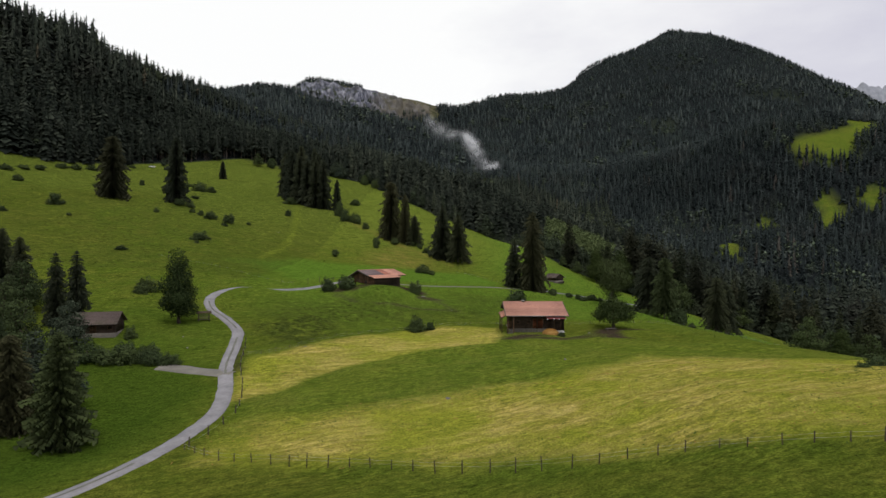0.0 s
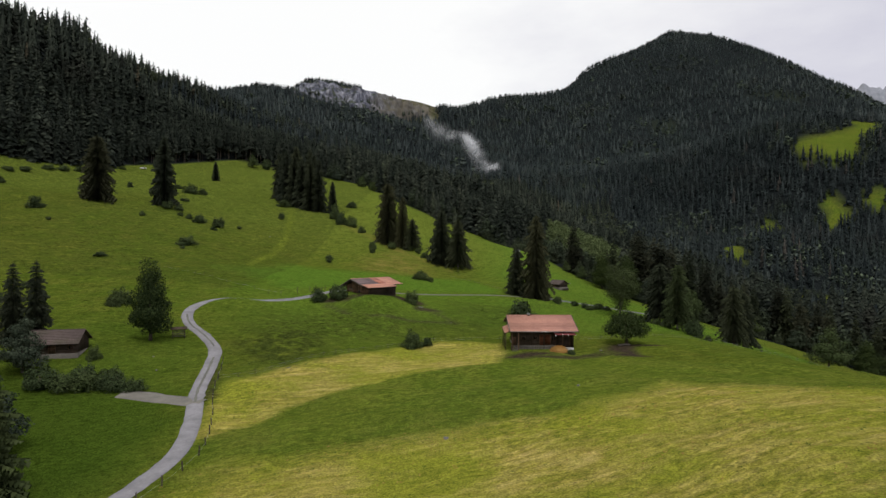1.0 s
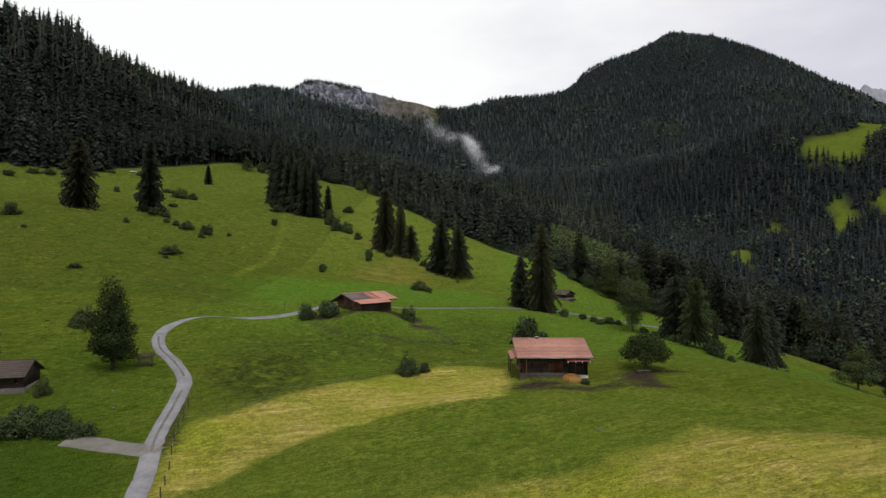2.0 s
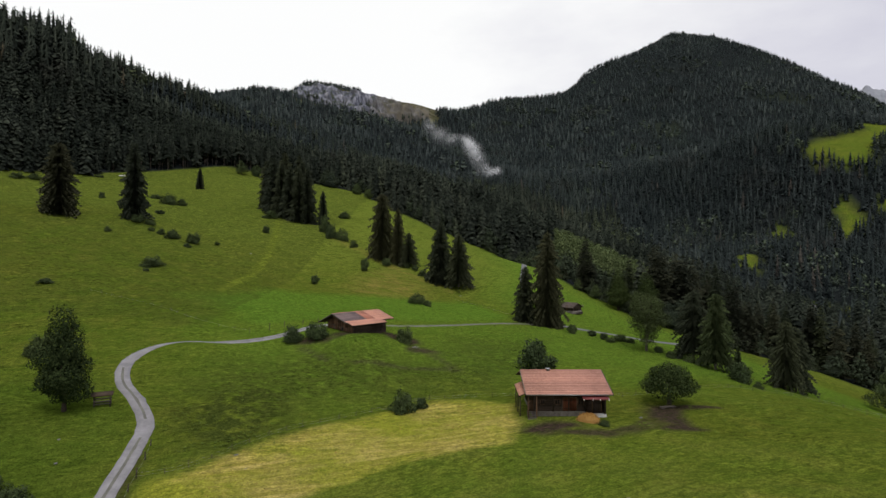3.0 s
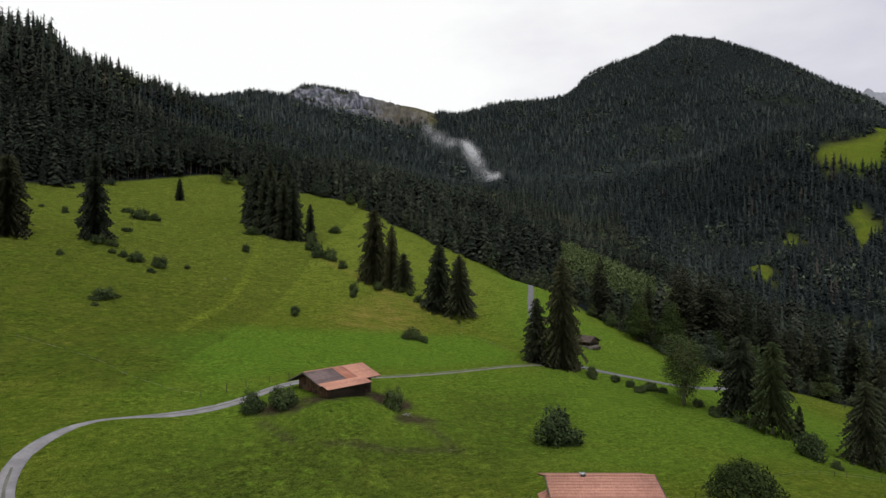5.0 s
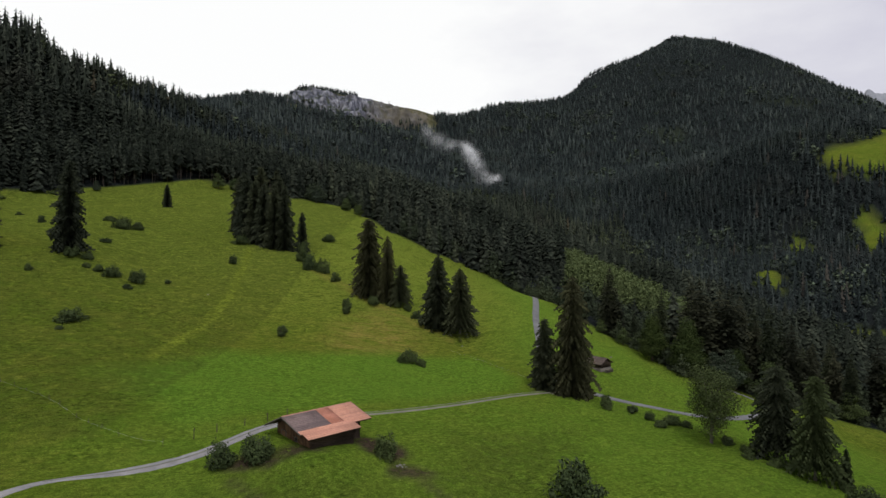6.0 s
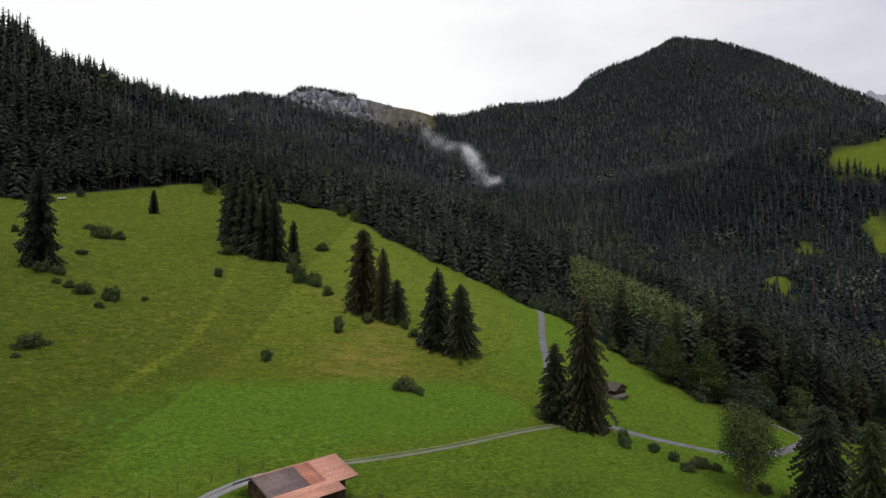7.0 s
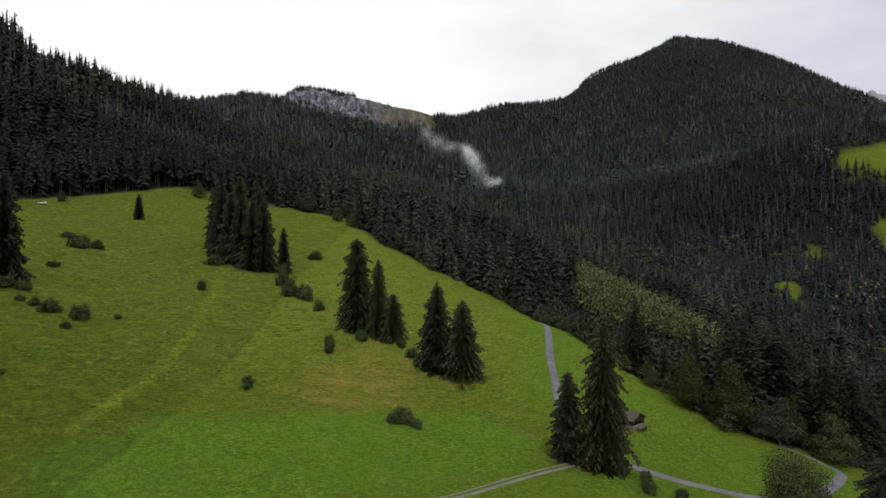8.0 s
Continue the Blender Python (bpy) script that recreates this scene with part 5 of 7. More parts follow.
    lx, ly = lx[k], ly[k]
    lh = g2.uniform(11, 18, len(lx))
    ob = assemble("young_broadleaf_wood", [proto_leafy(55, 220), proto_leafy(56, 220)], g2.integers(0, 2, len(lx)), lx, ly, land_z(lx, ly) - 0.3, lh, lh, g2.uniform(0, 6.28, len(lx)), [M_LIGHT])
    tagged(ob, "light green young broadleaf wood on a spur", "forest", kind="stuff")


def build_middle_woods():
    g, x, y = scatter(32, 8.6, -950, 1150, 300, 1250)
    w = wooded(x, y)
    keep = (w > 1) & (np.abs(x) < 0.80 * y + 60) & ((np.hypot(x, y - 80) >= 560) | (w >= 130)) & (np.hypot(x, y) < 1250) & (inside(LIGHT_WOOD, x, y) < 2)
    keep &= g.random(len(x)) > 0.4 * thinned(x, y)
    x, y = x[keep], y[keep]
    n = len(x)
    h = g.uniform(13, 26, n) * (1 + 0.2 * wobble(x, y, 40, 27)) * np.where(x < -200, 1.3, 1.0)
    lea = g.random(n) < np.where(wobble(x, y, 70, 64) + 0.4 * wobble(x, y, 25, 66) > 0.5, 0.45, 0.02)
    protos = [proto_boughs(61, 25, 0.20, blunt=0.48), proto_boughs(62, 25, 0.17, blunt=0.42), proto_boughs(63, 25, 0.23, blunt=0.6), proto_boughs(64, 25, 0.19, blunt=0.38), proto_leafy(65, 34, 0.17), proto_leafy(66, 34, 0.17)]
    which = np.where(lea, g.integers(4, 6, n), g.integers(0, 4, n))
    tone = np.where(lea, g.uniform(0.70, 0.93, n), np.clip(stand_tone(g, x, y, 90, 67) - 0.16 * (x < -120) - 0.18 * (x > 250), 0, 1))
    tone = np.where(g.random(n) < 0.012, 1.0, tone)
    h = np.where(lea, h * 0.75, h)
    wide, turn, z = h * g.uniform(0.95, 1.4, n), g.uniform(0, 6.28, n), land_z(x, y) - 0.5
    # across the stream the haze is put into the forest colour
    hazy = (x > 250) | (y > 900 + 160 * wobble(x, y, 90, 72))
    for k, mat, label in ((~hazy, M_FOREST, "dark spruce forest climbing the valley sides"), (hazy, M_HAZE_FOREST, "dark spruce forest across the stream, tinted for haze")):
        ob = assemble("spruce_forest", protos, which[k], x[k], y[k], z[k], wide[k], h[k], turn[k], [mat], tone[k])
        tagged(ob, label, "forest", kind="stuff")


def build_far_woods():
    g, x, y = scatter(33, 13.0, -1300, 2300, 500, 2950)
    w = wooded(x, y)
    keep = (w > 1) & (np.abs(x) < 0.80 * y + 60) & (np.hypot(x, y) >= 1250)
    keep &= g.random(len(x)) > 0.4 * thinned(x, y)
    x, y = x[keep], y[keep]
    n = len(x)
    z = land_z(x, y)
    h = g.uniform(12, 26, n) * np.where(z > 620, 0.75, 1.0) * (1 + 0.2 * wobble(x, y, 60, 28))
    lea = g.random(n) < np.where(wobble(x, y, 130, 68) + 0.5 * wobble(x, y, 45, 69) > 0.6, 0.35, 0.02)
    protos = [proto_boughs(71, 8, 0.25, blunt=0.5), proto_boughs(72, 8, 0.22, blunt=0.42), proto_boughs(73, 8, 0.28, blunt=0.6), proto_leafy(76, 10, 0.32)]
    which = np.where(lea, 3, g.integers(0, 3, n))
    tone = np.where(lea, g.uniform(0.66, 0.88, n), np.clip(stand_tone(g, x, y, 170, 70) - 0.08, 0, 1))
    # the far trees carry the same painted haze
    ob = assemble("spruce_forest", protos, which, x, y, z - 0.5, h * g.uniform(1.2, 1.9, n), h, g.uniform(0, 6.28, n), [M_HAZE_FOREST], tone)
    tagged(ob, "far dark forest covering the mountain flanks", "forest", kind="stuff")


def build_cliff():
    """The rock face under the far crest: buttresses, gullies and ledges."""
    k = np.array(CLIFF_LINE, float)
    nu, nv = 170, 34
    u = np.linspace(0, 1, nu)
    kx, ky, k0, k1 = (np.interp(u, np.linspace(0, 1, len(k)), k[:, i]) for i in range(4))
    rows = []
    for j in range(nv):
        v = j / (nv - 1)
        x, y = kx * (1 + 0.02 * v), ky + 95 * v ** 1.5
        top = 20 + (k1 - 20) * (ky + 95) / (ky + 25)
        ledge = 0.05 * np.sin(v * 19 + 3 * wobble(kx, ky, 60, 41))
        z = k0 - 12 + (top - k0 + 12) * np.clip(v + ledge * (v < 0.97), 0, 1)
        relief = 26 * wobble(kx, z * 0.10, 26, 42) + 12 * wobble(kx, z * 0.22, 10, 43) + 5 * wobble(kx, z, 7, 44)
        crest = 7 * wobble(kx, ky, 18, 45) * v
        rows.append(np.stack([x, y - relief * (0.4 + 0.6 * math.sin(math.pi * min(1, v + 0.1))), z + crest], -1))
    foot = rows[0] + np.array([0, -6.0, 0])
    foot[:, 2] = np.minimum(foot[:, 2], land_z(foot[:, 0], foot[:, 1])) - 12
    rows.insert(0, foot)
    rows.append(rows[-1] + np.array([0, 60, -4]))
    rows.append(np.stack([kx * 1.15, ky + 330, land_z(kx * 1.15, ky + 330) - 6], -1))
    me = mesh_of("cliff", np.concatenate(rows), grid_faces(nu, nv + 3), False)
    set_attr(me, "turf", np.tile(np.clip((u - 0.52) / 0.30, 0, 0.85), nv + 3))
    me.materials.append(M_CLIFF)
    tagged(new("cliff", me), "grey limestone cliff with dark gullies below the crest", "cliff", kind="structure")
    g = np.random.default_rng(46)
    crest = rows[nv]
    i = np.concatenate([g.integers(0, 78, 60), g.integers(78, nu, 10)])
    p = crest[i] + np.stack([g.uniform(-4, 4, 70), g.uniform(4, 40, 70), np.full(70, -3.0)], -1)
    low = rows[6][g.integers(0, nu, 60)] + np.stack([g.uniform(-5, 5, 60), g.uniform(-6, 0, 60), np.full(60, -4.0)], -1)
    ledge = rows[20][g.integers(0, 110, 26)] + np.array([0, -2, -4.0])
    p = np.concatenate([p, low, ledge])
    h = g.uniform(8, 19, len(p))
    ob = assemble("crest_spruces", [proto_tiers(74, 5, 6, 0.24), proto_tiers(75, 5, 6, 0.28)], g.integers(0, 2, len(p)), p[:, 0], p[:, 1], p[:, 2], h, h, g.uniform(0, 6.28, len(p)), [M_FOREST], g.uniform(0.2, 0.7, len(p)))
    tagged(ob, "small dark spruces on the cliff ledges", "forest", kind="stuff")


build_cliff()
build_near_woods()
build_middle_woods()
build_far_woods()


# ---------------------------------------------------------------- building helpers
def boxes(items):
    """Vertices and quads of boxes: (x0, x1, y0, y1, z0, z1), or with a lean (dz at the far y)."""
    v, f = [], []
    for x0, x1, y0, y1, z0, z1, *lean in items:
        d = lean[0] if lean else 0.0
        o = len(v)
        v += [(x0, y0, z0), (x1, y0, z0), (x1, y1, z0 + d), (x0, y1, z0 + d), (x0, y0, z1), (x1, y0, z1), (x1, y1, z1 + d), (x0, y1, z1 + d)]
        f += [tuple(o + i for i in q) for q in ((0, 3, 2, 1), (4, 5, 6, 7), (0, 1, 5, 4), (1, 2, 6, 5), (2, 3, 7, 6), (3, 0, 4, 7))]
    return v, f


def box_part(name, items, mat, parent, label=""):
    v, f = boxes(items)
    return part_ob(name, part_mesh(name, v, f, mat), parent, label)


def log_wall(name, spec, mat, parent, label=""):
    x0, x1, y0, y1, z0, z1 = spec
    w = box_part(name, [(x0 + 0.02, x1 - 0.02, y0 + 0.05, y1 - 0.05, z0, z1)], mat, parent, label)
    z, k = z0, 0
    while z < z1 - 0.05:
        j = 0.02 * ((k * 7) % 3 - 1)
        box_part("log", [(x0 - abs(j), x1 + abs(j), y0 + j, y1 + j, z, min(z + 0.29, z1))], mat, w)
        z += 0.32
        k += 1
    return w


def gable_wall(spec, mat, parent):
    items = gable_fill(*spec)
    w = box_part("gable_wall", [(a + 0.06, b - 0.06, c, d + 0.03, e, f) for a, b, c, d, e, f in items], mat, parent)
    for it in items:
        box_part("board", [it], mat, w)
    return w


def gable_fill(x, thick, ya, yr, yb, za, zr, zb, floor, step=0.3):
    """Upright boards of a gable end at x between the slopes."""
    out, y = [], ya
    while y < yb - 0.02:
        y1 = min(y + step - 0.03, yb)
        top = lambda q: za + (zr - za) * (q - ya) / (yr - ya) if q < yr else zr + (zb - zr) * (q - yr) / (yb - yr)
        t = min(top(y), top(y1))
        if t > floor + 0.05:
            out.append((x, x + thick, y, y1, floor, t))
        y += step
    return out


def roof_slope(thing, x0, x1, y_ridge, z_ridge, y_eave, z_eave, row, pick, name="roof_slope"):
    """One slope of a roof: a boarded deck with overlapping courses of tile; pick(row share, x share) gives a course's material pieces."""
    drop, run = z_ridge - z_eave, y_eave - y_ridge
    n = max(3, round(math.hypot(drop, run) / row))
    deck_v = [(x, y, z) for z_off in (-0.16, -0.02) for x, y, z in ((x0, y_ridge, z_ridge + z_off), (x1, y_ridge, z_ridge + z_off), (x1, y_eave, z_eave + z_off), (x0, y_eave, z_eave + z_off))]
    deck_f = [(3, 2, 1, 0), (4, 5, 6, 7), (0, 1, 5, 4), (1, 2, 6, 5), (2, 3, 7, 6), (3, 0, 4, 7)]
    deck = part_ob(name, part_mesh(name, deck_v, deck_f, M_LOG), thing)
    for i in range(n):
        s0, s1 = i / n, min(1.012, (i + 1.16) / n)
        for xa, xb, mat in pick(i / n):
            a, b = x0 + (x1 - x0) * xa, x0 + (x1 - x0) * xb
            y0, y1 = y_ridge + run * s0, y_ridge + run * s1
            z0, z1 = z_ridge - drop * s0, z_ridge - drop * s1
            v = [(a, y0, z0), (b, y0, z0), (b, y1, z1 + 0.03), (a, y1, z1 + 0.03), (a, y0, z0 + 0.03), (b, y0, z0 + 0.03), (b, y1, z1 + 0.10), (a, y1, z1 + 0.10)]
            part_ob("tile_course", part_mesh("tile_course", v, deck_f if run < 0 else deck_f, mat), deck)
    return deck


def rafters(thing, x0, x1, n, y_ridge, z_ridge, y_eave, z_eave):
    for i in range(n):
        x = x0 + (x1 - x0) * (i + 0.5) / n
        v = []
        for dx in (-0.07, 0.07):
            for y, z in ((y_ridge, z_ridge), (y_eave, z_eave)):
                v += [(x + dx, y, z - 0.17), (x + dx, y, z - 0.35)]
        f = [(0, 2, 3, 1), (4, 5, 7, 6), (0, 4, 6, 2), (1, 3, 7, 5), (2, 6, 7, 3), (0, 1, 5, 4)]
        part_ob("rafter", part_mesh("rafter", v, f, M_LOG), thing)


def plank_door(thing, x0, x1, y, z0, z1, mat, name="door", label=""):
    n = max(3, round((x1 - x0) / 0.28))
    w = (x1 - x0) / n
    d = box_part(name, [(x0, x1, y - 0.03, y + 0.01, z0, z1)], mat, thing, label)
    for i in range(n):
        box_part("plank", [(x0 + i * w + 0.012, x0 + (i + 1) * w - 0.012, y - 0.06, y - 0.032, z0, z1)], mat, d)
    box_part("door_frame", [(x0 - 0.14, x0, y - 0.10, y + 0.02, z0, z1 + 0.14), (x1, x1 + 0.14, y - 0.10, y + 0.02, z0, z1 + 0.14), (x0, x1, y - 0.10, y + 0.02, z1, z1 + 0.14)], M_BOARD, d)
    for s in (0.18, 0.8):
        box_part("hinge", [(x0 + 0.05, x0 + (x1 - x0) * 0.7, y - 0.085, y - 0.06, z0 + (z1 - z0) * s, z0 + (z1 - z0) * s + 0.08)], M_DARK, d)
    return d


def window_in(thing, x0, x1, y, z0, z1):
    w = box_part("window", [(x0, x1, y - 0.02, y + 0.03, z0, z1)], M_DARK, thing)
    m = (x0 + x1) / 2
    box_part("window_frame", [(x0 - 0.09, x0, y - 0.08, y, z0 - 0.09, z1 + 0.09), (x1, x1 + 0.09, y - 0.08, y, z0 - 0.09, z1 + 0.09), (x0, x1, y - 0.08, y, z0 - 0.09, z0), (x0, x1, y - 0.08, y, z1, z1 + 0.09), (m - 0.03, m + 0.03, y - 0.06, y - 0.022, z0, z1)], M_BOARD, w)
    return w


def rubble(rng, x0, x1, y, z0, z1, size=0.42):
    """A face of rough stones standing proud of mortar."""
    items, z = [(x0, x1, y, y + 0.35, z0, z1)], z0
    while z < z1 - 0.1:
        h = min(size * rng.uniform(0.7, 1.1), z1 - z)
        x = x0
        while x < x1 - 0.1:
            w = min(size * rng.uniform(0.8, 1.9), x1 - x)
            items.append((x + 0.03, x + w - 0.03, y - rng.uniform(0.02, 0.09), y + 0.05, z + 0.03, z + h - 0.03))
            x += w
        z += h
    return items


# ---------------------------------------------------------------- barn with the faded red roof
def red_barn():
    r = random.Random(7)
    ob = new("barn")
    tagged(ob, "dark timber barn on stone base with faded salmon tile roof", "barn")
    rz, ez, ye, yr, yb = 7.55, 4.92, -4.1, 3.9, 10.6
    zb = rz - (yb - yr) * (rz - ez) / (yr - ye)
    one = lambda s: [(0.0, 1.0, M_TILE)]
    roof_slope(ob, -7.7, 7.75, yr, rz, ye, ez, 0.62, one)
    roof_slope(ob, -7.7, 7.75, yr, rz, yb, zb, 0.62, one)
    v, f = tube([(0, 0, 0), (0, 0, 15.45)], [0.14, 0.14], 8)
    v = [(z - 7.7, yr + x, rz + 0.09 + y * 0.6) for x, y, z in v]
    part_ob("ridge_cap", part_mesh("ridge_cap", v, f, M_TILE), ob)
    box_part("verge_board", [(-7.82, -7.70, ye, yr, ez - 0.22, ez + 0.10, rz - ez)], M_GREYWOOD, ob, "pale weathered verge board")
    box_part("verge_board", [(7.75, 7.87, ye, yr, ez - 0.22, ez + 0.10, rz - ez)], M_GREYWOOD, ob, "pale weathered verge board")
    rafters(ob, -7.4, 7.4, 12, yr, rz, ye, ez)
    wy, zl = -2.5, -1.6
    slope_z = lambda y: rz - 0.36 - abs(y - yr) * (rz - ez) / (yr - ye)
    top = slope_z(wy)
    log_wall("front_wall", (-5.9, 3.3, wy, wy + 0.25, 1.55, top), M_LOG, ob)
    log_wall("front_wall", (3.3, 6.8, wy + 0.55, wy + 0.8, 1.0, top), M_LOG, ob)
    log_wall("back_wall", (-5.9, 6.8, 9.2, 9.45, 0.5, slope_z(9.4)), M_LOG, ob)
    for x in (-6.1, 6.8):
        gable_wall((x, 0.2, wy, yr, 9.4, slope_z(wy), rz - 0.36, slope_z(9.4), 0.9), M_LOG, ob)
    box_part("stone_base", rubble(r, -6.1, 3.3, wy - 0.08, zl, 1.5), M_STONE, ob, "grey rubble stone base")
    box_part("side_base", [(-6.15, -5.85, wy, 9.4, zl, 1.0), (6.78, 7.05, wy, 9.4, zl, 1.0), (-5.85, 6.8, 9.2, 9.5, zl, 0.6)], M_STONE, ob)
    box_part("plaster_base", [(4.3, 7.0, wy - 0.3, wy + 0.75, zl, 1.0), (3.3, 4.3, wy + 0.3, wy + 0.75, zl, 0.95)], M_CONCRETE, ob, "white plastered base")
    for x in (-5.95, -2.6, 0.2, 3.2, 6.75):
        box_part("post", [(x - 0.13, x + 0.13, wy - 0.16, wy + 0.05, 0.6 if x > 3.3 else 1.5, top)], M_LOG, ob)
    for x in (-7.2, -5.7):
        box_part("post", [(x - 0.1, x + 0.1, ye + 0.5, ye + 0.72, zl, ez - 0.1)], M_BOARD, ob)
    plank_door(ob, -0.75, 1.6, wy - 0.02, 1.6, 3.9, M_REDDOOR, label="red-brown plank door")
    plank_door(ob, -7.0, -6.15, wy + 0.5, 1.3, 3.2, M_BOARD)
    window_in(ob, 1.95, 2.9, wy - 0.02, 2.7, 3.7)
    window_in(ob, -2.2, -1.4, wy - 0.02, 2.8, 3.6)
    window_in(ob, -4.8, -4.1, wy - 0.02, 2.8, 3.5)
    plank_door(ob, 4.7, 6.2, wy + 0.52, 1.1, 3.3, M_LOG, label="dark stable door")
    # maroon awning with white brackets under the eave
    aw = box_part("awning", [(2.3, 7.0, -5.0, -3.1, 4.2, 4.28, 0.42)], M_MAROON, ob, "maroon sheet metal awning")
    for x in (2.45, 4.0, 5.3, 6.85):
        box_part("bracket", [(x - 0.06, x + 0.06, -5.05, -3.1, 4.1, 4.2, 0.42), (x - 0.06, x + 0.06, -5.06, -4.98, 4.02, 4.32)], M_WHITE, aw, "white bracket")
    # lower pent roof along the gable
    pent = roof_slope(ob, -8.7, -6.1, 4.6, 5.8, -2.3, 5.3, 0.6, lambda s: [(0, 1, M_TILE_OR)], "pent_roof")
    for o in (pent, *pent.children):
        co = np.array([v.co for v in o.data.vertices])
        co[:, 2] += (co[:, 0] + 6.1) * 0.42
        o.data.vertices.foreach_set("co", co.astype(np.float32).ravel())
    for y in (-1.9, 1.2, 4.3):
        box_part("pent_post", [(-8.55, -8.37, y - 0.09, y + 0.09, zl, 4.2)], M_LOG, ob)
    steps = box_part("staircase", [(-7.15, -5.95, wy - 1.75 + 0.33 * i, wy - 1.37 + 0.33 * i, 0.15 + 0.24 * i, 0.24 + 0.24 * i) for i in range(6)], M_GREYWOOD, ob, "steep grey wooden steps")
    box_part("stringer", [(-7.25, -7.15, wy - 1.75, wy + 0.3, -0.4, 0.15, 1.35), (-5.95, -5.85, wy - 1.75, wy + 0.3, -0.4, 0.15, 1.35)], M_GREYWOOD, steps)
    box_part("handrail", [(-5.92, -5.86, wy - 1.75, wy + 0.3, 1.0, 1.07, 1.35), (-5.92, -5.86, wy - 1.75, wy - 1.68, 0.0, 1.0)], M_GREYWOOD, steps)
    vent = box_part("ridge_vent", [(-2.75, -2.1, yr - 0.3, yr + 0.3, rz - 0.1, rz + 0.34)], M_GREYWOOD, ob)
    box_part("vent_cap", [(-2.85, -2.0, yr - 0.4, yr + 0.4, rz + 0.34, rz + 0.40)], M_IRON, vent)
    box_part("gutter", [(-7.7, 7.75, ye - 0.16, ye - 0.04, ez - 0.14, ez - 0.03)], M_IRON, ob)
    ob.matrix_basis = pose(23.15, 150.0, -2.6)
    return ob


red_barn()


# ---------------------------------------------------------------- barn with the patched roof
def patched_barn():
    r = random.Random(8)
    ob = new("barn")
    tagged(ob, "low timber barn with a patched grey and orange tile roof", "barn")
    rz = 5.6
    z = lambda y: rz + y * math.tan(radians(15.0)) if y < 0 else rz - y * math.tan(radians(23.0))
    main = lambda s: [(0.0, 0.46, M_TILE_GREY), (0.46, 0.64, M_TILE_RED), (0.64, 1.0, M_TILE_OR)] if s < 0.80 else [(0.0, 1.0, M_TILE_OR)]
    roof_slope(ob, -7.5, 7.8, 0, rz, -6.6, z(-6.6), 0.55, main)
    roof_slope(ob, -7.1, 3.9, -6.55, z(-6.55), -8.7, z(-8.7), 0.55, lambda s: [(0, 1, M_TILE_OR)])
    roof_slope(ob, -7.5, 7.8, 0, rz, 6.2, z(6.2), 0.55, lambda s: [(0, 1, M_TILE_GREY)])
    v, f = tube([(0, 0, 0), (0, 0, 15.3)], [0.13, 0.13], 8)
    part_ob("ridge_cap", part_mesh("ridge_cap", [(c - 7.5, a, rz + 0.09 + b * 0.6) for a, b, c in v], f, M_TILE_OR), ob)
    box_part("verge_board", [(-7.62, -7.5, -6.6, 0, z(-6.6) - 0.2, z(-6.6) + 0.1, rz - z(-6.6))], M_GREYWOOD, ob, "pale grey verge board")
    box_part("verge_board", [(-7.62, -7.5, 0, 6.2, rz - 0.2, rz + 0.1, z(6.2) - rz)], M_GREYWOOD, ob, "pale grey verge board")
    rafters(ob, -7, 7, 11, 0, rz, -6.6, z(-6.6))
    fl = -2.2
    gable_wall((-5.9, 0.2, -7.3, 0, 4.2, z(-7.3) - 0.3, rz - 0.35, z(4.2) - 0.3, 0.3), M_BOARD, ob)
    gable_wall((5.9, 0.2, -5.2, 0, 4.2, z(-5.2) - 0.3, rz - 0.35, z(4.2) - 0.3, 0.3), M_LOG, ob)
    for i in range(12):
        if i % 4 != 3:
            box_part("gable_board", [(-6.0, -5.92, -5.2 + i * 0.62, -4.72 + i * 0.62, 1.0 + 0.1 * (i % 3), 2.1 + 0.12 * ((i * 5) % 4))], M_BOARD, ob, "lighter brown replacement board")
    log_wall("front_wall", (-5.9, 3.1, -7.4, -7.15, 0.1, z(-7.4) - 0.3), M_LOG, ob)
    log_wall("front_wall", (3.1, 6.1, -5.3, -5.05, 0.1, z(-5.3) - 0.3), M_LOG, ob)
    box_part("side_wall", [(3.0, 3.2, -7.3, -5.1, 0.0, z(-7.3) - 0.3)], M_LOG, ob)
    log_wall("back_wall", (-5.9, 6.1, 4.1, 4.35, 0.1, z(4.3) - 0.3), M_LOG, ob)
    box_part("stone_base", [(-6.02, -5.7, -7.5, 4.4, fl, 0.35), (-5.7, 3.2, -7.5, -7.1, fl, 0.15), (3.0, 6.2, -5.4, -5.0, fl, 0.15), (5.9, 6.2, -5.0, 4.4, fl, 0.35), (-5.7, 5.9, 4.1, 4.4, fl, 0.2)], M_LOG, ob, "dark footing beams")
    d = box_part("door", [(-6.02, -5.96, 0.98, 2.48, 0.35, 2.5)], M_BOARD, ob)
    for i in range(5):
        box_part("plank", [(-6.07, -6.022, 1.0 + i * 0.3, 1.27 + i * 0.3, 0.35, 2.5)], M_BOARD, d)
    box_part("door_frame", [(-6.1, -5.97, 0.82, 0.96, 0.3, 2.65), (-6.1, -5.97, 2.5, 2.64, 0.3, 2.65), (-6.1, -5.97, 0.96, 2.5, 2.52, 2.65)], M_GREYWOOD, d)
    w = box_part("window", [(-6.03, -5.93, -3.0, -2.3, 1.5, 2.2)], M_DARK, ob)
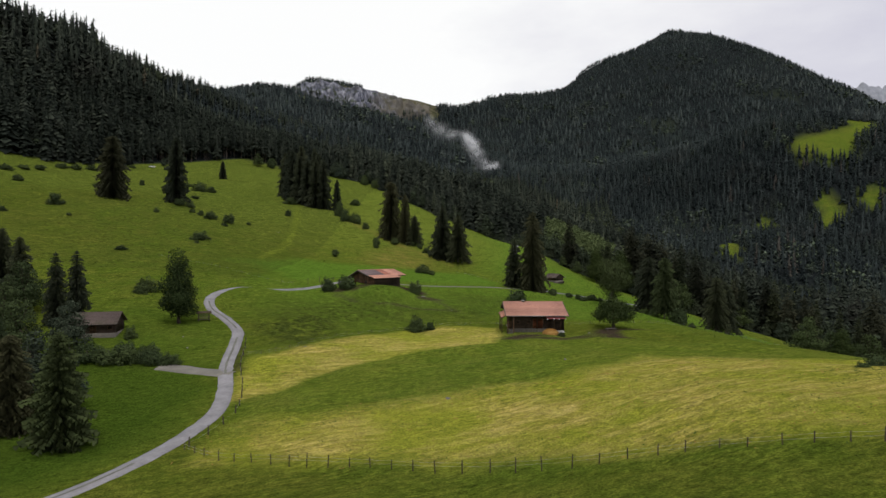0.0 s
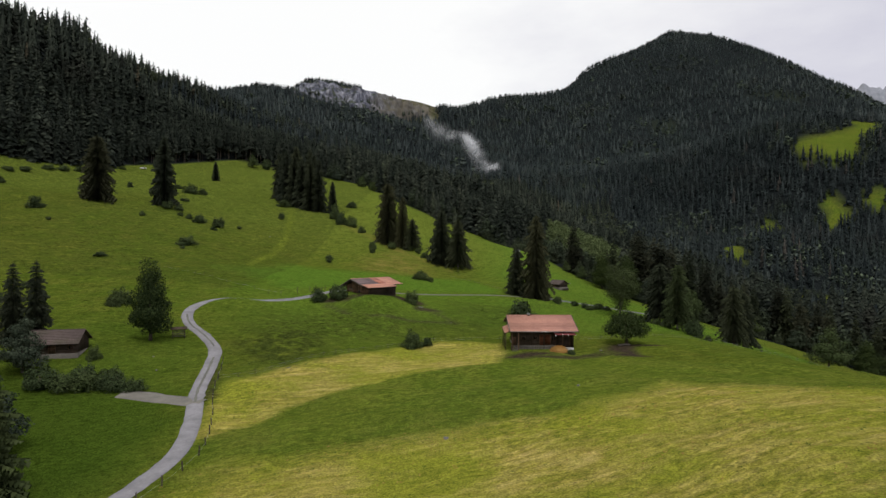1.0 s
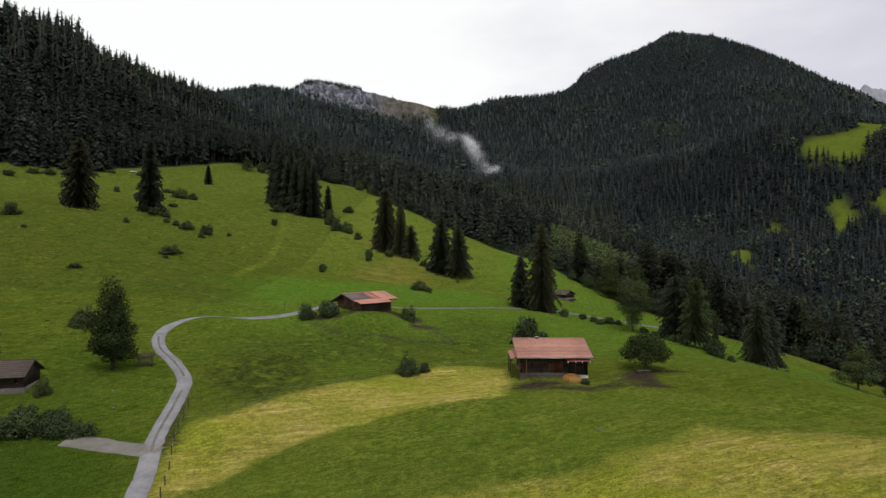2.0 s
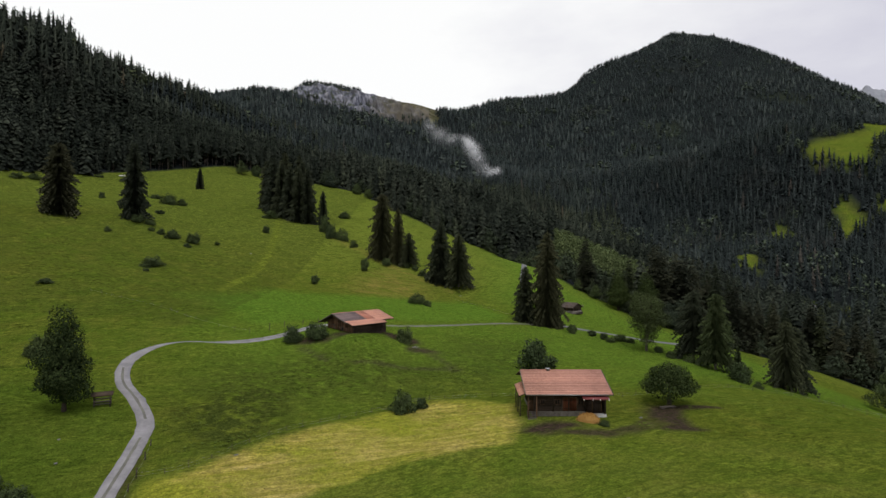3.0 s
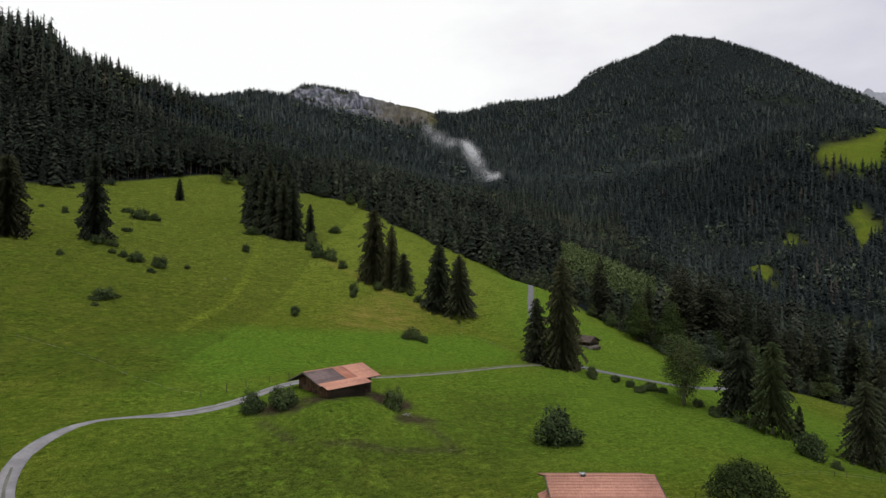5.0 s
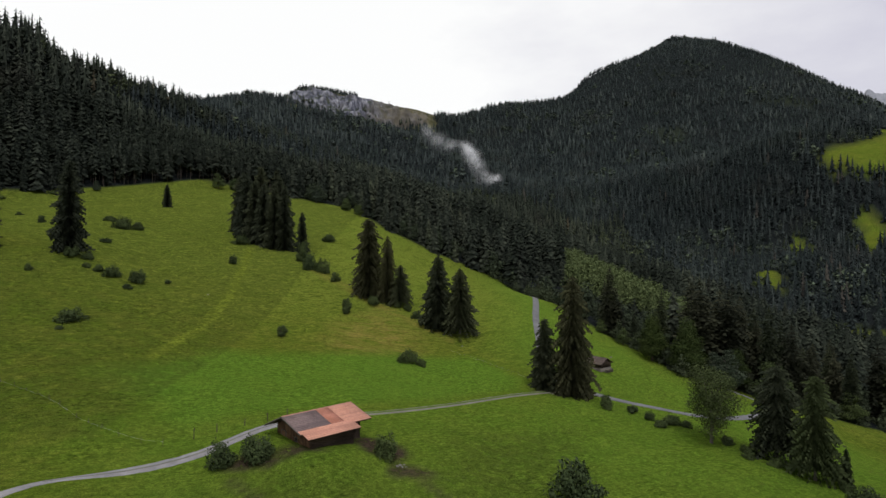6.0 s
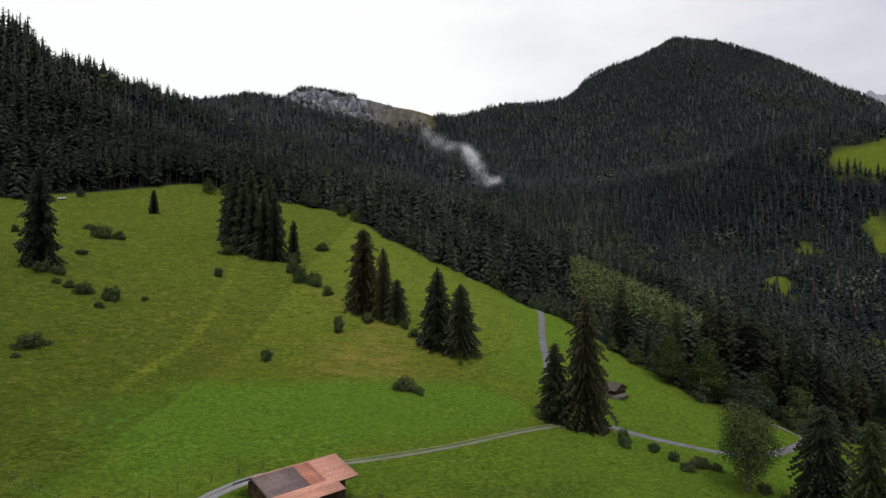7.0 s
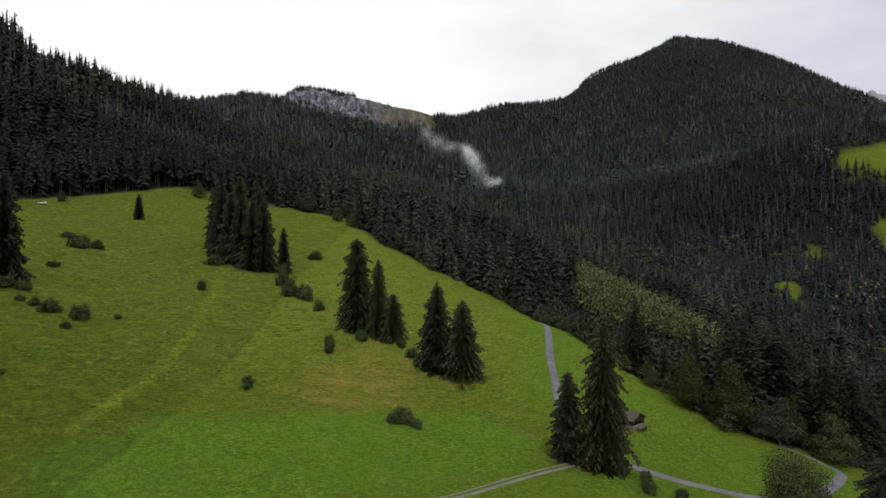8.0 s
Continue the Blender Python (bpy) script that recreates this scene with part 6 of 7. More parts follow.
    box_part("window_frame", [(-6.09, -5.97, -3.1, -3.0, 1.4, 2.3), (-6.09, -5.97, -2.3, -2.2, 1.4, 2.3), (-6.09, -5.97, -3.0, -2.3, 2.2, 2.3), (-6.09, -5.97, -3.0, -2.3, 1.4, 1.5)], M_GREYWOOD, w)
    ob.matrix_basis = pose(-22.8, 199.0, 5.7, 0, 0, 43.9)
    return ob


patched_barn()


# ---------------------------------------------------------------- hut and shed
def small_hut(name, label, x, y, yaw, length, run, wall_h, rise, roof_mat, base_h, z0):
    ob = new(name)
    tagged(ob, label, "hut")
    rz, l2 = wall_h + rise, length / 2
    k = rise / (run - 0.6)
    ez = rz - run * k
    roof_slope(ob, -l2 - 0.5, l2 + 0.5, 0, rz, -run, ez, 0.5, lambda s: [(0, 1, roof_mat)])
    roof_slope(ob, -l2 - 0.5, l2 + 0.5, 0, rz, run, ez, 0.5, lambda s: [(0, 1, roof_mat)])
    w = run - 0.7
    zt = lambda q: rz - 0.3 - abs(q) * k
    log_wall("front_wall", (-l2, l2, -w, -w + 0.2, base_h, zt(w)), M_LOG, ob)
    log_wall("back_wall", (-l2, l2, w - 0.2, w, base_h, zt(w)), M_LOG, ob)
    for q in (-l2, l2 - 0.18):
        gable_wall((q, 0.18, -w + 0.2, 0, w - 0.2, zt(w), rz - 0.3, zt(w), base_h), M_LOG, ob)
    box_part("base", [(-l2 - 0.08, l2 + 0.08, -w - 0.08, -w + 0.25, -2.0, base_h), (-l2 - 0.08, l2 + 0.08, w - 0.25, w + 0.08, -2.0, base_h), (-l2 - 0.08, -l2 + 0.25, -w + 0.25, w - 0.25, -2.0, base_h), (l2 - 0.25, l2 + 0.08, -w + 0.25, w - 0.25, -2.0, base_h)], M_STONE, ob, "grey masonry base")
    plank_door(ob, -0.5, 0.5, -w - 0.02, base_h, base_h + 1.8, M_BOARD)
    window_in(ob, l2 - 1.4, l2 - 0.7, -w - 0.01, base_h + 0.8, base_h + 1.4)
    v, f = tube([(0, 0, 0), (0, 0, length + 1.0)], [0.1, 0.1], 6)
    part_ob("ridge_cap", part_mesh("ridge_cap", [(c - l2 - 0.5, a, rz + 0.08 + b * 0.6) for a, b, c in v], f, roof_mat), ob)
    ob.matrix_basis = pose(x, y, z0, 0, 0, yaw)
    return ob


small_hut("hut", "small dark log hut with a brown shingle roof beside the lane", 53.6, 286.0, -48, 6.0, 3.6, 2.2, 1.5, M_SHINGLE, 0.6, 2.0)
small_hut("shed", "dark wooden shed with a mossy shingle roof on a concrete base", -74.6, 127.5, 14, 8.5, 4.0, 2.6, 1.9, M_SHINGLE, 0.45, 0.6)


def wood_stack():
    r = random.Random(12)
    ob = new("wood_stack")
    tagged(ob, "pale split firewood stacked beside the hut", "wood stack")
    for i in range(3):
        for j in range(11):
            a = 0.16 * r.uniform(0.8, 1.1)
            v, f = tube([(0, 0, 0), (0, 0, 1.0)], [a, a * 0.95], 6)
            v = [(0.33 * j + x + 0.15 * (i % 2), z - 0.5 + r.uniform(-0.04, 0.04) * 0, 0.18 + 0.3 * i + y) for x, y, z in v]
            part_ob("log", part_mesh("log", v, f, M_PALE_BARK), ob)
    ob.matrix_basis = pose(55.0, 281.6, z_at(55.0, 281.6) - 0.05, 0, 0, 42)


wood_stack()


# ---------------------------------------------------------------- hay rack, straw heap, trough, parked car
def hay_rack():
    ob = new("hay_rack")
    tagged(ob, "small roofed wooden hay rack under the maple", "hay rack")
    for x in (-1.2, 1.2):
        for y in (-0.7, 0.7):
            box_part("leg", [(x - 0.08, x + 0.08, y - 0.08, y + 0.08, -0.4, 2.1)], M_POST, ob)
    box_part("roof", [(-1.7, 1.7, -1.2, 0.0, 2.0, 2.08, 0.45), (-1.7, 1.7, 0.0, 1.2, 2.45, 2.53, -0.45)], M_LOG, ob)
    for z in (0.5, 1.0, 1.5):
        box_part("rail", [(-1.25, 1.25, -0.82, -0.74, z, z + 0.12), (-1.25, 1.25, 0.74, 0.82, z, z + 0.12), (-1.32, -1.24, -0.7, 0.7, z, z + 0.12), (1.24, 1.32, -0.7, 0.7, z, z + 0.12)], M_GREYWOOD, ob)
    ob.matrix_basis = pose(-57.6, 141.8, z_at(-57.6, 141.8), 0, 0, 25)


hay_rack()


def heap(name, label, category, x, y, rx, ry, h, mat, straws, seed):
    """A loose heap: a rough mound with straws sticking out of it."""
    r = random.Random(seed)
    v, f, n, m = [], [], 26, 9
    for i in range(m + 1):
        s = i / m
        for k in range(n):
            a = 6.2832 * k / n
            w = 1 + 0.16 * noise.noise((math.cos(a) * 1.7 + seed, math.sin(a) * 1.7, s * 2)) + 0.10 * noise.noise((math.cos(a) * 6, math.sin(a) * 6, s * 7 + seed))
            q = math.cos(s * math.pi / 2) ** 0.8
            v.append((rx * q * w * math.cos(a), ry * q * w * math.sin(a), h * math.sin(s * math.pi / 2) * (1 + 0.12 * noise.noise((a, s * 3, seed))) - 0.25))
        if i:
            for k in range(n):
                b = (i - 1) * n
                f.append((b + k, b + (k + 1) % n, b + n + (k + 1) % n, b + n + k))
    f.append(tuple(m * n + k for k in (0, 6, 13, 19)))
    ob = new(name)
    tagged(ob, label, category)
    part_ob("mound", part_mesh("mound", v, f, mat), ob)
    sv, sf = [], []
    for _ in range(straws):
        a, s = r.random() * 6.283, r.random()
        q = math.cos(s * math.pi / 2) ** 0.8
        c = np.array([rx * q * math.cos(a), ry * q * math.sin(a), h * math.sin(s * math.pi / 2) - 0.2])
        d = np.array([r.uniform(-1, 1), r.uniform(-1, 1), r.uniform(-0.2, 0.6)]) * 0.3
        e = np.array([r.uniform(-1, 1), r.uniform(-1, 1), 0]) * 0.05
        i = len(sv)
        sv += [c - d, c + d + e, c + d - e]
        sf.append((i, i + 1, i + 2))
    part_ob("loose_straw", part_mesh("loose_straw", sv, sf, mat), ob)
    ob.matrix_basis = pose(x, y, z_at(x, y))


heap("straw_heap", "golden heap of loose straw bedding before the barn", "straw heap", 26.3, 145.0, 2.1, 1.6, 1.6, M_STRAW, 1600, 3)


def water_trough():
    ob = new("water_trough")
    tagged(ob, "pale hollowed log trough under the spreading tree", "trough")
    n, v, f = 10, [], []
    prof = [(math.cos(math.pi * (1 + k / n)) * 0.36, 0.36 + math.sin(math.pi * (1 + k / n)) * 0.34) for k in range(n + 1)]
    prof += [(x * 0.75, 0.1 + (z - 0.02) * 0.78) for x, z in reversed(prof)]
    for x in (-1.5, 1.5):
        v += [(x, a, b) for a, b in prof]
    m = len(prof)
    f = [(k, (k + 1) % m, m + (k + 1) % m, m + k) for k in range(m)]
    part_ob("basin", part_mesh("basin", v, f, M_GREYWOOD), ob)
    box_part("end_board", [(-1.5, -1.42, -0.33, 0.33, 0.04, 0.36), (1.42, 1.5, -0.33, 0.33, 0.04, 0.36)], M_GREYWOOD, ob)
    for x in (-1.0, 1.0):
        box_part("bearer", [(x - 0.12, x + 0.12, -0.5, 0.5, -0.3, 0.04)], M_GREYWOOD, ob)
    ob.matrix_basis = pose(43.6, 153.6, z_at(43.6, 153.6) + 0.1, 0, 0, 12)


water_trough()


def parked_car():
    ob = new("car")
    tagged(ob, "small white car parked at the forest edge", "car")
    prof = [(-2.1, 0.35), (-2.1, 0.85), (-1.25, 0.98), (-0.6, 1.45), (0.9, 1.48), (1.7, 0.98), (2.1, 0.9), (2.1, 0.35)]
    n = len(prof)
    v = [(x, s * (0.82 if z < 1.2 else 0.68), z) for s in (-1, 1) for x, z in prof]
    f = [(k, (k + 1) % n, n + (k + 1) % n, n + k) for k in range(n)] + [(0, 1, 2, 7), (2, 5, 6, 7), (2, 3, 4, 5), (8, 15, 10, 9), (10, 15, 14, 13), (10, 13, 12, 11)]
    part_ob("body", part_mesh("body", v, f, M_WHITE), ob)
    box_part("side_window", [(-0.75, 1.2, -0.80, -0.70, 1.02, 1.36), (-0.75, 1.2, 0.70, 0.80, 1.02, 1.36)], M_DARK, ob)
    for x in (-1.35, 1.3):
        for y in (-0.8, 0.8):
            tv, tf = tube([(0, 0, -0.1), (0, 0, 0.1)], [0.32, 0.32], 12)
            part_ob("wheel", part_mesh("wheel", [(x + a, y + c, 0.3 + b) for a, b, c in tv], tf, M_DARK), ob)
    ob.matrix_basis = pose(-221, 448.5, z_at(-221, 448.5) + 0.25, 0, 0, 8)


parked_car()


# ---------------------------------------------------------------- fences
def fence(label, pts, step, post_h, wires, seed, thick=0.075, missing=0.0):
    r = random.Random(seed)
    line = smooth_line(pts, 0.5)
    run = np.r_[0, np.cumsum(np.linalg.norm(np.diff(line, axis=0), axis=1))]
    ob = new("fence")
    tagged(ob, label, "fence")
    tops, s = [], 0.0
    while s <= run[-1]:
        x, y = float(np.interp(s, run, line[:, 0])), float(np.interp(s, run, line[:, 1]))
        h, lean = post_h * r.uniform(0.82, 1.15), (r.uniform(-0.09, 0.09), r.uniform(-0.09, 0.09))
        z = z_at(x, y)
        if r.random() >= missing:
            v, f = tube([(0, 0, -0.5), (lean[0] * h * 0.5, lean[1] * h * 0.5, h * 0.5), (lean[0] * h, lean[1] * h, h), (lean[0] * h, lean[1] * h, h + 0.04)], [thick, thick * 0.95, thick * 0.9, thick * 0.3], 6)
            p = part_ob("post", part_mesh("post", v, f, M_POST), ob)
            p.location = (x, y, z)
            tops.append((x, y, z, h))
        s += step * r.uniform(0.85, 1.15)
    for k in range(wires):
        v, f, q = [], [], 0.45 + 0.45 * k / max(1, wires - 1)
        pts3 = [(x, y, z + post_h * 0.85 * q) for x, y, z, h in tops]
        for i, (a, b) in enumerate(zip(pts3, pts3[1:])):
            for j in range(3):
                s0, s1 = j / 3, (j + 1) / 3
                o = len(v)
                for t in (s0, s1):
                    p = [a[c] + (b[c] - a[c]) * t for c in range(3)]
                    p[2] -= 0.05 * math.sin(math.pi * t)
                    v += [(p[0], p[1], p[2] - 0.008), (p[0] + 0.008, p[1] + 0.004, p[2] + 0.006), (p[0] - 0.008, p[1] - 0.004, p[2] + 0.006)]
                f += [(o + e, o + (e + 1) % 3, o + 3 + (e + 1) % 3, o + 3 + e) for e in range(3)]
        part_ob("wire", part_mesh("wire", v, f, M_IRON), ob)


fence("weathered post and wire fence below the hay meadow", [(-33, 75), (-27.5, 71), (-18, 68), (-3, 62.5), (10, 58), (20, 55), (29, 51), (38, 46.5), (48, 40)], 2.6, 0.98, 2, 1, 0.065)
fence("dark post fence along the gravel road", [(-32.8, 76), (-32, 82), (-31.6, 90), (-34.4, 101), (-39.6, 115), (-42.6, 127), (-45, 134)], 4.2, 1.15, 1, 2, 0.10)
fence("thin post and wire fence above the hay meadow", [(-41, 121), (-35, 124.5), (-27, 136.5), (-18, 145.5), (-9, 153.5), (-2, 159.5), (14, 162), (17, 160)], 3.4, 1.1, 2, 3, 0.06)
fence("thin post and wire fence along the cow pasture", [(31.5, 160), (44, 164), (58, 173), (68, 178.5), (81, 182), (89, 181), (103, 182.5), (118, 181)], 3.4, 1.1, 2, 4, 0.06)
fence("low stake fence across the grazed slope", [(-104, 216), (-98, 214), (-78, 205), (-66, 196.5), (-54, 192.5), (-47, 193)], 4.0, 1.0, 1, 5, 0.055)
fence("old stake fence beside the track", [(-45, 196), (-37, 203), (-31, 210)], 5.0, 1.6, 0, 6, 0.09)
fence("stake fence beside the lane and field", [(4, 291), (12, 284), (20, 276), (28, 268)], 3.0, 0.9, 1, 7, 0.055)

# ---------------------------------------------------------------- stones
def stones():
    r = random.Random(9)
    for x, y, s in ((36.2, 146.8, 0.45), (-57.2, 129.7, 0.5), (-53.6, 123.5, 0.35), (-6.6, 193.2, 0.6), (-6.0, 193.6, 0.5), (-7.1, 192.6, 0.55), (-6.2, 192.7, 0.45), (-5.6, 193.0, 0.4), (-30.1, 128.6, 0.8), (-27.3, 124.6, 0.6),
                    (-84.5, 302, 0.9), (2.5, 180.6, 0.5), (6.5, 181, 0.4), (23.1, 112, 0.4), (0.7, 89.5, 0.7), (34.5, 256.5, 0.6), (38.5, 255.8, 0.7), (32.8, 257.4, 0.5), (61.5, 299, 0.7), (8, 297, 0.7)):
        s *= 0.55
        v, f = [], []
        n, m = 9, 5
        for i in range(m + 1):
            t = math.pi * i / m
            for k in range(n):
                a = 6.2832 * k / n
                w = 1 + 0.35 * noise.noise((math.sin(t) * math.cos(a) * 1.3 + x, math.sin(t) * math.sin(a) * 1.3 + y, math.cos(t) * 1.3))
                v.append((s * w * math.sin(t) * math.cos(a) * 1.2, s * w * math.sin(t) * math.sin(a), s * w * math.cos(t) * 0.7))
            if i:
                f += [((i - 1) * n + k, i * n + k, i * n + (k + 1) % n, (i - 1) * n + (k + 1) % n) for k in range(n)]
        ob = new("rock", part_mesh("rock", v, f, M_ROCK))
        tagged(ob, "pale grey limestone rock lying in the grass", "rock", "rocks in the grass")
        ob.matrix_basis = pose(x, y, z_at(x, y) + 0.12 * s, 0, 0, r.uniform(0, 360))


stones()


# ---------------------------------------------------------------- weeds, tussocks, hay
def tuft_proto(seed, blades, size):
    r = random.Random(seed)
    v, f = [], []
    for _ in range(blades):
        a, l = r.random() * 6.283, size * r.uniform(0.6, 1.3)
        b = np.array([math.cos(a), math.sin(a), 0]) * size * 0.35 * r.random()
        d = np.array([math.cos(a) * 0.88, math.sin(a) * 0.88, 0.46]) * l
        w = np.array([-math.sin(a), math.cos(a), 0]) * l * 0.22
        i = len(v)
        v += [b - w, b + w, b + d]
        f.append((i, i + 1, i + 2))
    return np.array(v), np.array(f), np.zeros(len(f), int)


def strew(name, label, mat, seed, step, area, chance, protos, size):
    g, x, y = scatter(seed, step, *area)
    keep = (wooded(x, y) < -3) & (road_distance(x, y) > 2.2) & (np.hypot((x - 41.5) / 6.5, (y - 148.5) / 10) > 1) & (np.hypot((x - 23) / 10, (y - 140) / 4.5) > 1) & (g.random(len(x)) < chance(x, y)) & (np.abs(x) < 0.78 * y + 15)
    x, y = x[keep], y[keep]
    s = g.uniform(*size, len(x))
    dz = np.zeros(len(x))
    ob = assemble(name, protos, g.integers(0, len(protos), len(x)), x, y, sheet_z(x, y) - 0.04, s, s, g.uniform(0, 6.28, len(x)), [mat])
    tagged(ob, label, "grass", kind="stuff")


def sheet_z(x, y):
    """Height of the uneven turf."""
    op = np.clip(-wooded(x, y) / 8, 0, 1) * np.clip((road_distance(x, y) - 2.5) / 5, 0, 1)
    return height(x, y) + op * (0.42 * wobble(x, y, 17, 1) + 0.27 * wobble(x, y, 7.5, 2) + 0.15 * wobble(x + 0.4 * y, y, 3.6, 3) + terraces(x, y))


FENCE_BANK = [(-41, 122.5), (-35.5, 126), (-28, 138), (-19, 147), (-10, 155), (-2.5, 161)]


def rough_here(x, y):
    a = np.maximum(soft(inside(ROUGH_SLOPE, x, y), 4), soft(inside(ROUGH_HOLLOW, x, y), 7))
    lane = np.exp(-(inside([(50, 246), (64, 228), (74, 214), (80, 200), (84, 204), (78, 220), (66, 234)], x, y) / 6) ** 2)
    clumps = 0.02 * (wobble(x, y, 14, 31) > 0.45)
    hedge = np.zeros_like(x)
    for (ax, ay), (bx, by) in zip(FENCE_BANK, FENCE_BANK[1:]):
        ex, ey = bx - ax, by - ay
        s = np.clip(((x - ax) * ex + (y - ay) * ey) / (ex * ex + ey * ey), 0, 1)
        hedge = np.maximum(hedge, np.exp(-(np.hypot(x - ax - s * ex, y - ay - s * ey) / 1.6) ** 2))
    return np.clip(0.55 * a + 0.6 * lane + clumps + 0.5 * hedge * (wobble(x, y, 6, 37) > -0.3), 0, 0.7)


strew("weeds", "rank dark green weeds and docks in the pasture", M_WEED_DARK, 81, 0.75, (-110, 120, 90, 300), rough_here, [tuft_proto(1, 10, 0.34), tuft_proto(2, 11, 0.38), tuft_proto(3, 9, 0.32)], (0.4, 1.1))
strew("grass_tufts", "tussocks of coarse meadow grass", M_WEED, 82, 1.1, (-110, 110, 40, 240), lambda x, y: np.clip(0.16 + 0.35 * wobble(x, y, 9, 32), 0.02, 0.5) * (1 - 0.65 * soft(inside(FIELD, x, y), 2)), [tuft_proto(4, 7, 0.24), tuft_proto(5, 6, 0.22)], (0.45, 1.1))
strew("dark_grass_tufts", "dark green clumps of ungrazed grass", M_TUSSOCK, 84, 1.2, (-110, 110, 40, 240), lambda x, y: np.clip(0.12 + 0.4 * wobble(x, y, 7, 35), 0.0, 0.45) * (1 - 0.5 * soft(inside(HAY_NEAR, x, y), 2)) * (1 - soft(inside(HAY_FAR, x, y), 2)), [tuft_proto(8, 7, 0.24), tuft_proto(9, 6, 0.22)], (0.45, 1.1))
strew("slope_tussocks", "rough tussocks on the grazed slope", M_TUSSOCK, 85, 1.6, (-240, 120, 130, 470), lambda x, y: np.clip(0.16 + 0.55 * wobble(x, y, 11, 38) + 0.2 * wobble(x, y, 40, 39), 0.0, 0.6) * (1 - 0.8 * soft(inside(LUSH_FIELD, x, y), 3)) * (1 - soft(inside(FIELD, x, y), 3)), [tuft_proto(12, 8, 0.50), tuft_proto(13, 8, 0.45), tuft_proto(14, 7, 0.55)], (0.5, 1.2))
strew("pale_tussocks", "pale tufts of dry grass on the grazed slope", M_WEED, 86, 2.1, (-240, 120, 130, 470), lambda x, y: np.clip(0.14 + 0.5 * wobble(x, y, 9, 46) + 0.2 * wobble(x, y, 33, 47), 0.0, 0.5) * (1 - 0.7 * soft(inside(LUSH_FIELD, x, y), 3)) * (1 - soft(inside(FIELD, x, y), 3)), [tuft_proto(15, 8, 0.50), tuft_proto(16, 7, 0.45)], (0.5, 1.1))


def swath(x, y, size, seed):
    """Noise drawn out along the mowing."""
    return wobble((0.956 * x + 0.292 * y) * 0.16, -0.292 * x + 0.956 * y, size, seed)


strew("stubble_clumps", "dark green clumps left standing in the mown meadow", M_TUSSOCK, 87, 0.8, (-36, 110, 44, 158), lambda x, y: soft(inside(FIELD, x, y), 2) * np.clip(0.10 + 0.5 * swath(x, y, 1.7, 93) + 0.25 * wobble(x, y, 12, 94), 0.0, 0.55), [tuft_proto(17, 7, 0.26), tuft_proto(18, 6, 0.30)], (0.5, 1.2))
strew("hay_swaths", "lines of dry hay left along the mowing", M_STRAW, 88, 0.8, (-36, 110, 46, 158), lambda x, y: np.maximum(soft(inside(HAY_NEAR, x, y), 4), soft(inside(HAY_FAR, x, y), 2)) * np.clip(0.65 * swath(x, y, 2.3, 95) - 0.12 + 0.2 * wobble(x, y, 14, 96), 0.0, 0.5), [tuft_proto(19, 6, 0.32), tuft_proto(20, 6, 0.28)], (0.5, 1.2))
strew("fore_tufts", "coarse grass tufts below the meadow fence", M_TUSSOCK, 89, 0.7, (-40, 70, 36, 80), lambda x, y: (1 - soft(inside(FIELD, x, y), 1)) * np.clip(0.25 + 0.4 * wobble(x, y, 3.5, 97), 0.0, 0.6), [tuft_proto(21, 7, 0.26), tuft_proto(22, 6, 0.24)], (0.5, 1.2))
strew("cut_hay", "wisps of dry cut hay lying on the stubble", M_STRAW, 83, 0.9, (-40, 110, 46, 158), lambda x, y: 0.22 * np.maximum(soft(inside(HAY_NEAR, x, y), 4), soft(inside(HAY_FAR, x, y), 2)) * (wobble(x * 0.4, y, 5, 33) > 0.0), [tuft_proto(6, 5, 0.30), tuft_proto(7, 6, 0.26)], (0.5, 1.1))


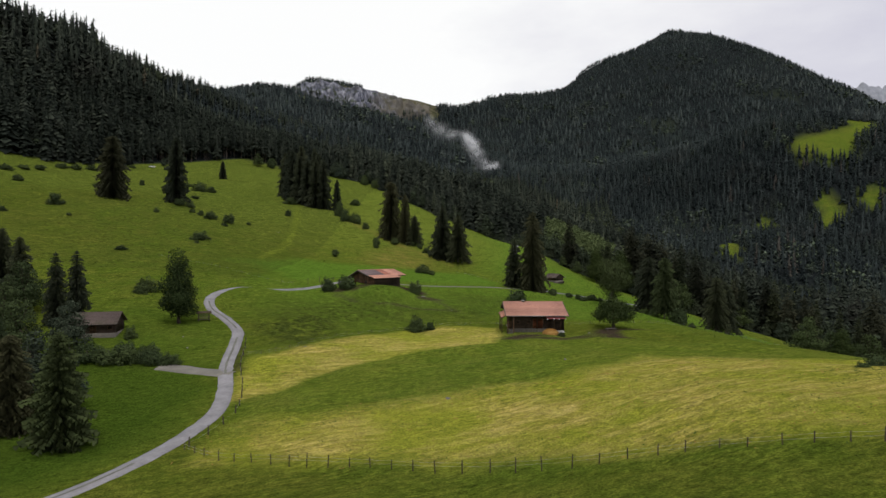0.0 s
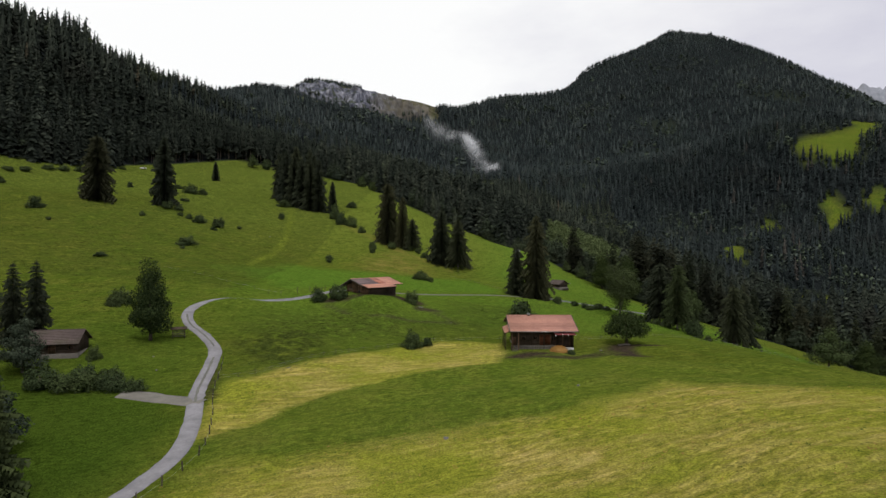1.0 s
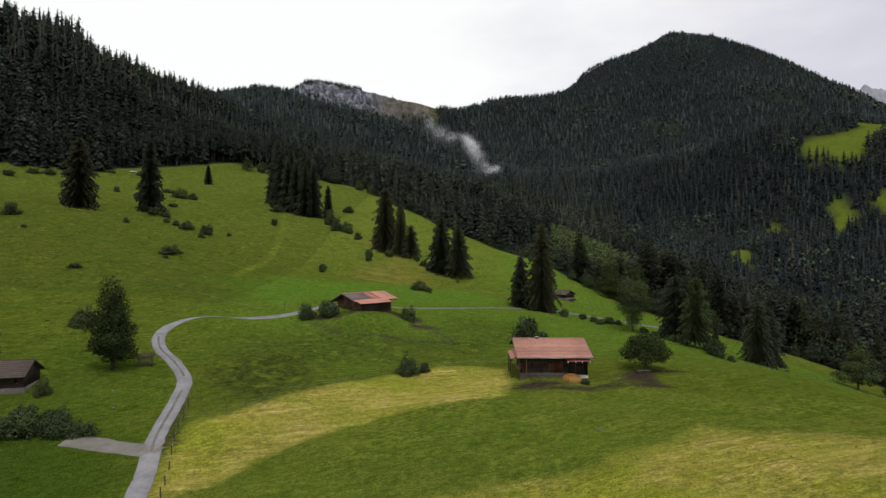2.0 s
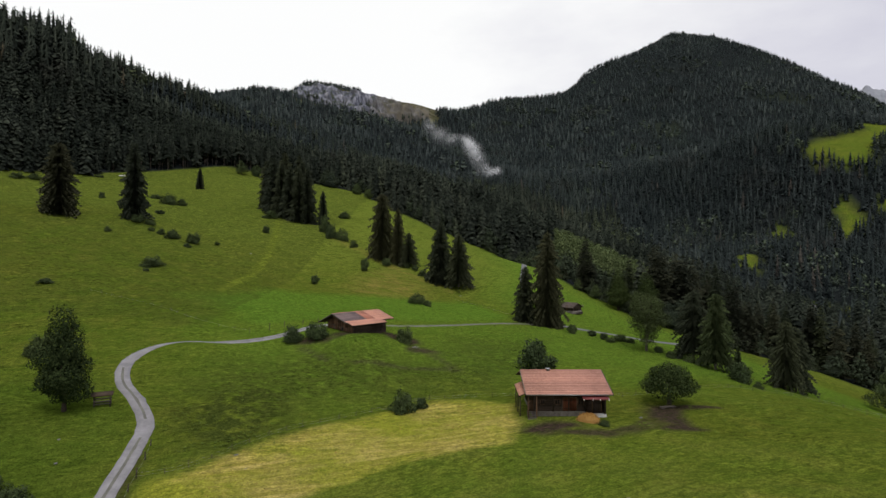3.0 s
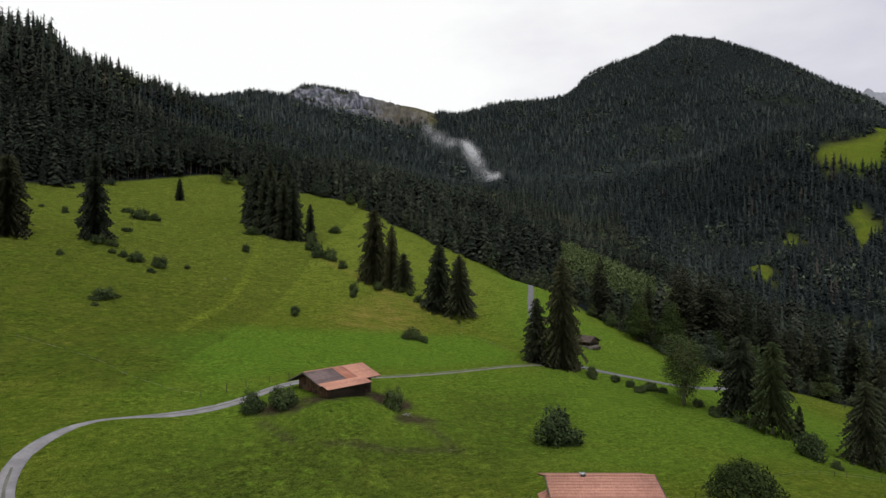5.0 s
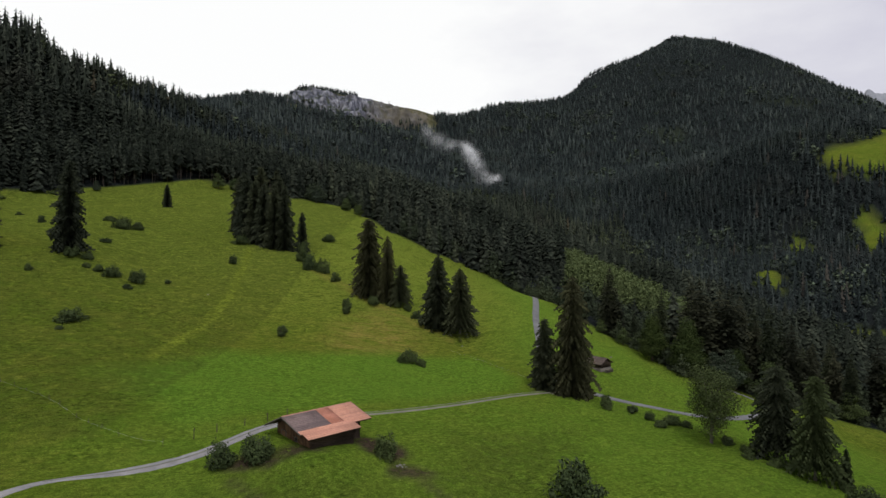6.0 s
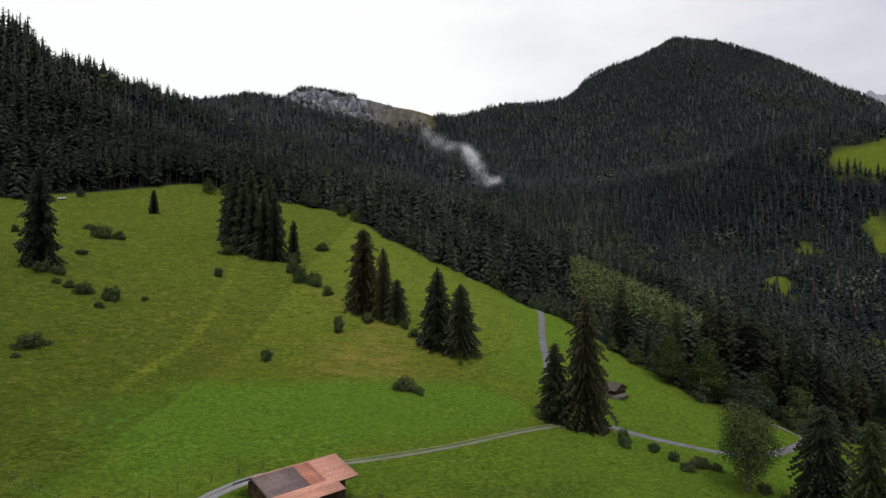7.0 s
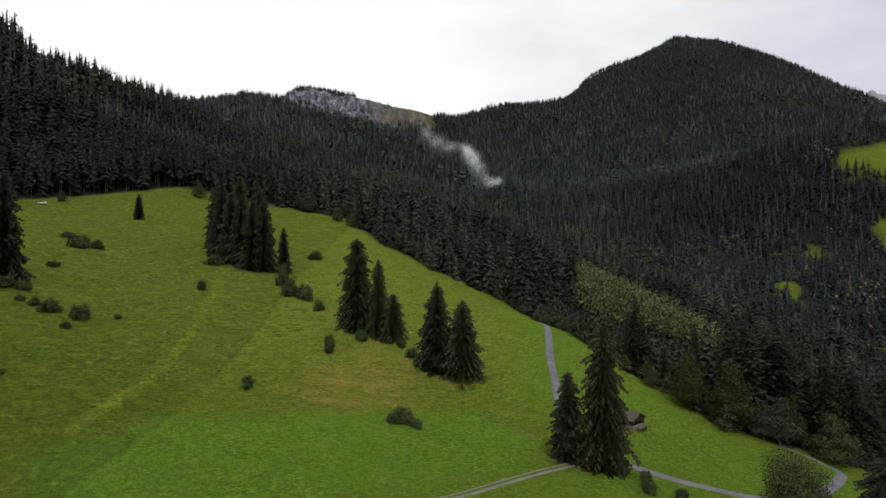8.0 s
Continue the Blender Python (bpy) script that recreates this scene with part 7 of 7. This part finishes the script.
# ---------------------------------------------------------------- mist and distant rocks
def mist(label, puffs):
    """Veils of mist: domed sheets that thin out towards their rims."""
    ob = new("mist")
    tagged(ob, label, "mist")
    for i, (x, y, z, rx, rz, tilt) in enumerate(puffs):
        n = 22
        u, v = np.meshgrid(np.linspace(-1, 1, n), np.linspace(-1, 1, n))
        rr = np.sqrt(u * u + v * v) * (1 + 0.25 * wobble(u * 10 + i * 7, v * 10, 4.0, 91))
        c, s = math.cos(tilt), math.sin(tilt)
        px, pz = rx * u * c - rz * v * s, rx * u * s + rz * v * c
        co = np.stack([x + px, y - 14 * (1 - np.minimum(1, u * u + v * v)) + 2 * i, z + pz], -1)
        me = mesh_of("veil", co.reshape(-1, 3), grid_faces(n, n), True)
        set_attr(me, "soft", (0.5 if i < 3 else 1.0) * np.clip(1.15 - 1.15 * rr, 0, 1) ** 1.3)
        me.materials.append(M_MIST)
        p = part_ob("veil", me, ob)
        p.visible_shadow = False


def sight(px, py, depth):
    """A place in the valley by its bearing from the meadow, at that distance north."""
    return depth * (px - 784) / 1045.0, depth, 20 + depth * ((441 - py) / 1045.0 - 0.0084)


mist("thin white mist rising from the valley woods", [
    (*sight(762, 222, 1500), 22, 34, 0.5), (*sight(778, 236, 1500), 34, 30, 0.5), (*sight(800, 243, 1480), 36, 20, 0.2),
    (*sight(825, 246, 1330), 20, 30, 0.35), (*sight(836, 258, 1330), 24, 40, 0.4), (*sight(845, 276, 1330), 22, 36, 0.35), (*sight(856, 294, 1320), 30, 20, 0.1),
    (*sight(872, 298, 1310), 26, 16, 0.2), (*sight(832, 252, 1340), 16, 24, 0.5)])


def rocky_peaks():
    nx, ny = 150, 26
    u, v = np.meshgrid(np.linspace(0, 1, nx), np.linspace(0, 1, ny))
    x = 2300 + 900 * u
    y = 3560 + 260 * v
    crest = 950 + 85 * np.exp(-((u - 0.31) / 0.07) ** 2) + 120 * np.exp(-((u - 0.62) / 0.2) ** 2) + 35 * np.exp(-((u - 0.12) / 0.06) ** 2)
    crest = crest + 20 * wobble(x, y * 0, 45, 41) + 9 * wobble(x, y * 0, 15, 42)
    z = 430 + (crest - 430) * (1 - np.abs(v - 0.5) * 2) ** 0.85 + 16 * wobble(x, y, 30, 43) * (1 - np.abs(v - 0.5) * 2)
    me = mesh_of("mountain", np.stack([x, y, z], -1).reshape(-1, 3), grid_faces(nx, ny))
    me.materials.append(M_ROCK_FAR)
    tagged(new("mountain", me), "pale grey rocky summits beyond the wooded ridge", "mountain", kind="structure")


rocky_peaks()
